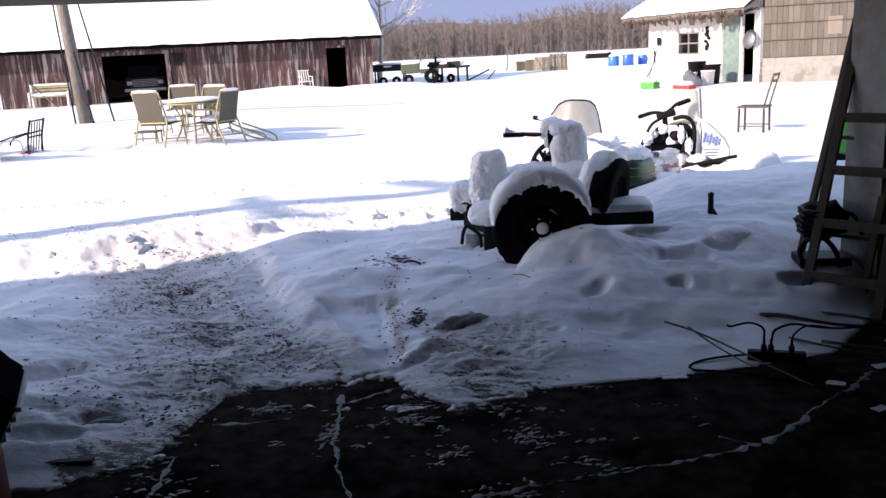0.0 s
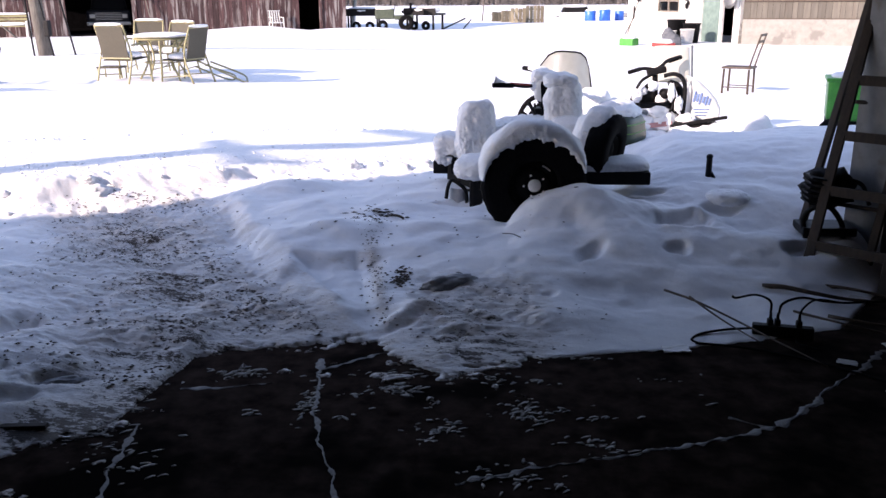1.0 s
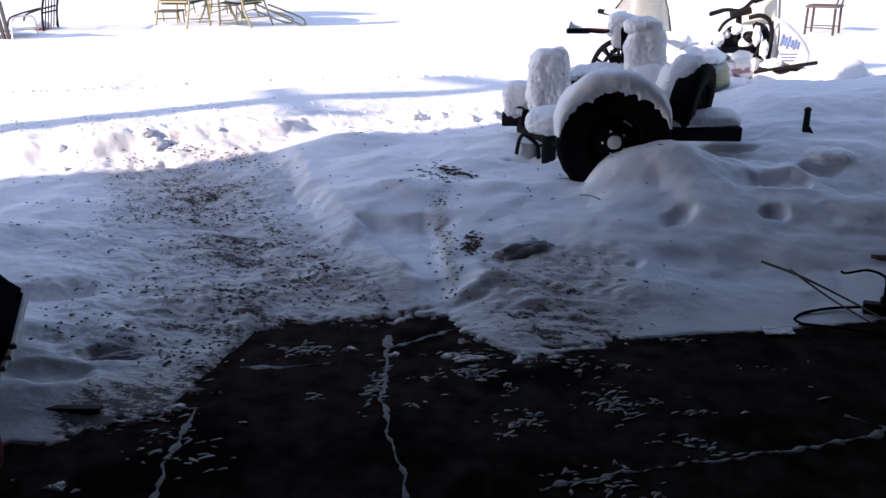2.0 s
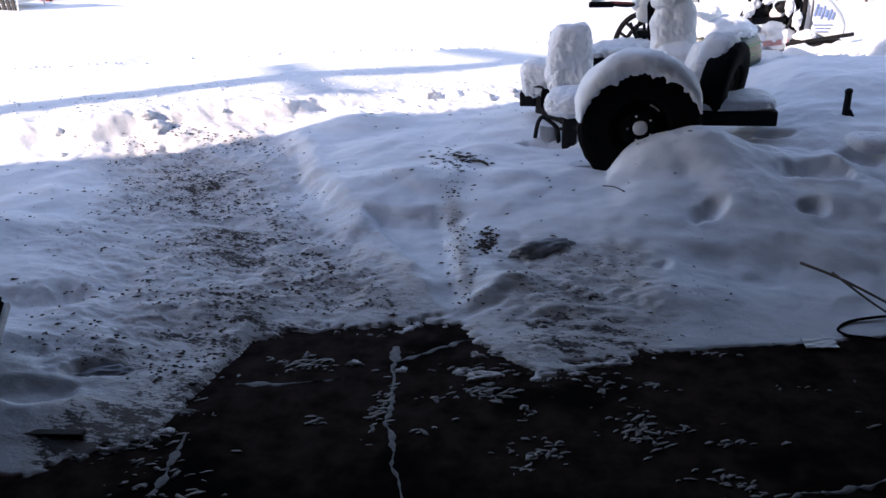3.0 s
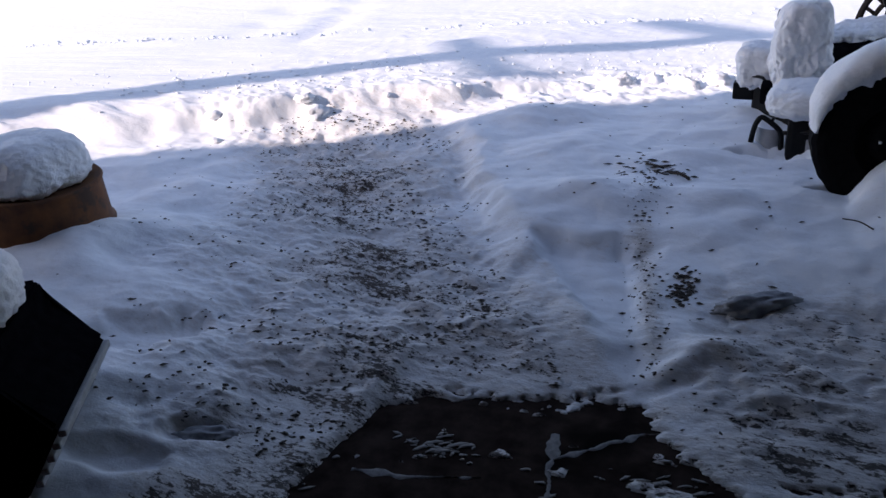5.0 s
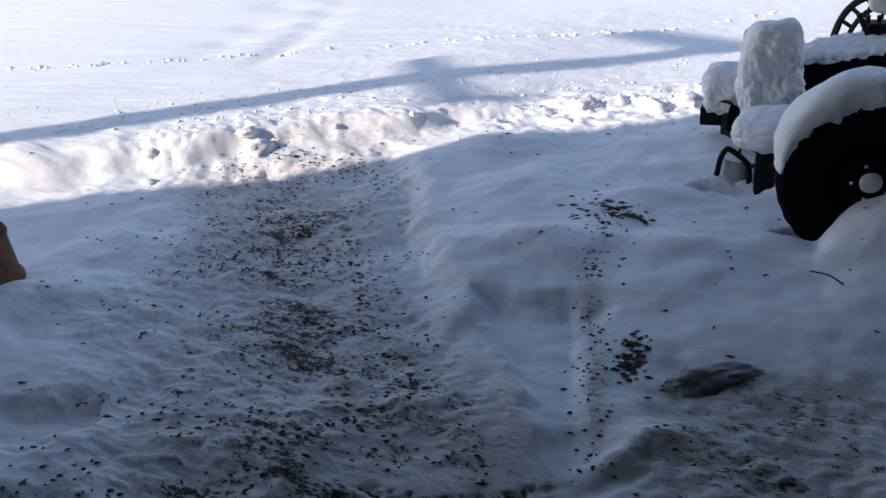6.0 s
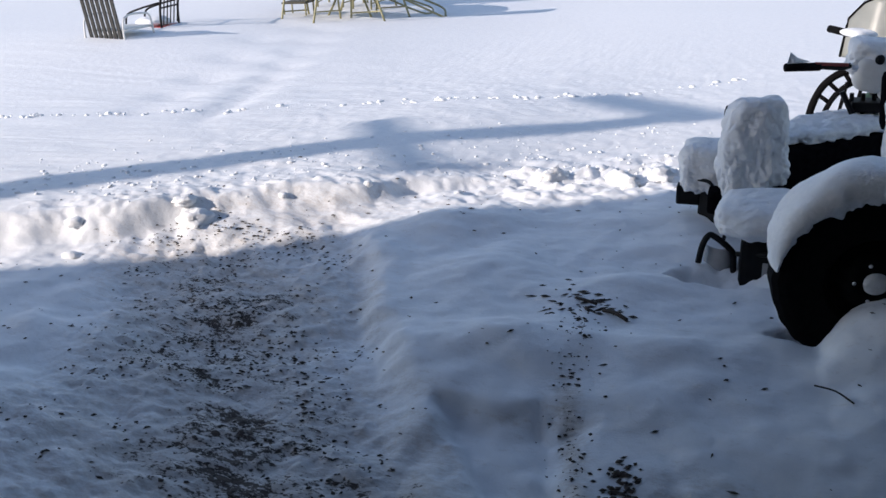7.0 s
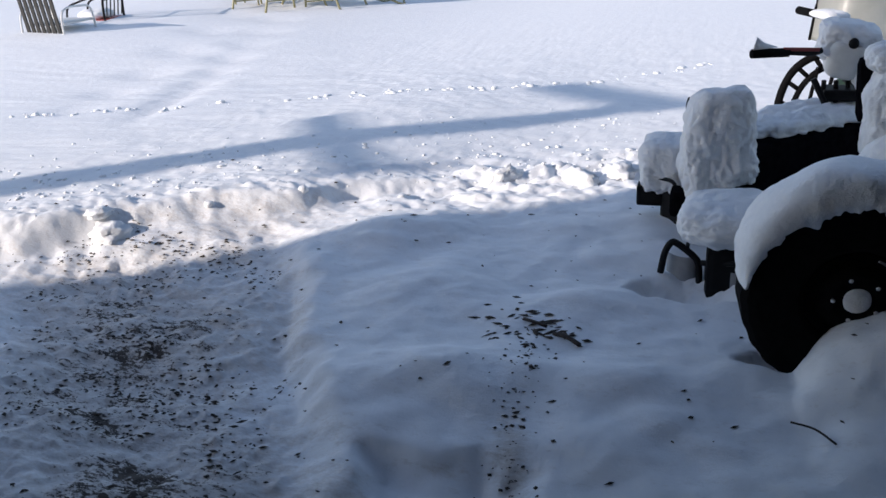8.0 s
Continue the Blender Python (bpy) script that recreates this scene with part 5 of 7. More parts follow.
# scraps of paper and ice on the floor
def scrap(x, y, s, turn, mat, name, label, category):
    bm = bmnew()
    n = 6
    rings = [[bm.verts.new((s * (i / n - 0.5) * (1 + 0.2 * noise.noise(Vector((i, j, x * 9)))), 0.6 * s * (j / n - 0.5), 0.006 + 0.012 * s * 6 * abs(noise.noise(Vector((i * 0.6, j * 0.6, x * 7)))))) for j in range(n + 1)] for i in range(n + 1)]
    top = [bm.faces.new((rings[i][j], rings[i + 1][j], rings[i + 1][j + 1], rings[i][j + 1])) for i in range(n) for j in range(n)]
    made = bmesh.ops.extrude_face_region(bm, geom=top)
    bmesh.ops.translate(bm, verts=[v for v in made["geom"] if isinstance(v, bmesh.types.BMVert)], vec=(0, 0, 0.004))
    tagged(part(name, bm, mat, at=Matrix.Translation((x, y, max(ground_z(x, y), 0.0))) @ Matrix.Rotation(radians(turn), 4, 'Z')), label, category)


scrap(0.90, 3.86, 0.12, 8, WHITE_PAINT, "paper_scrap", "crumpled pale scrap of paper on the concrete", "paper")
for x, y, s, a in ((1.72, 3.50, 0.07, 30), (1.86, 3.72, 0.06, 60), (1.62, 3.78, 0.08, -20), (1.9, 4.0, 0.09, 15), (2.0, 3.8, 0.07, 50), (2.1, 4.35, 0.12, 20), (1.95, 4.6, 0.1, -30)):
    scrap(x, y, s, a, WHITE_PAINT, "paper_scrap", "small pale scrap of litter by the doorway", "paper")


# ---- west side of the doorway ----
def build_drum():
    x, y = -3.25, 4.10
    t = thing("oil_drum", "rusty orange steel drum with a thick cap of snow", "drum", Matrix.Translation((x, y, -0.02)))
    bm = bmnew()
    lathe(bm, [(0.001, 0.0), (0.325, 0.0), (0.33, 0.02), (0.32, 0.04), (0.305, 0.2), (0.315, 0.215), (0.30, 0.23), (0.283, 0.41), (0.29, 0.425), (0.28, 0.435), (0.27, 0.42), (0.001, 0.42)], Matrix.Rotation(radians(3), 4, 'Y'), 48)
    part("barrel", bm, RUST, t, "", True)
    bm = bmnew()
    pillow(bm, 0.272, 0.272, 0.125, Matrix.Translation((0.0, 0, 0.51)), 2.8, 16, 0.10, 2.2, 6, 0.80)
    part("snow_cap", bm, SNOW, t, "", True)


WORN_RIB = surface("scuffed_grey_ribs", (0.30, 0.30, 0.29), (0.48, 0.48, 0.46), 20, 0.5)


def build_ribbed_hood():
    x, y = -2.34, 2.98
    t = thing("machine_hood", "black ribbed machine hood with snow on its top", "machine", Matrix.Translation((x, y, -0.04)) @ Matrix.Rotation(radians(30), 4, 'Z') @ Matrix.Scale(1.12, 4))
    bm = bmnew()
    profile = [(-0.32, 0.0), (0.16, 0.0), (0.20, 0.06), (0.33, 0.27), (0.20, 0.40), (0.19, 0.47), (-0.32, 0.45)]
    vs = [[bm.verts.new((px, py, pz)) for px, pz in profile] for py in (-0.3, 0.16)]
    bm.faces.new(vs[0])
    bm.faces.new(vs[1][::-1])
    for i in range(len(profile)):
        j = (i + 1) % len(profile)
        bm.faces.new((vs[0][i], vs[0][j], vs[1][j], vs[1][i]))
    bmesh.ops.bevel(bm, geom=list(bm.edges), offset=0.012, segments=2, affect='EDGES')
    part("body", bm, VINYL, t)
    for k in range(6):
        bm = bmnew()
        f = 0.08 + 0.17 * k
        x, z = 0.20 + 0.13 * f + 0.008, 0.06 + 0.21 * f - 0.006
        bar(bm, (x, -0.29, z), (x, 0.15, z), 0.022, 0.020, 0.005)
        part("rib", bm, WORN_RIB, t)
    bm = bmnew()
    tube(bm, [(0.02, -0.12, 0.45), (0.05, -0.14, 0.60), (0.12, -0.1, 0.62), (0.14, -0.04, 0.52), (0.10, 0.0, 0.45)], 0.012, 8, 6)
    part("handle", bm, BLACK_STEEL, t, "black bent handle", True)
    bm = bmnew()
    pillow(bm, 0.24, 0.21, 0.12, Matrix.Translation((-0.03, -0.05, 0.52)), 2.5, 12, 0.14, 2.5, 3)
    part("snow_cap", bm, SNOW, t, "", True)
    bm = bmnew()
    lump(bm, 0.05, 0.03, 0.03, Matrix.Translation((0.05, -0.33, 0.36)), 2, 0.3)
    lump(bm, 0.04, 0.03, 0.05, Matrix.Translation((-0.05, -0.33, 0.27)), 2, 0.3, 2, 3)
    part("snow_tuft", bm, SNOW, t, "", True)


CAN_RED = surface("dull_dark_red_paint", (0.07, 0.006, 0.008), (0.13, 0.014, 0.014), 12, 0.6, sheen=0.2)


def build_fuel_can():
    x, y = -1.80, 2.45
    t = thing("fuel_can", "dark red metal fuel can on the shed floor", "fuel can", Matrix.Translation((x, y, max(ground_z(x, y), 0.0) - 0.01)) @ Matrix.Rotation(radians(25), 4, 'Z'))
    bm = bmnew()
    box(bm, 0.26, 0.2, 0.26, Matrix.Translation((0, 0, 0.13)), 0.035)
    part("body", bm, CAN_RED, t, "", True)
    bm = bmnew()
    tube(bm, [(-0.08, 0, 0.25), (-0.07, 0, 0.31), (0.05, 0, 0.31), (0.06, 0, 0.25)], 0.011, 8, 5)
    part("handle", bm, RED_PAINT, t, "", True)
    bm = bmnew()
    cyl(bm, 0.024, 0.02, 0.04, Matrix.Translation((0.09, 0.04, 0.255)), 14)
    part("spout", bm, BLACK, t, "", True)


build_drum()
build_ribbed_hood()
build_fuel_can()


# ---- utility poles ----
def utility_pole(base, top, radius, arms, label, name="utility_pole", taper=0.7):
    b = Vector(base)
    t = thing(name, label, "utility pole", Matrix.Translation(b), "utility poles")
    bm = bmnew()
    rod(bm, (0, 0, -0.3), Vector(top) - b, radius, radius * taper, 18)
    part("shaft", bm, GREY_WOOD, t, "", True)
    for p, q, w in arms:
        bm = bmnew()
        bar(bm, Vector(p) - b, Vector(q) - b, w, w * 0.9, 0.006)
        part("crossarm", bm, GREY_WOOD, t)
    return t


def shaded(x, y, h, z=0.1):
    """Where a thing of height h stands that shades the place x, y."""
    k = (h - z) / math.tan(SUN_EL)
    return Vector((x - k * math.cos(SUN_AZ), y - k * math.sin(SUN_AZ), h))


ARM_Z, TIP_Z = 5.5, 6.35
tip = shaded(-0.88, 9.02, TIP_Z, 0.15)
low = Vector((tip.x, tip.y, 0.0))
utility_pole(low, tip, 0.36, [(shaded(-2.86, 8.12, ARM_Z, 0.24), shaded(-2.06, 6.97, ARM_Z, 0.25), 0.115), (shaded(-2.17, 6.88, ARM_Z - 0.05, 0.25), shaded(-1.78, 7.17, ARM_Z - 0.05, 0.21), 0.10), (shaded(-1.55, 9.74, TIP_Z - 0.1, 0.11), shaded(-0.50, 9.05, TIP_Z - 0.1, 0.11), 0.17)],
             "weathered wooden utility pole with crossarms", taper=0.40)
pole = utility_pole((-10.75, 18.75, 0.2), (-11.45, 19.3, 5.6), 0.155, [], "grey weathered wooden pole leaning slightly in snow")
bm = bmnew()
box(bm, 0.12, 0.14, 0.35, Matrix.Translation((0.16, -0.1, 0.75)), 0.02)
part("meter_box", bm, BLACK_STEEL, pole)
for a, b in (((-0.22, -0.1, -0.1), (-0.75, 0.4, 4.6)), ((0.55, 0.3, 0.0), (-0.35, 0.4, 4.6)), ((0.25, -0.1, 0.0), (-0.05, -0.05, 1.8))):
    bm = bmnew()
    rod(bm, a, b, 0.022, 0.018, 8)
    part("guy_wire", bm, BLACK_STEEL, pole)


# ---- patio set ----
def patio_chair(m, snowy=True, label=""):
    c = thing("patio_chair", label or "cream metal patio chair with a tan sling seat", "chair", m, "patio chairs round the table")
    w = 0.30
    for sx in (-1, 1):
        bm = bmnew()
        tube(bm, [(sx * w, 0.28, 0.0), (sx * w, 0.25, 0.30), (sx * w, 0.24, 0.60), (sx * w, 0.10, 0.645), (sx * w, -0.20, 0.63)], 0.016, 8, 4)
        part("front_leg", bm, CREAM, c, "", True)
        bm = bmnew()
        tube(bm, [(sx * w, -0.38, 0.0), (sx * w, -0.24, 0.38), (sx * (w - 0.03), -0.22, 0.60), (sx * (w - 0.04), -0.34, 0.95)], 0.016, 8, 4)
        part("back_post", bm, CREAM, c, "", True)
    bm = bmnew()
    box(bm, 0.54, 0.46, 0.02, Matrix.Translation((0, 0.02, 0.40)) @ Matrix.Rotation(radians(4), 4, 'X'), 0.006)
    part("seat", bm, SLING, c)
    bm = bmnew()
    box(bm, 0.50, 0.018, 0.52, Matrix.Translation((0, -0.285, 0.67)) @ Matrix.Rotation(radians(13), 4, 'X'), 0.006)
    part("backrest", bm, SLING, c, "tan woven sling back")
    for z, y in ((0.94, -0.335), (0.42, -0.235)):
        bm = bmnew()
        rod(bm, (-w + 0.03, y, z), (w - 0.03, y, z), 0.014)
        part("cross_bar", bm, CREAM, c)
    for sx in (-1, 1):
        bm = bmnew()
        rod(bm, (sx * w, 0.26, 0.12), (sx * w, -0.30, 0.16), 0.011)
        part("stretcher", bm, CREAM, c)
    if snowy:
        bm = bmnew()
        pillow(bm, 0.26, 0.22, 0.06, Matrix.Translation((0, 0.02, 0.46)), 2.6, 8, 0.12, 2.5, 3)
        part("seat_snow", bm, SNOW, c, "", True)
        bm = bmnew()
        pillow(bm, 0.25, 0.05, 0.025, Matrix.Translation((0, -0.345, 0.965)), 2.4, 8, 0.2, 2.5, 5)
        part("back_snow", bm, SNOW, c, "", True)
    return c


def place(x, y, turn, sink=0.04):
    return Matrix.Translation((x, y, ground_z(x, y) - sink)) @ Matrix.Rotation(radians(turn), 4, 'Z')


first = patio_chair(place(-6.60, 14.05, -10, 0.04))
for x, y, turn in ((-6.42, 15.60, 165), (-6.90, 15.55, 190), (-5.80, 14.62, 75)):
    copy_thing(first, place(x, y, turn))


def build_patio_table():
    t = thing("patio_table", "round cream metal patio table under a layer of snow", "table", place(-6.26, 14.78, 10))
    bm = bmnew()
    lathe(bm, [(0.001, 0.70), (0.46, 0.70), (0.485, 0.715), (0.46, 0.73), (0.001, 0.73)], None, 40)
    part("tabletop", bm, CREAM, t, "", True)
    for k in range(4):
        a = radians(45 + 90 * k)
        c, s = math.cos(a), math.sin(a)
        bm = bmnew()
        tube(bm, [(0.50 * c, 0.50 * s, 0.0), (0.30 * c, 0.30 * s, 0.32), (0.34 * c, 0.34 * s, 0.55), (0.46 * c, 0.46 * s, 0.70)], 0.017, 8, 5)
        part("leg", bm, CREAM, t, "", True)
    bm = bmnew()
    lathe(bm, [(0.30, 0.31), (0.32, 0.31), (0.32, 0.33), (0.30, 0.33), (0.30, 0.31)], None, 30)
    part("ring", bm, CREAM, t)
    bm = bmnew()
    pillow(bm, 0.46, 0.46, 0.05, Matrix.Translation((0, 0, 0.77)), 2.4, 14, 0.06, 2, 3)
    part("snow_cap", bm, SNOW, t, "", True)


build_patio_table()


def build_loose_frame():
    t = thing("chair_frame", "bare cream metal chair frame lying tipped over in snow", "chair", place(-5.36, 14.9, 20))
    bm = bmnew()
    tube(bm, [(-0.4, 0, 0.45), (0.1, 0, 0.2), (0.5, 0.0, 0.0), (0.52, 0.1, 0.02), (0.45, 0.4, 0.12), (-0.1, 0.5, 0.35)], 0.016, 8, 5)
    tube(bm, [(-0.35, 0.1, 0.3), (0.2, 0.2, 0.05), (0.3, 0.5, 0.1), (-0.2, 0.45, 0.3)], 0.014, 8, 5)
    part("frame", bm, CREAM, t, "", True)


build_loose_frame()


def build_stool():
    t = thing("footstool", "low tan sling footstool half sunk in snow", "stool", place(-7.0, 14.35, 5, 0.1))
    bm = bmnew()
    box(bm, 0.4, 0.35, 0.03, Matrix.Translation((0, 0, 0.28)), 0.008)
    part("seat", bm, SLING, t)
    for sx in (-0.18, 0.18):
        for sy in (-0.15, 0.15):
            bm = bmnew()
            rod(bm, (sx, sy, 0.0), (sx, sy, 0.27), 0.014)
            part("leg", bm, CREAM, t)


build_stool()


def build_iron_chair():
    t = thing("garden_chair", "black wrought iron garden chair with a faded red cushion in snow", "chair", place(-8.32, 12.6, 100, 0.20))
    for sx in (-0.26, 0.26):
        bm = bmnew()
        tube(bm, [(sx, 0.30, 0.0), (sx, 0.28, 0.34), (sx, 0.10, 0.44), (sx, -0.24, 0.52)], 0.014, 6, 4)
        tube(bm, [(sx, -0.22, 0.0), (sx, -0.24, 0.4), (sx, -0.32, 0.72)], 0.017, 6, 4)
        part("side_frame", bm, BLACK_STEEL, t, "", True)
    bm = bmnew()
    for k in range(5):
        x = -0.2 + 0.1 * k
        rod(bm, (x, -0.23, 0.22), (x, -0.32, 0.68), 0.009)
    rod(bm, (-0.26, -0.32, 0.70), (0.26, -0.32, 0.70), 0.014)
    rod(bm, (-0.26, -0.25, 0.45), (0.26, -0.25, 0.45), 0.012)
    part("backrest", bm, BLACK_STEEL, t)
    bm = bmnew()
    box(bm, 0.5, 0.5, 0.03, Matrix.Translation((0, 0.03, 0.18)), 0.01)
    part("seat", bm, RED_PAINT, t, "faded red seat")
    bm = bmnew()
    pillow(bm, 0.22, 0.22, 0.07, Matrix.Translation((0, 0.03, 0.25)), 2.4, 8, 0.2, 2, 4)
    part("snow_cap", bm, SNOW, t, "", True)


def build_recliner():
    t = thing("sun_lounger", "white plastic lounger with a grey striped slat back", "lounger", place(-8.17, 11.5, 178, 0.05))
    for k in range(7):
        bm = bmnew()
        x = -0.24 + 0.08 * k
        bar(bm, (x, 0.08, 0.02), (x, 0.14, 0.56), 0.052, 0.018, 0.004)
        part("slat", bm, surface("grey_plastic", (0.006, 0.007, 0.008), (0.016, 0.017, 0.018), 8, 0.6) if k == 0 else bpy.data.materials["grey_plastic"], t)
    bm = bmnew()
    bar(bm, (-0.29, 0.17, 0.57), (0.29, 0.17, 0.57), 0.04, 0.04, 0.01)
    part("top_rail", bm, WHITE_PAINT, t)
    for sx in (-0.32, 0.32):
        bm = bmnew()
        tube(bm, [(sx, -0.45, 0.0), (sx, -0.42, 0.26), (sx, -0.30, 0.32), (sx, 0.05, 0.30), (sx, 0.12, 0.0)], 0.013, 8, 5)
        part("arm", bm, WHITE_PAINT, t, "", True)
    bm = bmnew()
    box(bm, 0.56, 0.5, 0.03, Matrix.Translation((0, -0.22, 0.14)), 0.008)
    part("seat", bm, WHITE_PAINT, t)


build_iron_chair()
build_recliner()


# ---- the long barn ----
BARN_R, BARN_L = Vector((-8.55, 40.2, 0)), Vector((-25.5, 32.2, 0))
BARN_WAY = (BARN_L - BARN_R).normalized()
BARN = Matrix((BARN_WAY, Vector((-BARN_WAY.y, BARN_WAY.x, 0)) * -1, Vector((0, 0, 1)))).transposed().to_4x4()
BARN.translation = BARN_R          # x runs west along the front, y away from the yard


def barn_at(p):
    """How far along the barn front a place lies."""
    return (Vector((p[0], p[1], 0)) - BARN_R).dot(BARN_WAY)


BARN_LONG, BARN_DEEP, BARN_EAVE = 20.0, 9.0, 2.42
DOOR = (barn_at((-10.55, 39.3)), barn_at((-9.66, 39.6)))
GAP = (barn_at((-19.3, 35.0)), barn_at((-17.0, 36.3)))
barn = thing("barn", "long weathered barn with faded red boards and a snow-covered roof", "barn", BARN)
d0, d1 = min(DOOR), max(DOOR)
g0, g1 = min(GAP), max(GAP)
# backing and inner faces carry the barn's inner shade as near-black colour
bm = bmnew()
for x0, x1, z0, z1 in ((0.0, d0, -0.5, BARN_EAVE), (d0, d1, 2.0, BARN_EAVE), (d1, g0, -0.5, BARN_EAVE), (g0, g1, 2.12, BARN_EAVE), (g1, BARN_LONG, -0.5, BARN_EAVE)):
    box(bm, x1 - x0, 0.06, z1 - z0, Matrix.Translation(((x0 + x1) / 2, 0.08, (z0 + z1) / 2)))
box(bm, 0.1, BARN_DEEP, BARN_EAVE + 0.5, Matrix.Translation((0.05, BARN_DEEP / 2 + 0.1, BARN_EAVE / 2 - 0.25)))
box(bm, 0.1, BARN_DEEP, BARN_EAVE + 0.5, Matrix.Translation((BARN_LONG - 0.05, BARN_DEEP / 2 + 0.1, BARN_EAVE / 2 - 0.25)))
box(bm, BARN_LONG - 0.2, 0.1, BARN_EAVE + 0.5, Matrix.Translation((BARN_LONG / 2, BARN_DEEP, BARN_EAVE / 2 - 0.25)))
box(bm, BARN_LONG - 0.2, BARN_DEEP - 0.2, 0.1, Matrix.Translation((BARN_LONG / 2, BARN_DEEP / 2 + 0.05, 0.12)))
part("wall", bm, SHADE_BLACK, barn)
# roof: a west-east ridge, thick snow on both pitches
bm = bmnew()
RIDGE = 5.6
for y0, z0, y1, z1 in ((-0.55, BARN_EAVE - 0.12, BARN_DEEP / 2, RIDGE), (BARN_DEEP + 0.6, BARN_EAVE - 0.12, BARN_DEEP / 2, RIDGE)):
    vs = [bm.verts.new((x, y, z + dz)) for dz in (0, 0.08) for x, y, z in ((-0.35, y0, z0), (BARN_LONG + 0.3, y0, z0), (BARN_LONG + 0.3, y1, z1), (-0.35, y1, z1))]
    for f in ((0, 1, 2, 3), (4, 5, 6, 7), (0, 1, 5, 4), (1, 2, 6, 5), (2, 3, 7, 6), (3, 0, 4, 7)):
        bm.faces.new([vs[k] for k in f])
roof = part("roof", bm, SHADE_BLACK, barn, "roof boards coloured near-black for the shade beneath")
bm = bmnew()
nx, ny = 70, 14
grid = [[bm.verts.new((-0.38 + (BARN_LONG + 0.7) * i / nx, -0.60 + (BARN_DEEP / 2 + 0.6) * j / ny,
                       BARN_EAVE - 0.02 + (RIDGE - BARN_EAVE + 0.1) * j / ny + (0.13 if 0 < j else 0.05 + 0.04 * noise.noise(Vector((i * 0.9, 0, 3)))) + 0.03 * noise.noise(Vector((i * 0.35, j * 0.5, 2))))) for j in range(ny + 1)] for i in range(nx + 1)]
top = [bm.faces.new((grid[i][j], grid[i + 1][j], grid[i + 1][j + 1], grid[i][j + 1])) for i in range(nx) for j in range(ny)]
part("roof_snow", bm, SNOW, roof, "deep smooth snow on the roof", True)
# near-black strip painted in for the shadow under the eave, no real board
bm = bmnew()
box(bm, BARN_LONG + 0.6, 0.05, 0.07, Matrix.Translation((BARN_LONG / 2, -0.56, BARN_EAVE - 0.08)))
part("eave_shade_strip", bm, SHADE_BLACK, barn)
bm = bmnew()
for x in (d0 - 0.06, d1 + 0.06):
    box(bm, 0.12, 0.10, 2.6, Matrix.Translation((x, 0.0, 0.8)))
box(bm, d1 - d0, 0.08, 0.1, Matrix.Translation(((d0 + d1) / 2, 0.0, 2.02)))
part("door_frame", bm, BARN_WOOD, barn, "dark timber door frame")
bm = bmnew()
for x in (g0 - 0.08, g1 + 0.08):
    box(bm, 0.18, 0.10, 2.7, Matrix.Translation((x, 0.0, 0.85)))
box(bm, g1 - g0 + 0.3, 0.1, 0.14, Matrix.Translation(((g0 + g1) / 2, 0.0, 2.16)))
part("door_frame", bm, BARN_WOOD, barn, "dark timber frame of the wide opening")
x, n = 0.02, 0
boards = {}
while x < BARN_LONG:
    w = rnd(0.14, 0.26)
    mid = x + w / 2
    z0 = -0.4
    if d0 - 0.05 < mid < d1 + 0.05 or g0 - 0.1 < mid < g1 + 0.1:
        z0 = 2.04 if mid < d1 + 0.1 else 2.2
    key = (round(w, 2), z0)
    if key not in boards:
        bm = bmnew()
        box(bm, key[0] - 0.012, 0.025, BARN_EAVE - 0.08 - z0)
        boards[key] = mesh_of("board", bm, BARN_WOOD, False)
    b = new("board", boards[key])
    b.parent = barn
    b.matrix_basis = Matrix.Translation((mid, 0.028 - rnd(0, 0.012), (BARN_EAVE - 0.08 + z0) / 2 + (rnd(-0.05, 0.0) if z0 < 0 else 0)))
    x += w


def build_truck():
    t = thing("pickup_truck", "old pickup truck parked in the dark barn opening", "truck", BARN @ Matrix.Translation(((g0 + g1) / 2 - 0.30, 1.8, 0.06)))
    navy = surface("dark_blue_car_paint", (0.002, 0.0025, 0.007), (0.004, 0.005, 0.012), 6, 0.5, relief=0.0, sheen=0.15)
    bm = bmnew()
    box(bm, 1.8, 4.6, 0.62, Matrix.Translation((0, 2.3, 0.75)), 0.08)
    body = part("body", bm, navy, t)
    bm = bmnew()
    box(bm, 1.6, 1.6, 0.6, Matrix.Translation((0, 2.2, 1.32)), 0.1, 0.85)
    part("cab", bm, navy, t)
    bm = bmnew()
    for k in range(5):
        box(bm, 1.1, 0.03, 0.02, Matrix.Translation((0, -0.015, 0.65 + 0.07 * k)))
    part("grille", bm, STEEL, body, "chrome bar grille")
    for sx in (-0.68, 0.68):
        bm = bmnew()
        box(bm, 0.22, 0.04, 0.17, Matrix.Translation((sx, -0.01, 0.8)), 0.015)
        part("headlight", bm, STEEL, body)
        bm = bmnew()
        lathe(bm, [(0.15, -0.1), (0.36, -0.1), (0.38, 0), (0.36, 0.1), (0.15, 0.1), (0.15, -0.1)], Matrix.Translation((sx, 0.8, 0.38)) @ Matrix.Rotation(radians(90), 4, 'Y'), 24)
        part("wheel", bm, RUBBER, t, "", True)
    bm = bmnew()
    box(bm, 1.85, 0.12, 0.16, Matrix.Translation((0, -0.08, 0.48)), 0.03)
    part("bumper", bm, STEEL, t, "chrome front bumper")


build_truck()


def barn_spot(x, y=0.0, z=0.0, turn=0):
    p = BARN @ Vector((x, y, 0))
    return Matrix.Translation((p.x, p.y, ground_z(p.x, p.y) + z)) @ Matrix.Rotation(math.atan2(-BARN_WAY.y, -BARN_WAY.x) + radians(turn), 4, 'Z')


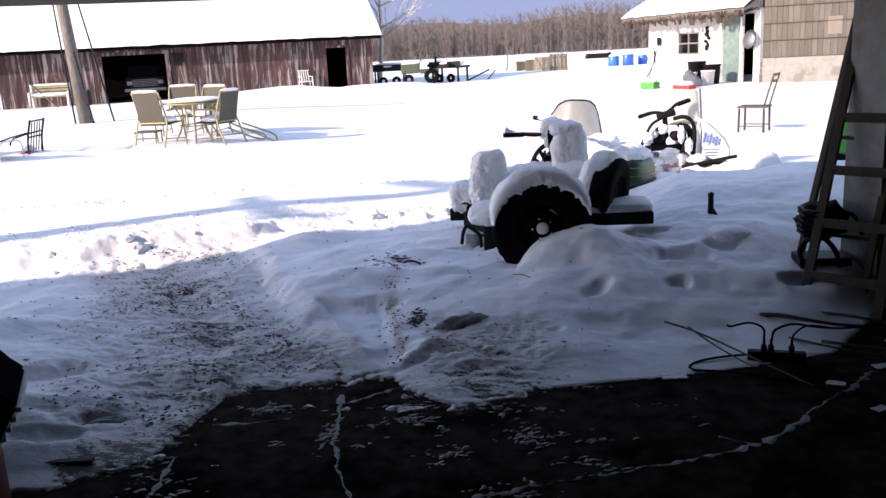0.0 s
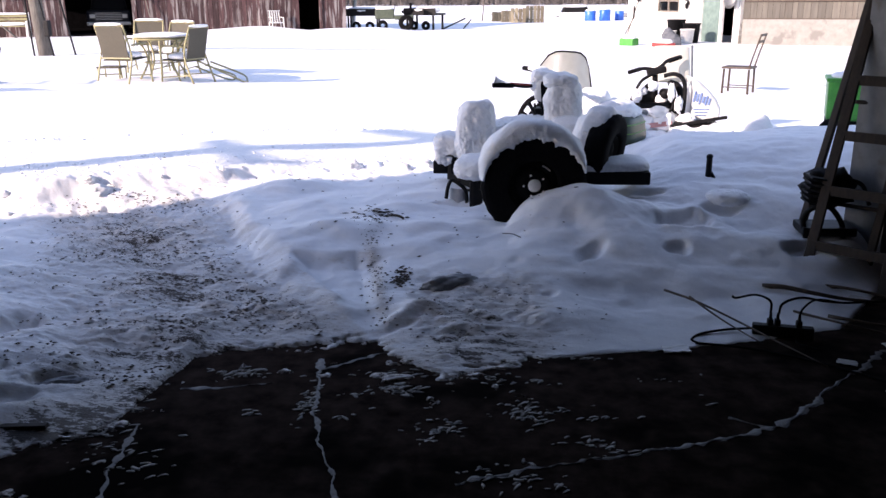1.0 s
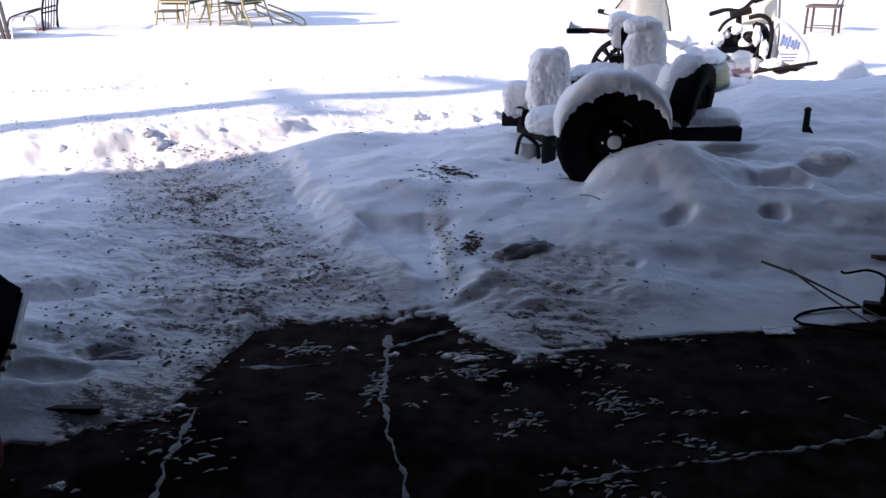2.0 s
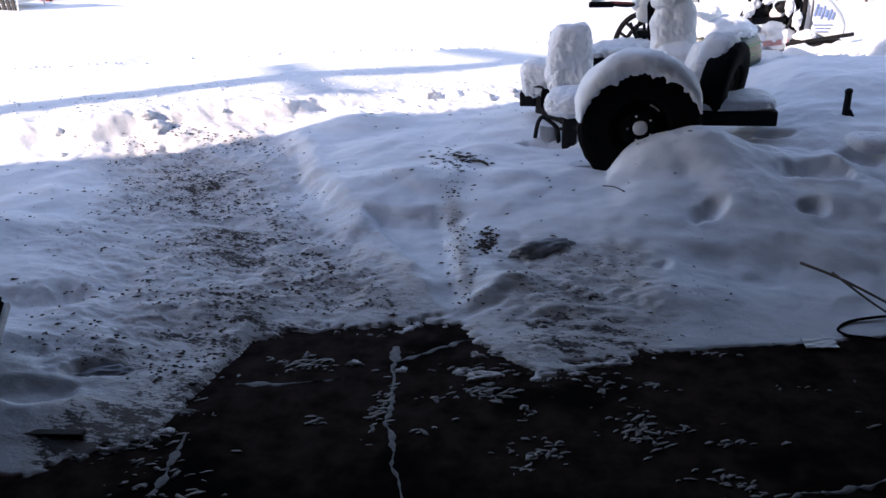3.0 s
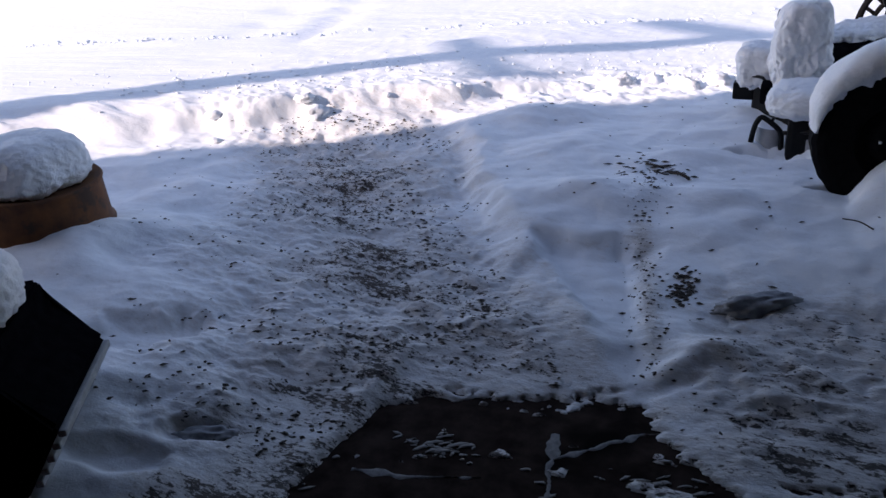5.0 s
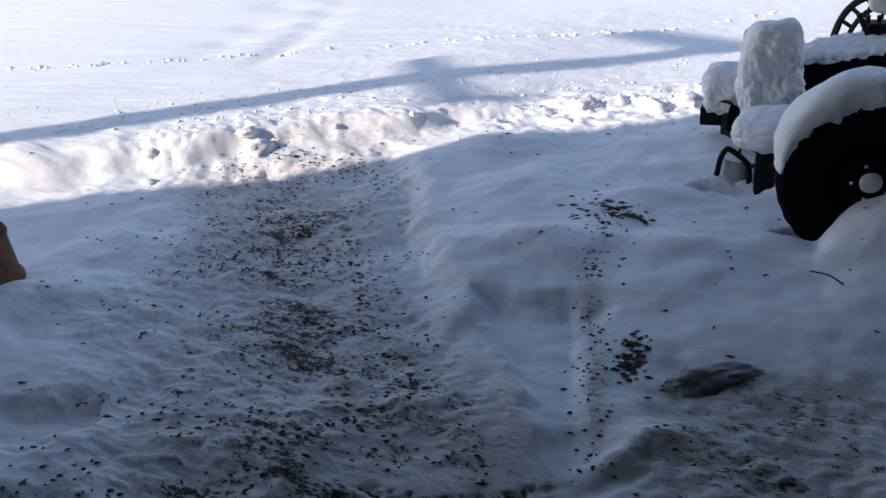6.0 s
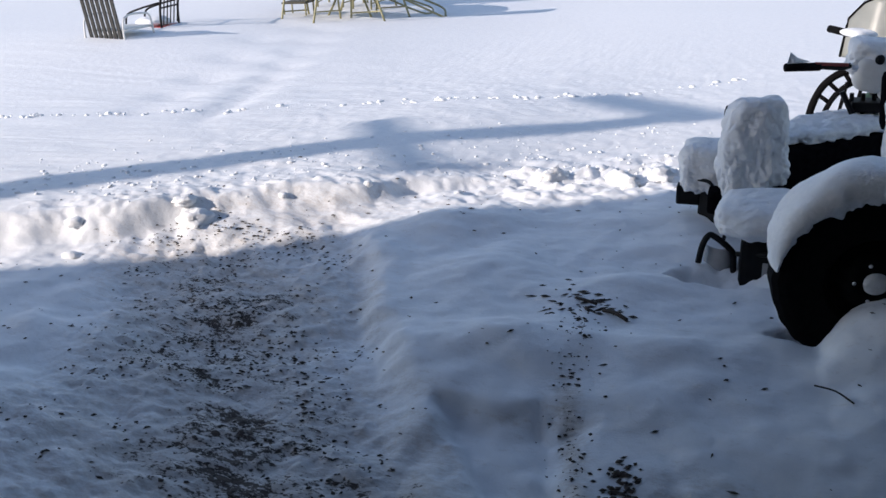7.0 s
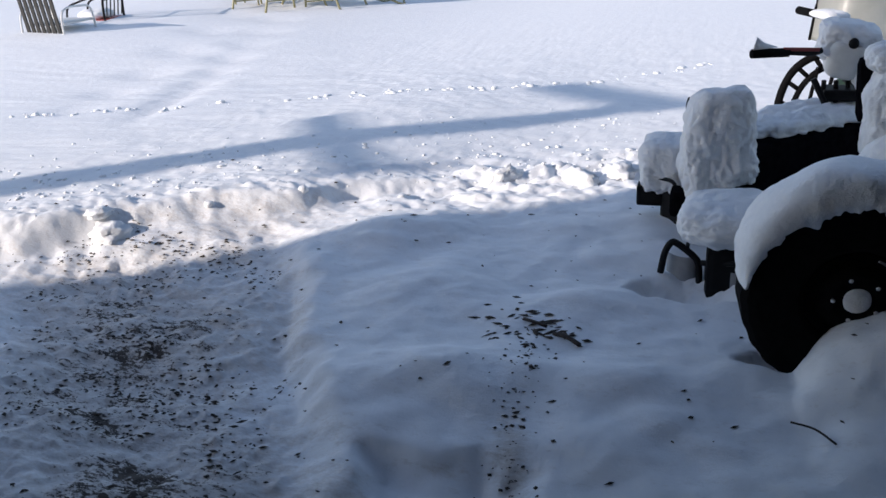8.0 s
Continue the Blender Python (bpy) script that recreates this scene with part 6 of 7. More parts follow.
def build_plastic_chair(m):
    t = thing("plastic_chair", "white moulded plastic chair leaning on the barn wall", "chair", m)
    bm = bmnew()
    for k in range(5):
        bar(bm, (-0.22 + 0.11 * k, 0.0, 0.42), (-0.2 + 0.1 * k, 0.12, 0.92), 0.05, 0.02, 0.006)
    bar(bm, (-0.27, 0.13, 0.92), (0.27, 0.13, 0.92), 0.07, 0.03, 0.01)
    part("backrest", bm, WHITE_PAINT, t)
    bm = bmnew()
    box(bm, 0.52, 0.48, 0.04, Matrix.Translation((0, -0.22, 0.42)), 0.012)
    part("seat", bm, WHITE_PAINT, t)
    for sx in (-0.25, 0.25):
        for sy in (-0.44, 0.02):
            bm = bmnew()
            bar(bm, (sx * 1.08, sy, 0.0), (sx, sy, 0.62 if sy < 0 else 0.45), 0.05, 0.04, 0.008)
            part("leg", bm, WHITE_PAINT, t)
        bm = bmnew()
        bar(bm, (sx, -0.46, 0.63), (sx, 0.06, 0.65), 0.06, 0.03, 0.01)
        part("armrest", bm, WHITE_PAINT, t)


build_plastic_chair(barn_spot(d1 + 1.15, -0.4, -0.1, 8))


def build_wall_shovel():
    x = g0 - 0.55
    t = thing("shovel", "black scoop shovel leaning blade up on the barn wall", "shovel", barn_spot(x, -0.25, 0.0))
    bm = bmnew()
    rod(bm, (0.25, -0.1, 0.0), (0.02, 0.12, 1.45), 0.022)
    part("handle", bm, GREY_WOOD, t)
    bm = bmnew()
    vs = [bm.verts.new(p) for p in ((-0.28, 0.14, 2.0), (0.24, 0.14, 2.0), (0.22, 0.12, 1.6), (0.03, 0.10, 1.38), (-0.22, 0.12, 1.65))]
    f = bm.faces.new(vs)
    made = bmesh.ops.extrude_face_region(bm, geom=[f])
    bmesh.ops.translate(bm, verts=[v for v in made["geom"] if isinstance(v, bmesh.types.BMVert)], vec=(0, 0.04, 0))
    part("blade", bm, BLACK_STEEL, t)


build_wall_shovel()


def build_bench(m, label):
    t = thing("garden_bench", label, "bench", m, "benches by the barn")
    bm = bmnew()
    for k in range(4):
        box(bm, 1.5, 0.1, 0.04, Matrix.Translation((0, -0.18 + 0.12 * k, 0.45)), 0.006)
    part("seat", bm, CREAM, t)
    bm = bmnew()
    for k in range(3):
        box(bm, 1.5, 0.03, 0.09, Matrix.Translation((0, 0.26 + 0.02 * k, 0.58 + 0.13 * k)), 0.006)
    part("backrest", bm, CREAM, t)
    for sx in (-0.75, 0.75):
        bm = bmnew()
        bar(bm, (sx, -0.32, -0.1), (sx, -0.22, 0.62), 0.07, 0.07, 0.01)
        bar(bm, (sx, 0.3, -0.1), (sx, 0.24, 0.98), 0.07, 0.07, 0.01)
        bar(bm, (sx, -0.24, 0.62), (sx, 0.25, 0.64), 0.07, 0.05, 0.01)
        part("end_frame", bm, WHITE_PAINT, t)
    bm = bmnew()
    pillow(bm, 0.72, 0.24, 0.07, Matrix.Translation((0, 0, 0.53)), 3, 10, 0.1, 2, 2)
    pillow(bm, 0.72, 0.06, 0.04, Matrix.Translation((0, 0.3, 0.93)), 3, 8, 0.1, 2, 4)
    part("snow_cap", bm, SNOW, t, "", True)


build_bench(barn_spot(g1 + 2.1, -1.2, 0.0, -6), "cream garden bench with snow on its seat by the barn")
build_bench(barn_spot(g1 + 4.6, -2.0, 0.0, 12), "white framed garden bench with snow on its seat by the barn")
bm = bmnew()
bar(bm, (0.9, -0.3, 0.0), (-0.1, 0.2, 1.0), 0.12, 0.04, 0.01)
tagged(part("plank", bm, GREY_WOOD, at=barn_spot(g1 + 2.7, -1.3)), "grey plank leaning on the garden bench", "plank")


# ---- house and panelled building ----
HOUSE_L, HOUSE_R = Vector((3.62, 34.2, 0)), Vector((6.55, 28.75, 0))
HOUSE_WAY = (HOUSE_R - HOUSE_L).normalized()
HOUSE = Matrix((HOUSE_WAY, Vector((-HOUSE_WAY.y, HOUSE_WAY.x, 0)), Vector((0, 0, 1)))).transposed().to_4x4()
HOUSE.translation = HOUSE_L         # x along its front to the near corner, y into the house
HL = (HOUSE_R - HOUSE_L).length
house = thing("house", "low whitewashed farmhouse with a snowy roof and ragged eaves", "house", HOUSE)


def along(share):
    return HL * share


w0, w1, wz0, wz1 = along(0.30), along(0.50), 1.0, 1.78       # window
p0, p1 = along(0.70), along(0.98)                             # doorway with a green door
bm = bmnew()
for x0, x1, z0, z1 in ((0, w0, -0.4, 2.4), (w0, w1, -0.4, wz0), (w0, w1, wz1, 2.4), (w1, p0, -0.4, 2.4), (p0, p1, 2.25, 2.4), (p1, HL, -0.4, 2.4)):
    box(bm, x1 - x0, 0.2, z1 - z0, Matrix.Translation(((x0 + x1) / 2, 0.1, (z0 + z1) / 2)))
box(bm, 0.2, 6, 2.8, Matrix.Translation((0.1, 3.2, 1.0)))
part("wall", bm, STUCCO, house, "whitewashed rough wall")
bm = bmnew()
# the room's shade is put into these near-black faces
box(bm, HL - 0.2, 0.1, 2.6, Matrix.Translation((HL / 2 + 0.1, 4.0, 1.1)))
box(bm, HL, 4.0, 0.1, Matrix.Translation((HL / 2, 2.2, -0.05)))
part("inner_wall", bm, SHADE_BLACK, house)
win = thing("window", "", "")
win.parent = house
for k in ("label", "category"):
    if k in win:
        del win[k]
bm = bmnew()
for x in (w0 + 0.03, (w0 + w1) / 2, w1 - 0.03):
    box(bm, 0.06, 0.06, wz1 - wz0, Matrix.Translation((x, 0.03, (wz0 + wz1) / 2)))
for z in (wz0 + 0.03, (wz0 + wz1) / 2, wz1 - 0.03):
    box(bm, w1 - w0, 0.05, 0.05, Matrix.Translation(((w0 + w1) / 2, 0.03, z)))
part("frame", bm, GREY_WOOD, win, "weathered grey window frame")
GLASS, _t, _b = material("window_glass")
_b.inputs["Base Color"].default_value = (0.9, 0.93, 0.95, 1)
_b.inputs["Transmission Weight"].default_value, _b.inputs["Roughness"].default_value = 1.0, 0.03
for i in range(2):
    for j in range(2):
        bm = bmnew()
        cw, ch = (w1 - w0) / 2 - 0.06, (wz1 - wz0) / 2 - 0.05
        box(bm, cw, 0.006, ch, Matrix.Translation((w0 + (w1 - w0) * (0.25 + 0.5 * i), 0.05, wz0 + (wz1 - wz0) * (0.25 + 0.5 * j))))
        part("pane", bm, GLASS, win)
bm = bmnew()
box(bm, w1 - w0 + 0.1, 0.12, 0.05, Matrix.Translation(((w0 + w1) / 2, -0.04, wz0 - 0.02)), 0.01)
part("sill", bm, WHITE_PAINT, win)
GREEN_DOOR = surface("pale_green_door_paint", (0.10, 0.16, 0.145), (0.17, 0.245, 0.22), 6, 0.5, relief=0.1)
bm = bmnew()
box(bm, (p1 - p0) * 0.55, 0.06, 2.2, Matrix.Translation((p0 + (p1 - p0) * 0.30, 0.02, 1.15)), 0.01)
door = part("door", bm, GREEN_DOOR, house, "pale green door standing ajar")
bm = bmnew()
for x in (p0 + 0.02, p0 + (p1 - p0) * 0.60, p1 - 0.02):
    box(bm, 0.10, 0.1, 2.35, Matrix.Translation((x, -0.03, 1.15)))
part("door_frame", bm, WHITE_PAINT, house)
bm = bmnew()
ROOF_PITCH = [(-0.75, 2.30), (3.2, 4.2)]
vs = [bm.verts.new((x, y, z + dz)) for dz in (0, 0.1) for x, (y, z) in ((-0.7, ROOF_PITCH[0]), (HL + 0.1, ROOF_PITCH[0]), (HL + 0.1, ROOF_PITCH[1]), (-0.7, ROOF_PITCH[1]))]
for f in ((0, 1, 2, 3), (4, 5, 6, 7), (0, 1, 5, 4), (1, 2, 6, 5), (2, 3, 7, 6), (3, 0, 4, 7)):
    bm.faces.new([vs[k] for k in f])
hroof = part("roof", bm, GREY_WOOD, house, "grey boarded roof with broken eaves")
bm = bmnew()
for k in range(46):
    x = -0.6 + (HL + 0.6) * k / 45
    bar(bm, (x, -0.75 - rnd(0.0, 0.12), 2.22 + rnd(-0.05, 0.05)), (x + rnd(-0.15, 0.15), 0.0 + rnd(-0.3, 0.1), 2.42 + rnd(-0.12, 0.02)), rnd(0.05, 0.13), 0.03)
for k in range(34):
    x = -0.66 + (HL + 0.6) * k / 33 + rnd(-0.05, 0.05)
    bar(bm, (x, -0.74 + rnd(-0.03, 0.03), 2.36), (x + rnd(-0.05, 0.05), -0.70 + rnd(-0.05, 0.1), 2.22 - rnd(0.05, 0.24)), rnd(0.08, 0.22), 0.03)
bar(bm, (-0.7, -0.72, 2.30), (HL + 0.1, -0.72, 2.28), 0.05, 0.14)
part("eaves_trim", bm, surface("rotten_brown_boards", (0.03, 0.022, 0.016), (0.09, 0.065, 0.05), 6, 0.9, relief=0.4), hroof, "ragged rotten eaves boards")
bm = bmnew()
nx, ny = 30, 10
grid = [[bm.verts.new((-0.72 + (HL + 0.85) * i / nx, -0.78 + 4.0 * j / ny, 2.42 + 1.92 * j / ny + (0.10 if j else 0.02) + 0.03 * noise.noise(Vector((i * 0.5, j * 0.6, 9))))) for j in range(ny + 1)] for i in range(nx + 1)]
for i in range(nx):
    for j in range(ny):
        bm.faces.new((grid[i][j], grid[i + 1][j], grid[i + 1][j + 1], grid[i][j + 1]))
part("roof_snow", bm, SNOW, hroof, "", True)
bm = bmnew()
lathe(bm, [(0.001, 0.05), (0.2, 0.03), (0.3, -0.02), (0.29, -0.03), (0.19, 0.01), (0.001, 0.03)], Matrix.Translation((p1 - 0.1, -0.25, 1.45)) @ Matrix.Rotation(radians(80), 4, 'X'), 24)
part("dish", bm, STEEL, house, "grey round dish by the doorway", True)
bm = bmnew()
for k in range(7):
    lump(bm, rnd(0.05, 0.12), 0.05, rnd(0.06, 0.12), Matrix.Translation((along(0.58) + rnd(-0.12, 0.12), -0.06, 1.55 + 0.11 * (k - 3))), 1, 0.4, 2, k)
part("wreath", bm, BLACK, house, "dark wreath of dried twigs", True)
# gable wall behind, boarded
bm = bmnew()
for k in range(14):
    box(bm, 0.2, 0.05, 3.0, Matrix.Translation((0.4 + 0.215 * k, 3.2 + 0.01 * (k % 2), 4.4)))
part("upper_wall", bm, GREY_WOOD, house, "weathered boards of the upper wall")

# panelled building beside it
side_l, side_r = Vector((6.62, 28.6, 0)), Vector((12.5, 27.4, 0))
sway = (side_r - side_l).normalized()
SIDE = Matrix((sway, Vector((-sway.y, sway.x, 0)), Vector((0, 0, 1)))).transposed().to_4x4()
SIDE.translation = side_l
SL = (side_r - side_l).length
wing = thing("outbuilding", "panelled outbuilding wing on a concrete footing", "building", SIDE)
bm = bmnew()
box(bm, SL, 5.0, 5.4, Matrix.Translation((SL / 2, 2.56, 2.2)))
part("wall", bm, SHADE_BLACK, wing)
cuts = [0.0]
while cuts[-1] < SL - 0.3:
    cuts.append(cuts[-1] + rnd(0.13, 0.24))
cuts[-1] = SL
for r in range(8):
    z0 = 0.85 + 0.52 * r
    for x0, x1 in zip(cuts, cuts[1:]):
        bm = bmnew()
        box(bm, x1 - x0 - 0.008, 0.04, 0.50)
        part("panel", bm, PANEL, wing, at=Matrix.Translation(((x0 + x1) / 2, 0.03 + rnd(-0.008, 0.008), z0 + 0.25)))
for r in range(8):
    bm = bmnew()
    bar(bm, (0, -0.006, 0.85 + 0.52 * r), (SL, -0.006, 0.85 + 0.52 * r + rnd(-0.02, 0.02)), 0.03, 0.025)
    part("batten", bm, DARK_WOOD, wing, "dark horizontal batten")
bm = bmnew()
box(bm, SL, 0.10, 0.95, Matrix.Translation((SL / 2, 0.03, 0.37)), 0.01)
part("footing", bm, BLOCK, wing, "rendered pale concrete footing")
bm = bmnew()
box(bm, 0.42, 0.03, 0.55, Matrix.Translation((2.05, 0.0, 1.75)), 0.01)
part("patch_board", bm, surface("pale_new_board", (0.15, 0.135, 0.11), (0.21, 0.19, 0.155), 6, 0.8, stretch=(4, 4, 0.5)), wing, "pale patch of newer board")
bm = bmnew()
box(bm, SL + 0.6, 6.0, 0.2, Matrix.Translation((SL / 2, 2.4, 5.0)))
part("roof", bm, STEEL, wing)


# ---- bins and tools before the house ----
def house_spot(s, out, turn=0, dz=0.0):
    p = HOUSE @ Vector((along(s), -out, 0))
    return Matrix.Translation((p.x, p.y, ground_z(p.x, p.y) + dz)) @ Matrix.Rotation(math.atan2(HOUSE_WAY.y, HOUSE_WAY.x) + radians(turn), 4, 'Z')


def bucket(m, r, h, mat, label, category="bucket", name="bucket"):
    t = thing(name, label, category, m, "bins by the house door" if name == "bucket" else "")
    bm = bmnew()
    lathe(bm, [(0.001, 0), (r * 0.82, 0), (r, h), (r * 1.06, h), (r * 1.06, h * 0.94), (r * 0.95, h * 0.95), (r * 0.78, 0.02), (0.001, 0.02)], None, 28)
    part("tub", bm, mat, t, "", True)
    bm = bmnew()
    tube(bm, [(-r, 0, h * 0.95), (-r * 0.5, -r * 0.6, h * 0.7), (0, -r * 0.95, h * 0.62), (r * 0.5, -r * 0.6, h * 0.7), (r, 0, h * 0.95)], 0.008, 6, 4)
    part("handle", bm, STEEL, t, "", True)


bucket(house_spot(0.70, 1.0), 0.30, 0.72, BLACK, "black plastic bin by the house door")
bucket(house_spot(0.83, 1.0), 0.27, 0.62, BLACK, "black plastic bin by the house door")
bucket(house_spot(0.76, 1.5), 0.2, 0.38, WHITE_PAINT, "white plastic bucket by the house door")
bucket(house_spot(0.88, 1.4), 0.22, 0.45, WHITE_PAINT, "white plastic bucket by the house door")


def build_tote(m, mat, label, name, category, w=0.8, d=0.5, h=0.3):
    t = thing(name, label, category, m)
    bm = bmnew()
    box(bm, w, d, h, Matrix.Translation((0, 0, h / 2)), 0.03)
    part("body", bm, mat, t)
    bm = bmnew()
    pillow(bm, w * 0.48, d * 0.46, 0.08, Matrix.Translation((0, 0, h + 0.03)), 2.6, 8, 0.12)
    part("snow_cap", bm, SNOW, t, "", True)


build_tote(house_spot(0.84, 3.4, 20), GREEN_PAINT, "green plastic tub under snow before the house", "tub", "tub", 0.50, 0.35, 0.22)
build_tote(house_spot(1.04, 3.0, 10), RED_PAINT, "red plastic sled under snow before the house", "snow_sled", "sled", 0.65, 0.35, 0.12)
bm = bmnew()
lump(bm, 0.34, 0.28, 0.28, None, 3, 0.3, 2, 4, -0.6)
lump(bm, 0.2, 0.2, 0.2, Matrix.Translation((-0.2, 0, 0.2)), 2, 0.3, 2, 6)
tagged(part("tarp_bundle", bm, surface("grey_tarp", (0.06, 0.065, 0.075), (0.14, 0.15, 0.165), 8, 0.6), smoothed=True, at=house_spot(0.93, 2.2, 0, 0.1)), "crumpled dark grey tarp bundle before the house", "tarp")


def leaning_tool(m, length, name, label, head):
    t = thing(name, label, name.replace("_", " "), m)
    bm = bmnew()
    rod(bm, (0, -0.25, -0.1), (0, 0.25, length), 0.022)
    part("handle", bm, GREY_WOOD, t)
    bm = bmnew()
    box(bm, head[0], 0.05, head[1], Matrix.Translation((0, 0.25, length + head[1] * 0.4)), 0.02)
    part("blade", bm, BLACK_STEEL, t)


leaning_tool(house_spot(0.13, 0.35), 1.35, "shovel", "long-handled shovel leaning on the white wall", (0.2, 0.28))
leaning_tool(house_spot(0.22, 0.9), 0.75, "broom", "black broom standing in the snow by the wall", (0.07, 0.45))


# ---- yard junk far off ----
def build_drums_far():
    for x, y, r, h in ((3.6, 58.0, 0.36, 0.62), (4.5, 57.6, 0.36, 0.7), (5.5, 58.5, 0.3, 0.6)):
        t = thing("plastic_drum", "blue plastic drum standing in snow beyond the yard", "drum", Matrix.Translation((x, y, ground_z(x, y))), "blue drums")
        bm = bmnew()
        lathe(bm, [(0.001, 0), (r * 0.95, 0), (r, 0.06), (r * 0.98, h * 0.5), (r, h * 0.94), (r * 0.9, h), (0.001, h)], None, 24)
        part("shell", bm, BLUE_PAINT, t, "", True)
        bm = bmnew()
        lump(bm, r * 0.9, r * 0.9, 0.14, Matrix.Translation((0, 0, h)), 2, 0.1, 2, 1, -0.1)
        part("snow_cap", bm, SNOW, t, "", True)


def build_fence_panels():
    tan = surface("tan_planks", (0.17, 0.145, 0.10), (0.28, 0.245, 0.17), 4, 0.85, relief=0.3, stretch=(5, 5, 0.6), pieces=True)
    for k, (x, y, w, h, turn) in enumerate(((-0.95, 54, 0.95, 0.95, -4), (0.05, 53.6, 1.1, 1.1, 4), (-2.3, 56, 0.8, 0.7, 30), (-1.7, 55, 0.7, 0.8, 20))):
        t = thing("fence_panel", "tan plank fence panel standing in snow", "fence panel", Matrix.Translation((x, y, ground_z(x, y) - 0.1)) @ Matrix.Rotation(radians(turn), 4, 'Z'), "old fence panels")
        n = int(w / 0.2)
        for i in range(n):
            bm = bmnew()
            box(bm, w / n - 0.02, 0.05, h * rnd(0.95, 1.03), Matrix.Translation((-w / 2 + (i + 0.5) * w / n, 0, h / 2)))
            part("plank", bm, tan, t)
        for z in (0.25, 0.8):
            bm = bmnew()
            box(bm, w, 0.05, 0.1, Matrix.Translation((0, 0.05, z * h)))
            part("rail", bm, tan, t)


def build_yard_trailer(x, y, turn, label):
    t = thing("utility_trailer", label, "trailer", Matrix.Translation((x, y, ground_z(x, y))) @ Matrix.Rotation(radians(turn), 4, 'Z'))
    bm = bmnew()
    box(bm, 1.7, 1.1, 0.1, Matrix.Translation((0, 0, 0.72)))
    box(bm, 1.7, 0.05, 0.3, Matrix.Translation((0, -0.55, 0.85)))
    box(bm, 0.05, 1.1, 0.3, Matrix.Translation((-0.85, 0, 0.85)))
    part("bed", bm, BLACK_STEEL, t)
    for sx in (-0.7, 0.7):
        for sy in (-0.5, 0.5):
            bm = bmnew()
            bar(bm, (sx, sy, 0), (sx, sy, 0.72), 0.08, 0.08)
            part("leg", bm, BLACK_STEEL, t)
    for sx in (-0.3, 0.35):
        bm = bmnew()
        lathe(bm, [(0.08, -0.07), (0.20, -0.07), (0.22, 0), (0.20, 0.07), (0.08, 0.07), (0.08, -0.07)], Matrix.Translation((sx, -0.6, 0.2)) @ Matrix.Rotation(radians(90), 4, 'X'), 20)
        part("wheel", bm, RUBBER, t, "", True)
    bm = bmnew()
    pillow(bm, 0.8, 0.5, 0.16, Matrix.Translation((0, -0.08, 0.92)), 2.6, 8, 0.25, 2, 4)
    part("snow_cap", bm, SNOW, t, "", True)


def build_old_mower(x, y, turn):
    t = thing("lawn_tractor", "old dark lawn tractor with snow on its hood", "lawn tractor", Matrix.Translation((x, y, ground_z(x, y))) @ Matrix.Rotation(radians(turn), 4, 'Z'))
    bm = bmnew()
    box(bm, 0.9, 0.6, 0.45, Matrix.Translation((-0.5, 0, 0.75)), 0.06)
    box(bm, 0.9, 0.7, 0.2, Matrix.Translation((0.4, 0, 0.6)), 0.05)
    part("body", bm, surface("faded_dark_green_paint", (0.03, 0.045, 0.03), (0.07, 0.09, 0.06), 8, 0.6), t)
    bm = bmnew()
    box(bm, 0.4, 0.45, 0.12, Matrix.Translation((0.5, 0, 0.85)), 0.03)
    box(bm, 0.1, 0.45, 0.4, Matrix.Translation((0.72, 0, 1.05)), 0.03)
    part("seat", bm, VINYL, t)
    for sx, r in ((-0.6, 0.24), (0.5, 0.36)):
        for sy in (-0.4, 0.4):
            bm = bmnew()
            lathe(bm, [(r * 0.4, -0.1), (r * 0.95, -0.1), (r, 0), (r * 0.95, 0.1), (r * 0.4, 0.1), (r * 0.4, -0.1)], Matrix.Translation((sx, sy, r)) @ Matrix.Rotation(radians(90), 4, 'X'), 22)
            part("wheel", bm, RUBBER, t, "", True)
    bm = bmnew()
    lathe(bm, [(0.15, 0), (0.17, 0.01), (0.15, 0.02), (0.14, 0.01), (0.15, 0)], Matrix.Translation((0.0, 0, 1.15)) @ Matrix.Rotation(radians(30), 4, 'Y'), 20)
    rod(bm, (-0.08, 0, 0.8), (0, 0, 1.15), 0.02)
    part("steering_wheel", bm, BLACK, t)
    bm = bmnew()
    pillow(bm, 0.42, 0.28, 0.07, Matrix.Translation((-0.5, 0, 1.0)), 2.8, 8, 0.12)
    part("snow_cap", bm, SNOW, t, "", True)


def build_car_far(x, y, turn, mat, label):
    t = thing("parked_car", label, "car", Matrix.Translation((x, y, ground_z(x, y) - 0.55)) @ Matrix.Rotation(radians(turn), 4, 'Z'))
    bm = bmnew()
    box(bm, 4.2, 1.7, 0.55, Matrix.Translation((0, 0, 0.6)), 0.12)
    part("body", bm, mat, t)
    bm = bmnew()
    box(bm, 2.2, 1.5, 0.5, Matrix.Translation((0.1, 0, 1.05)), 0.1, 0.8)
    part("cabin", bm, BLACK, t)
    bm = bmnew()
    pillow(bm, 1.0, 0.7, 0.12, Matrix.Translation((0.1, 0, 1.33)), 3, 8, 0.08)
    pillow(bm, 0.6, 0.75, 0.08, Matrix.Translation((-1.5, 0, 0.92)), 3, 8, 0.08)
    part("snow_cap", bm, SNOW, t, "", True)
    for sx in (-1.3, 1.3):
        for sy in (-0.8, 0.8):
            bm = bmnew()
            lathe(bm, [(0.12, -0.09), (0.3, -0.09), (0.32, 0), (0.3, 0.09), (0.12, 0.09), (0.12, -0.09)], Matrix.Translation((sx, sy, 0.32)) @ Matrix.Rotation(radians(90), 4, 'X'), 20)
            part("wheel", bm, RUBBER, t, "", True)


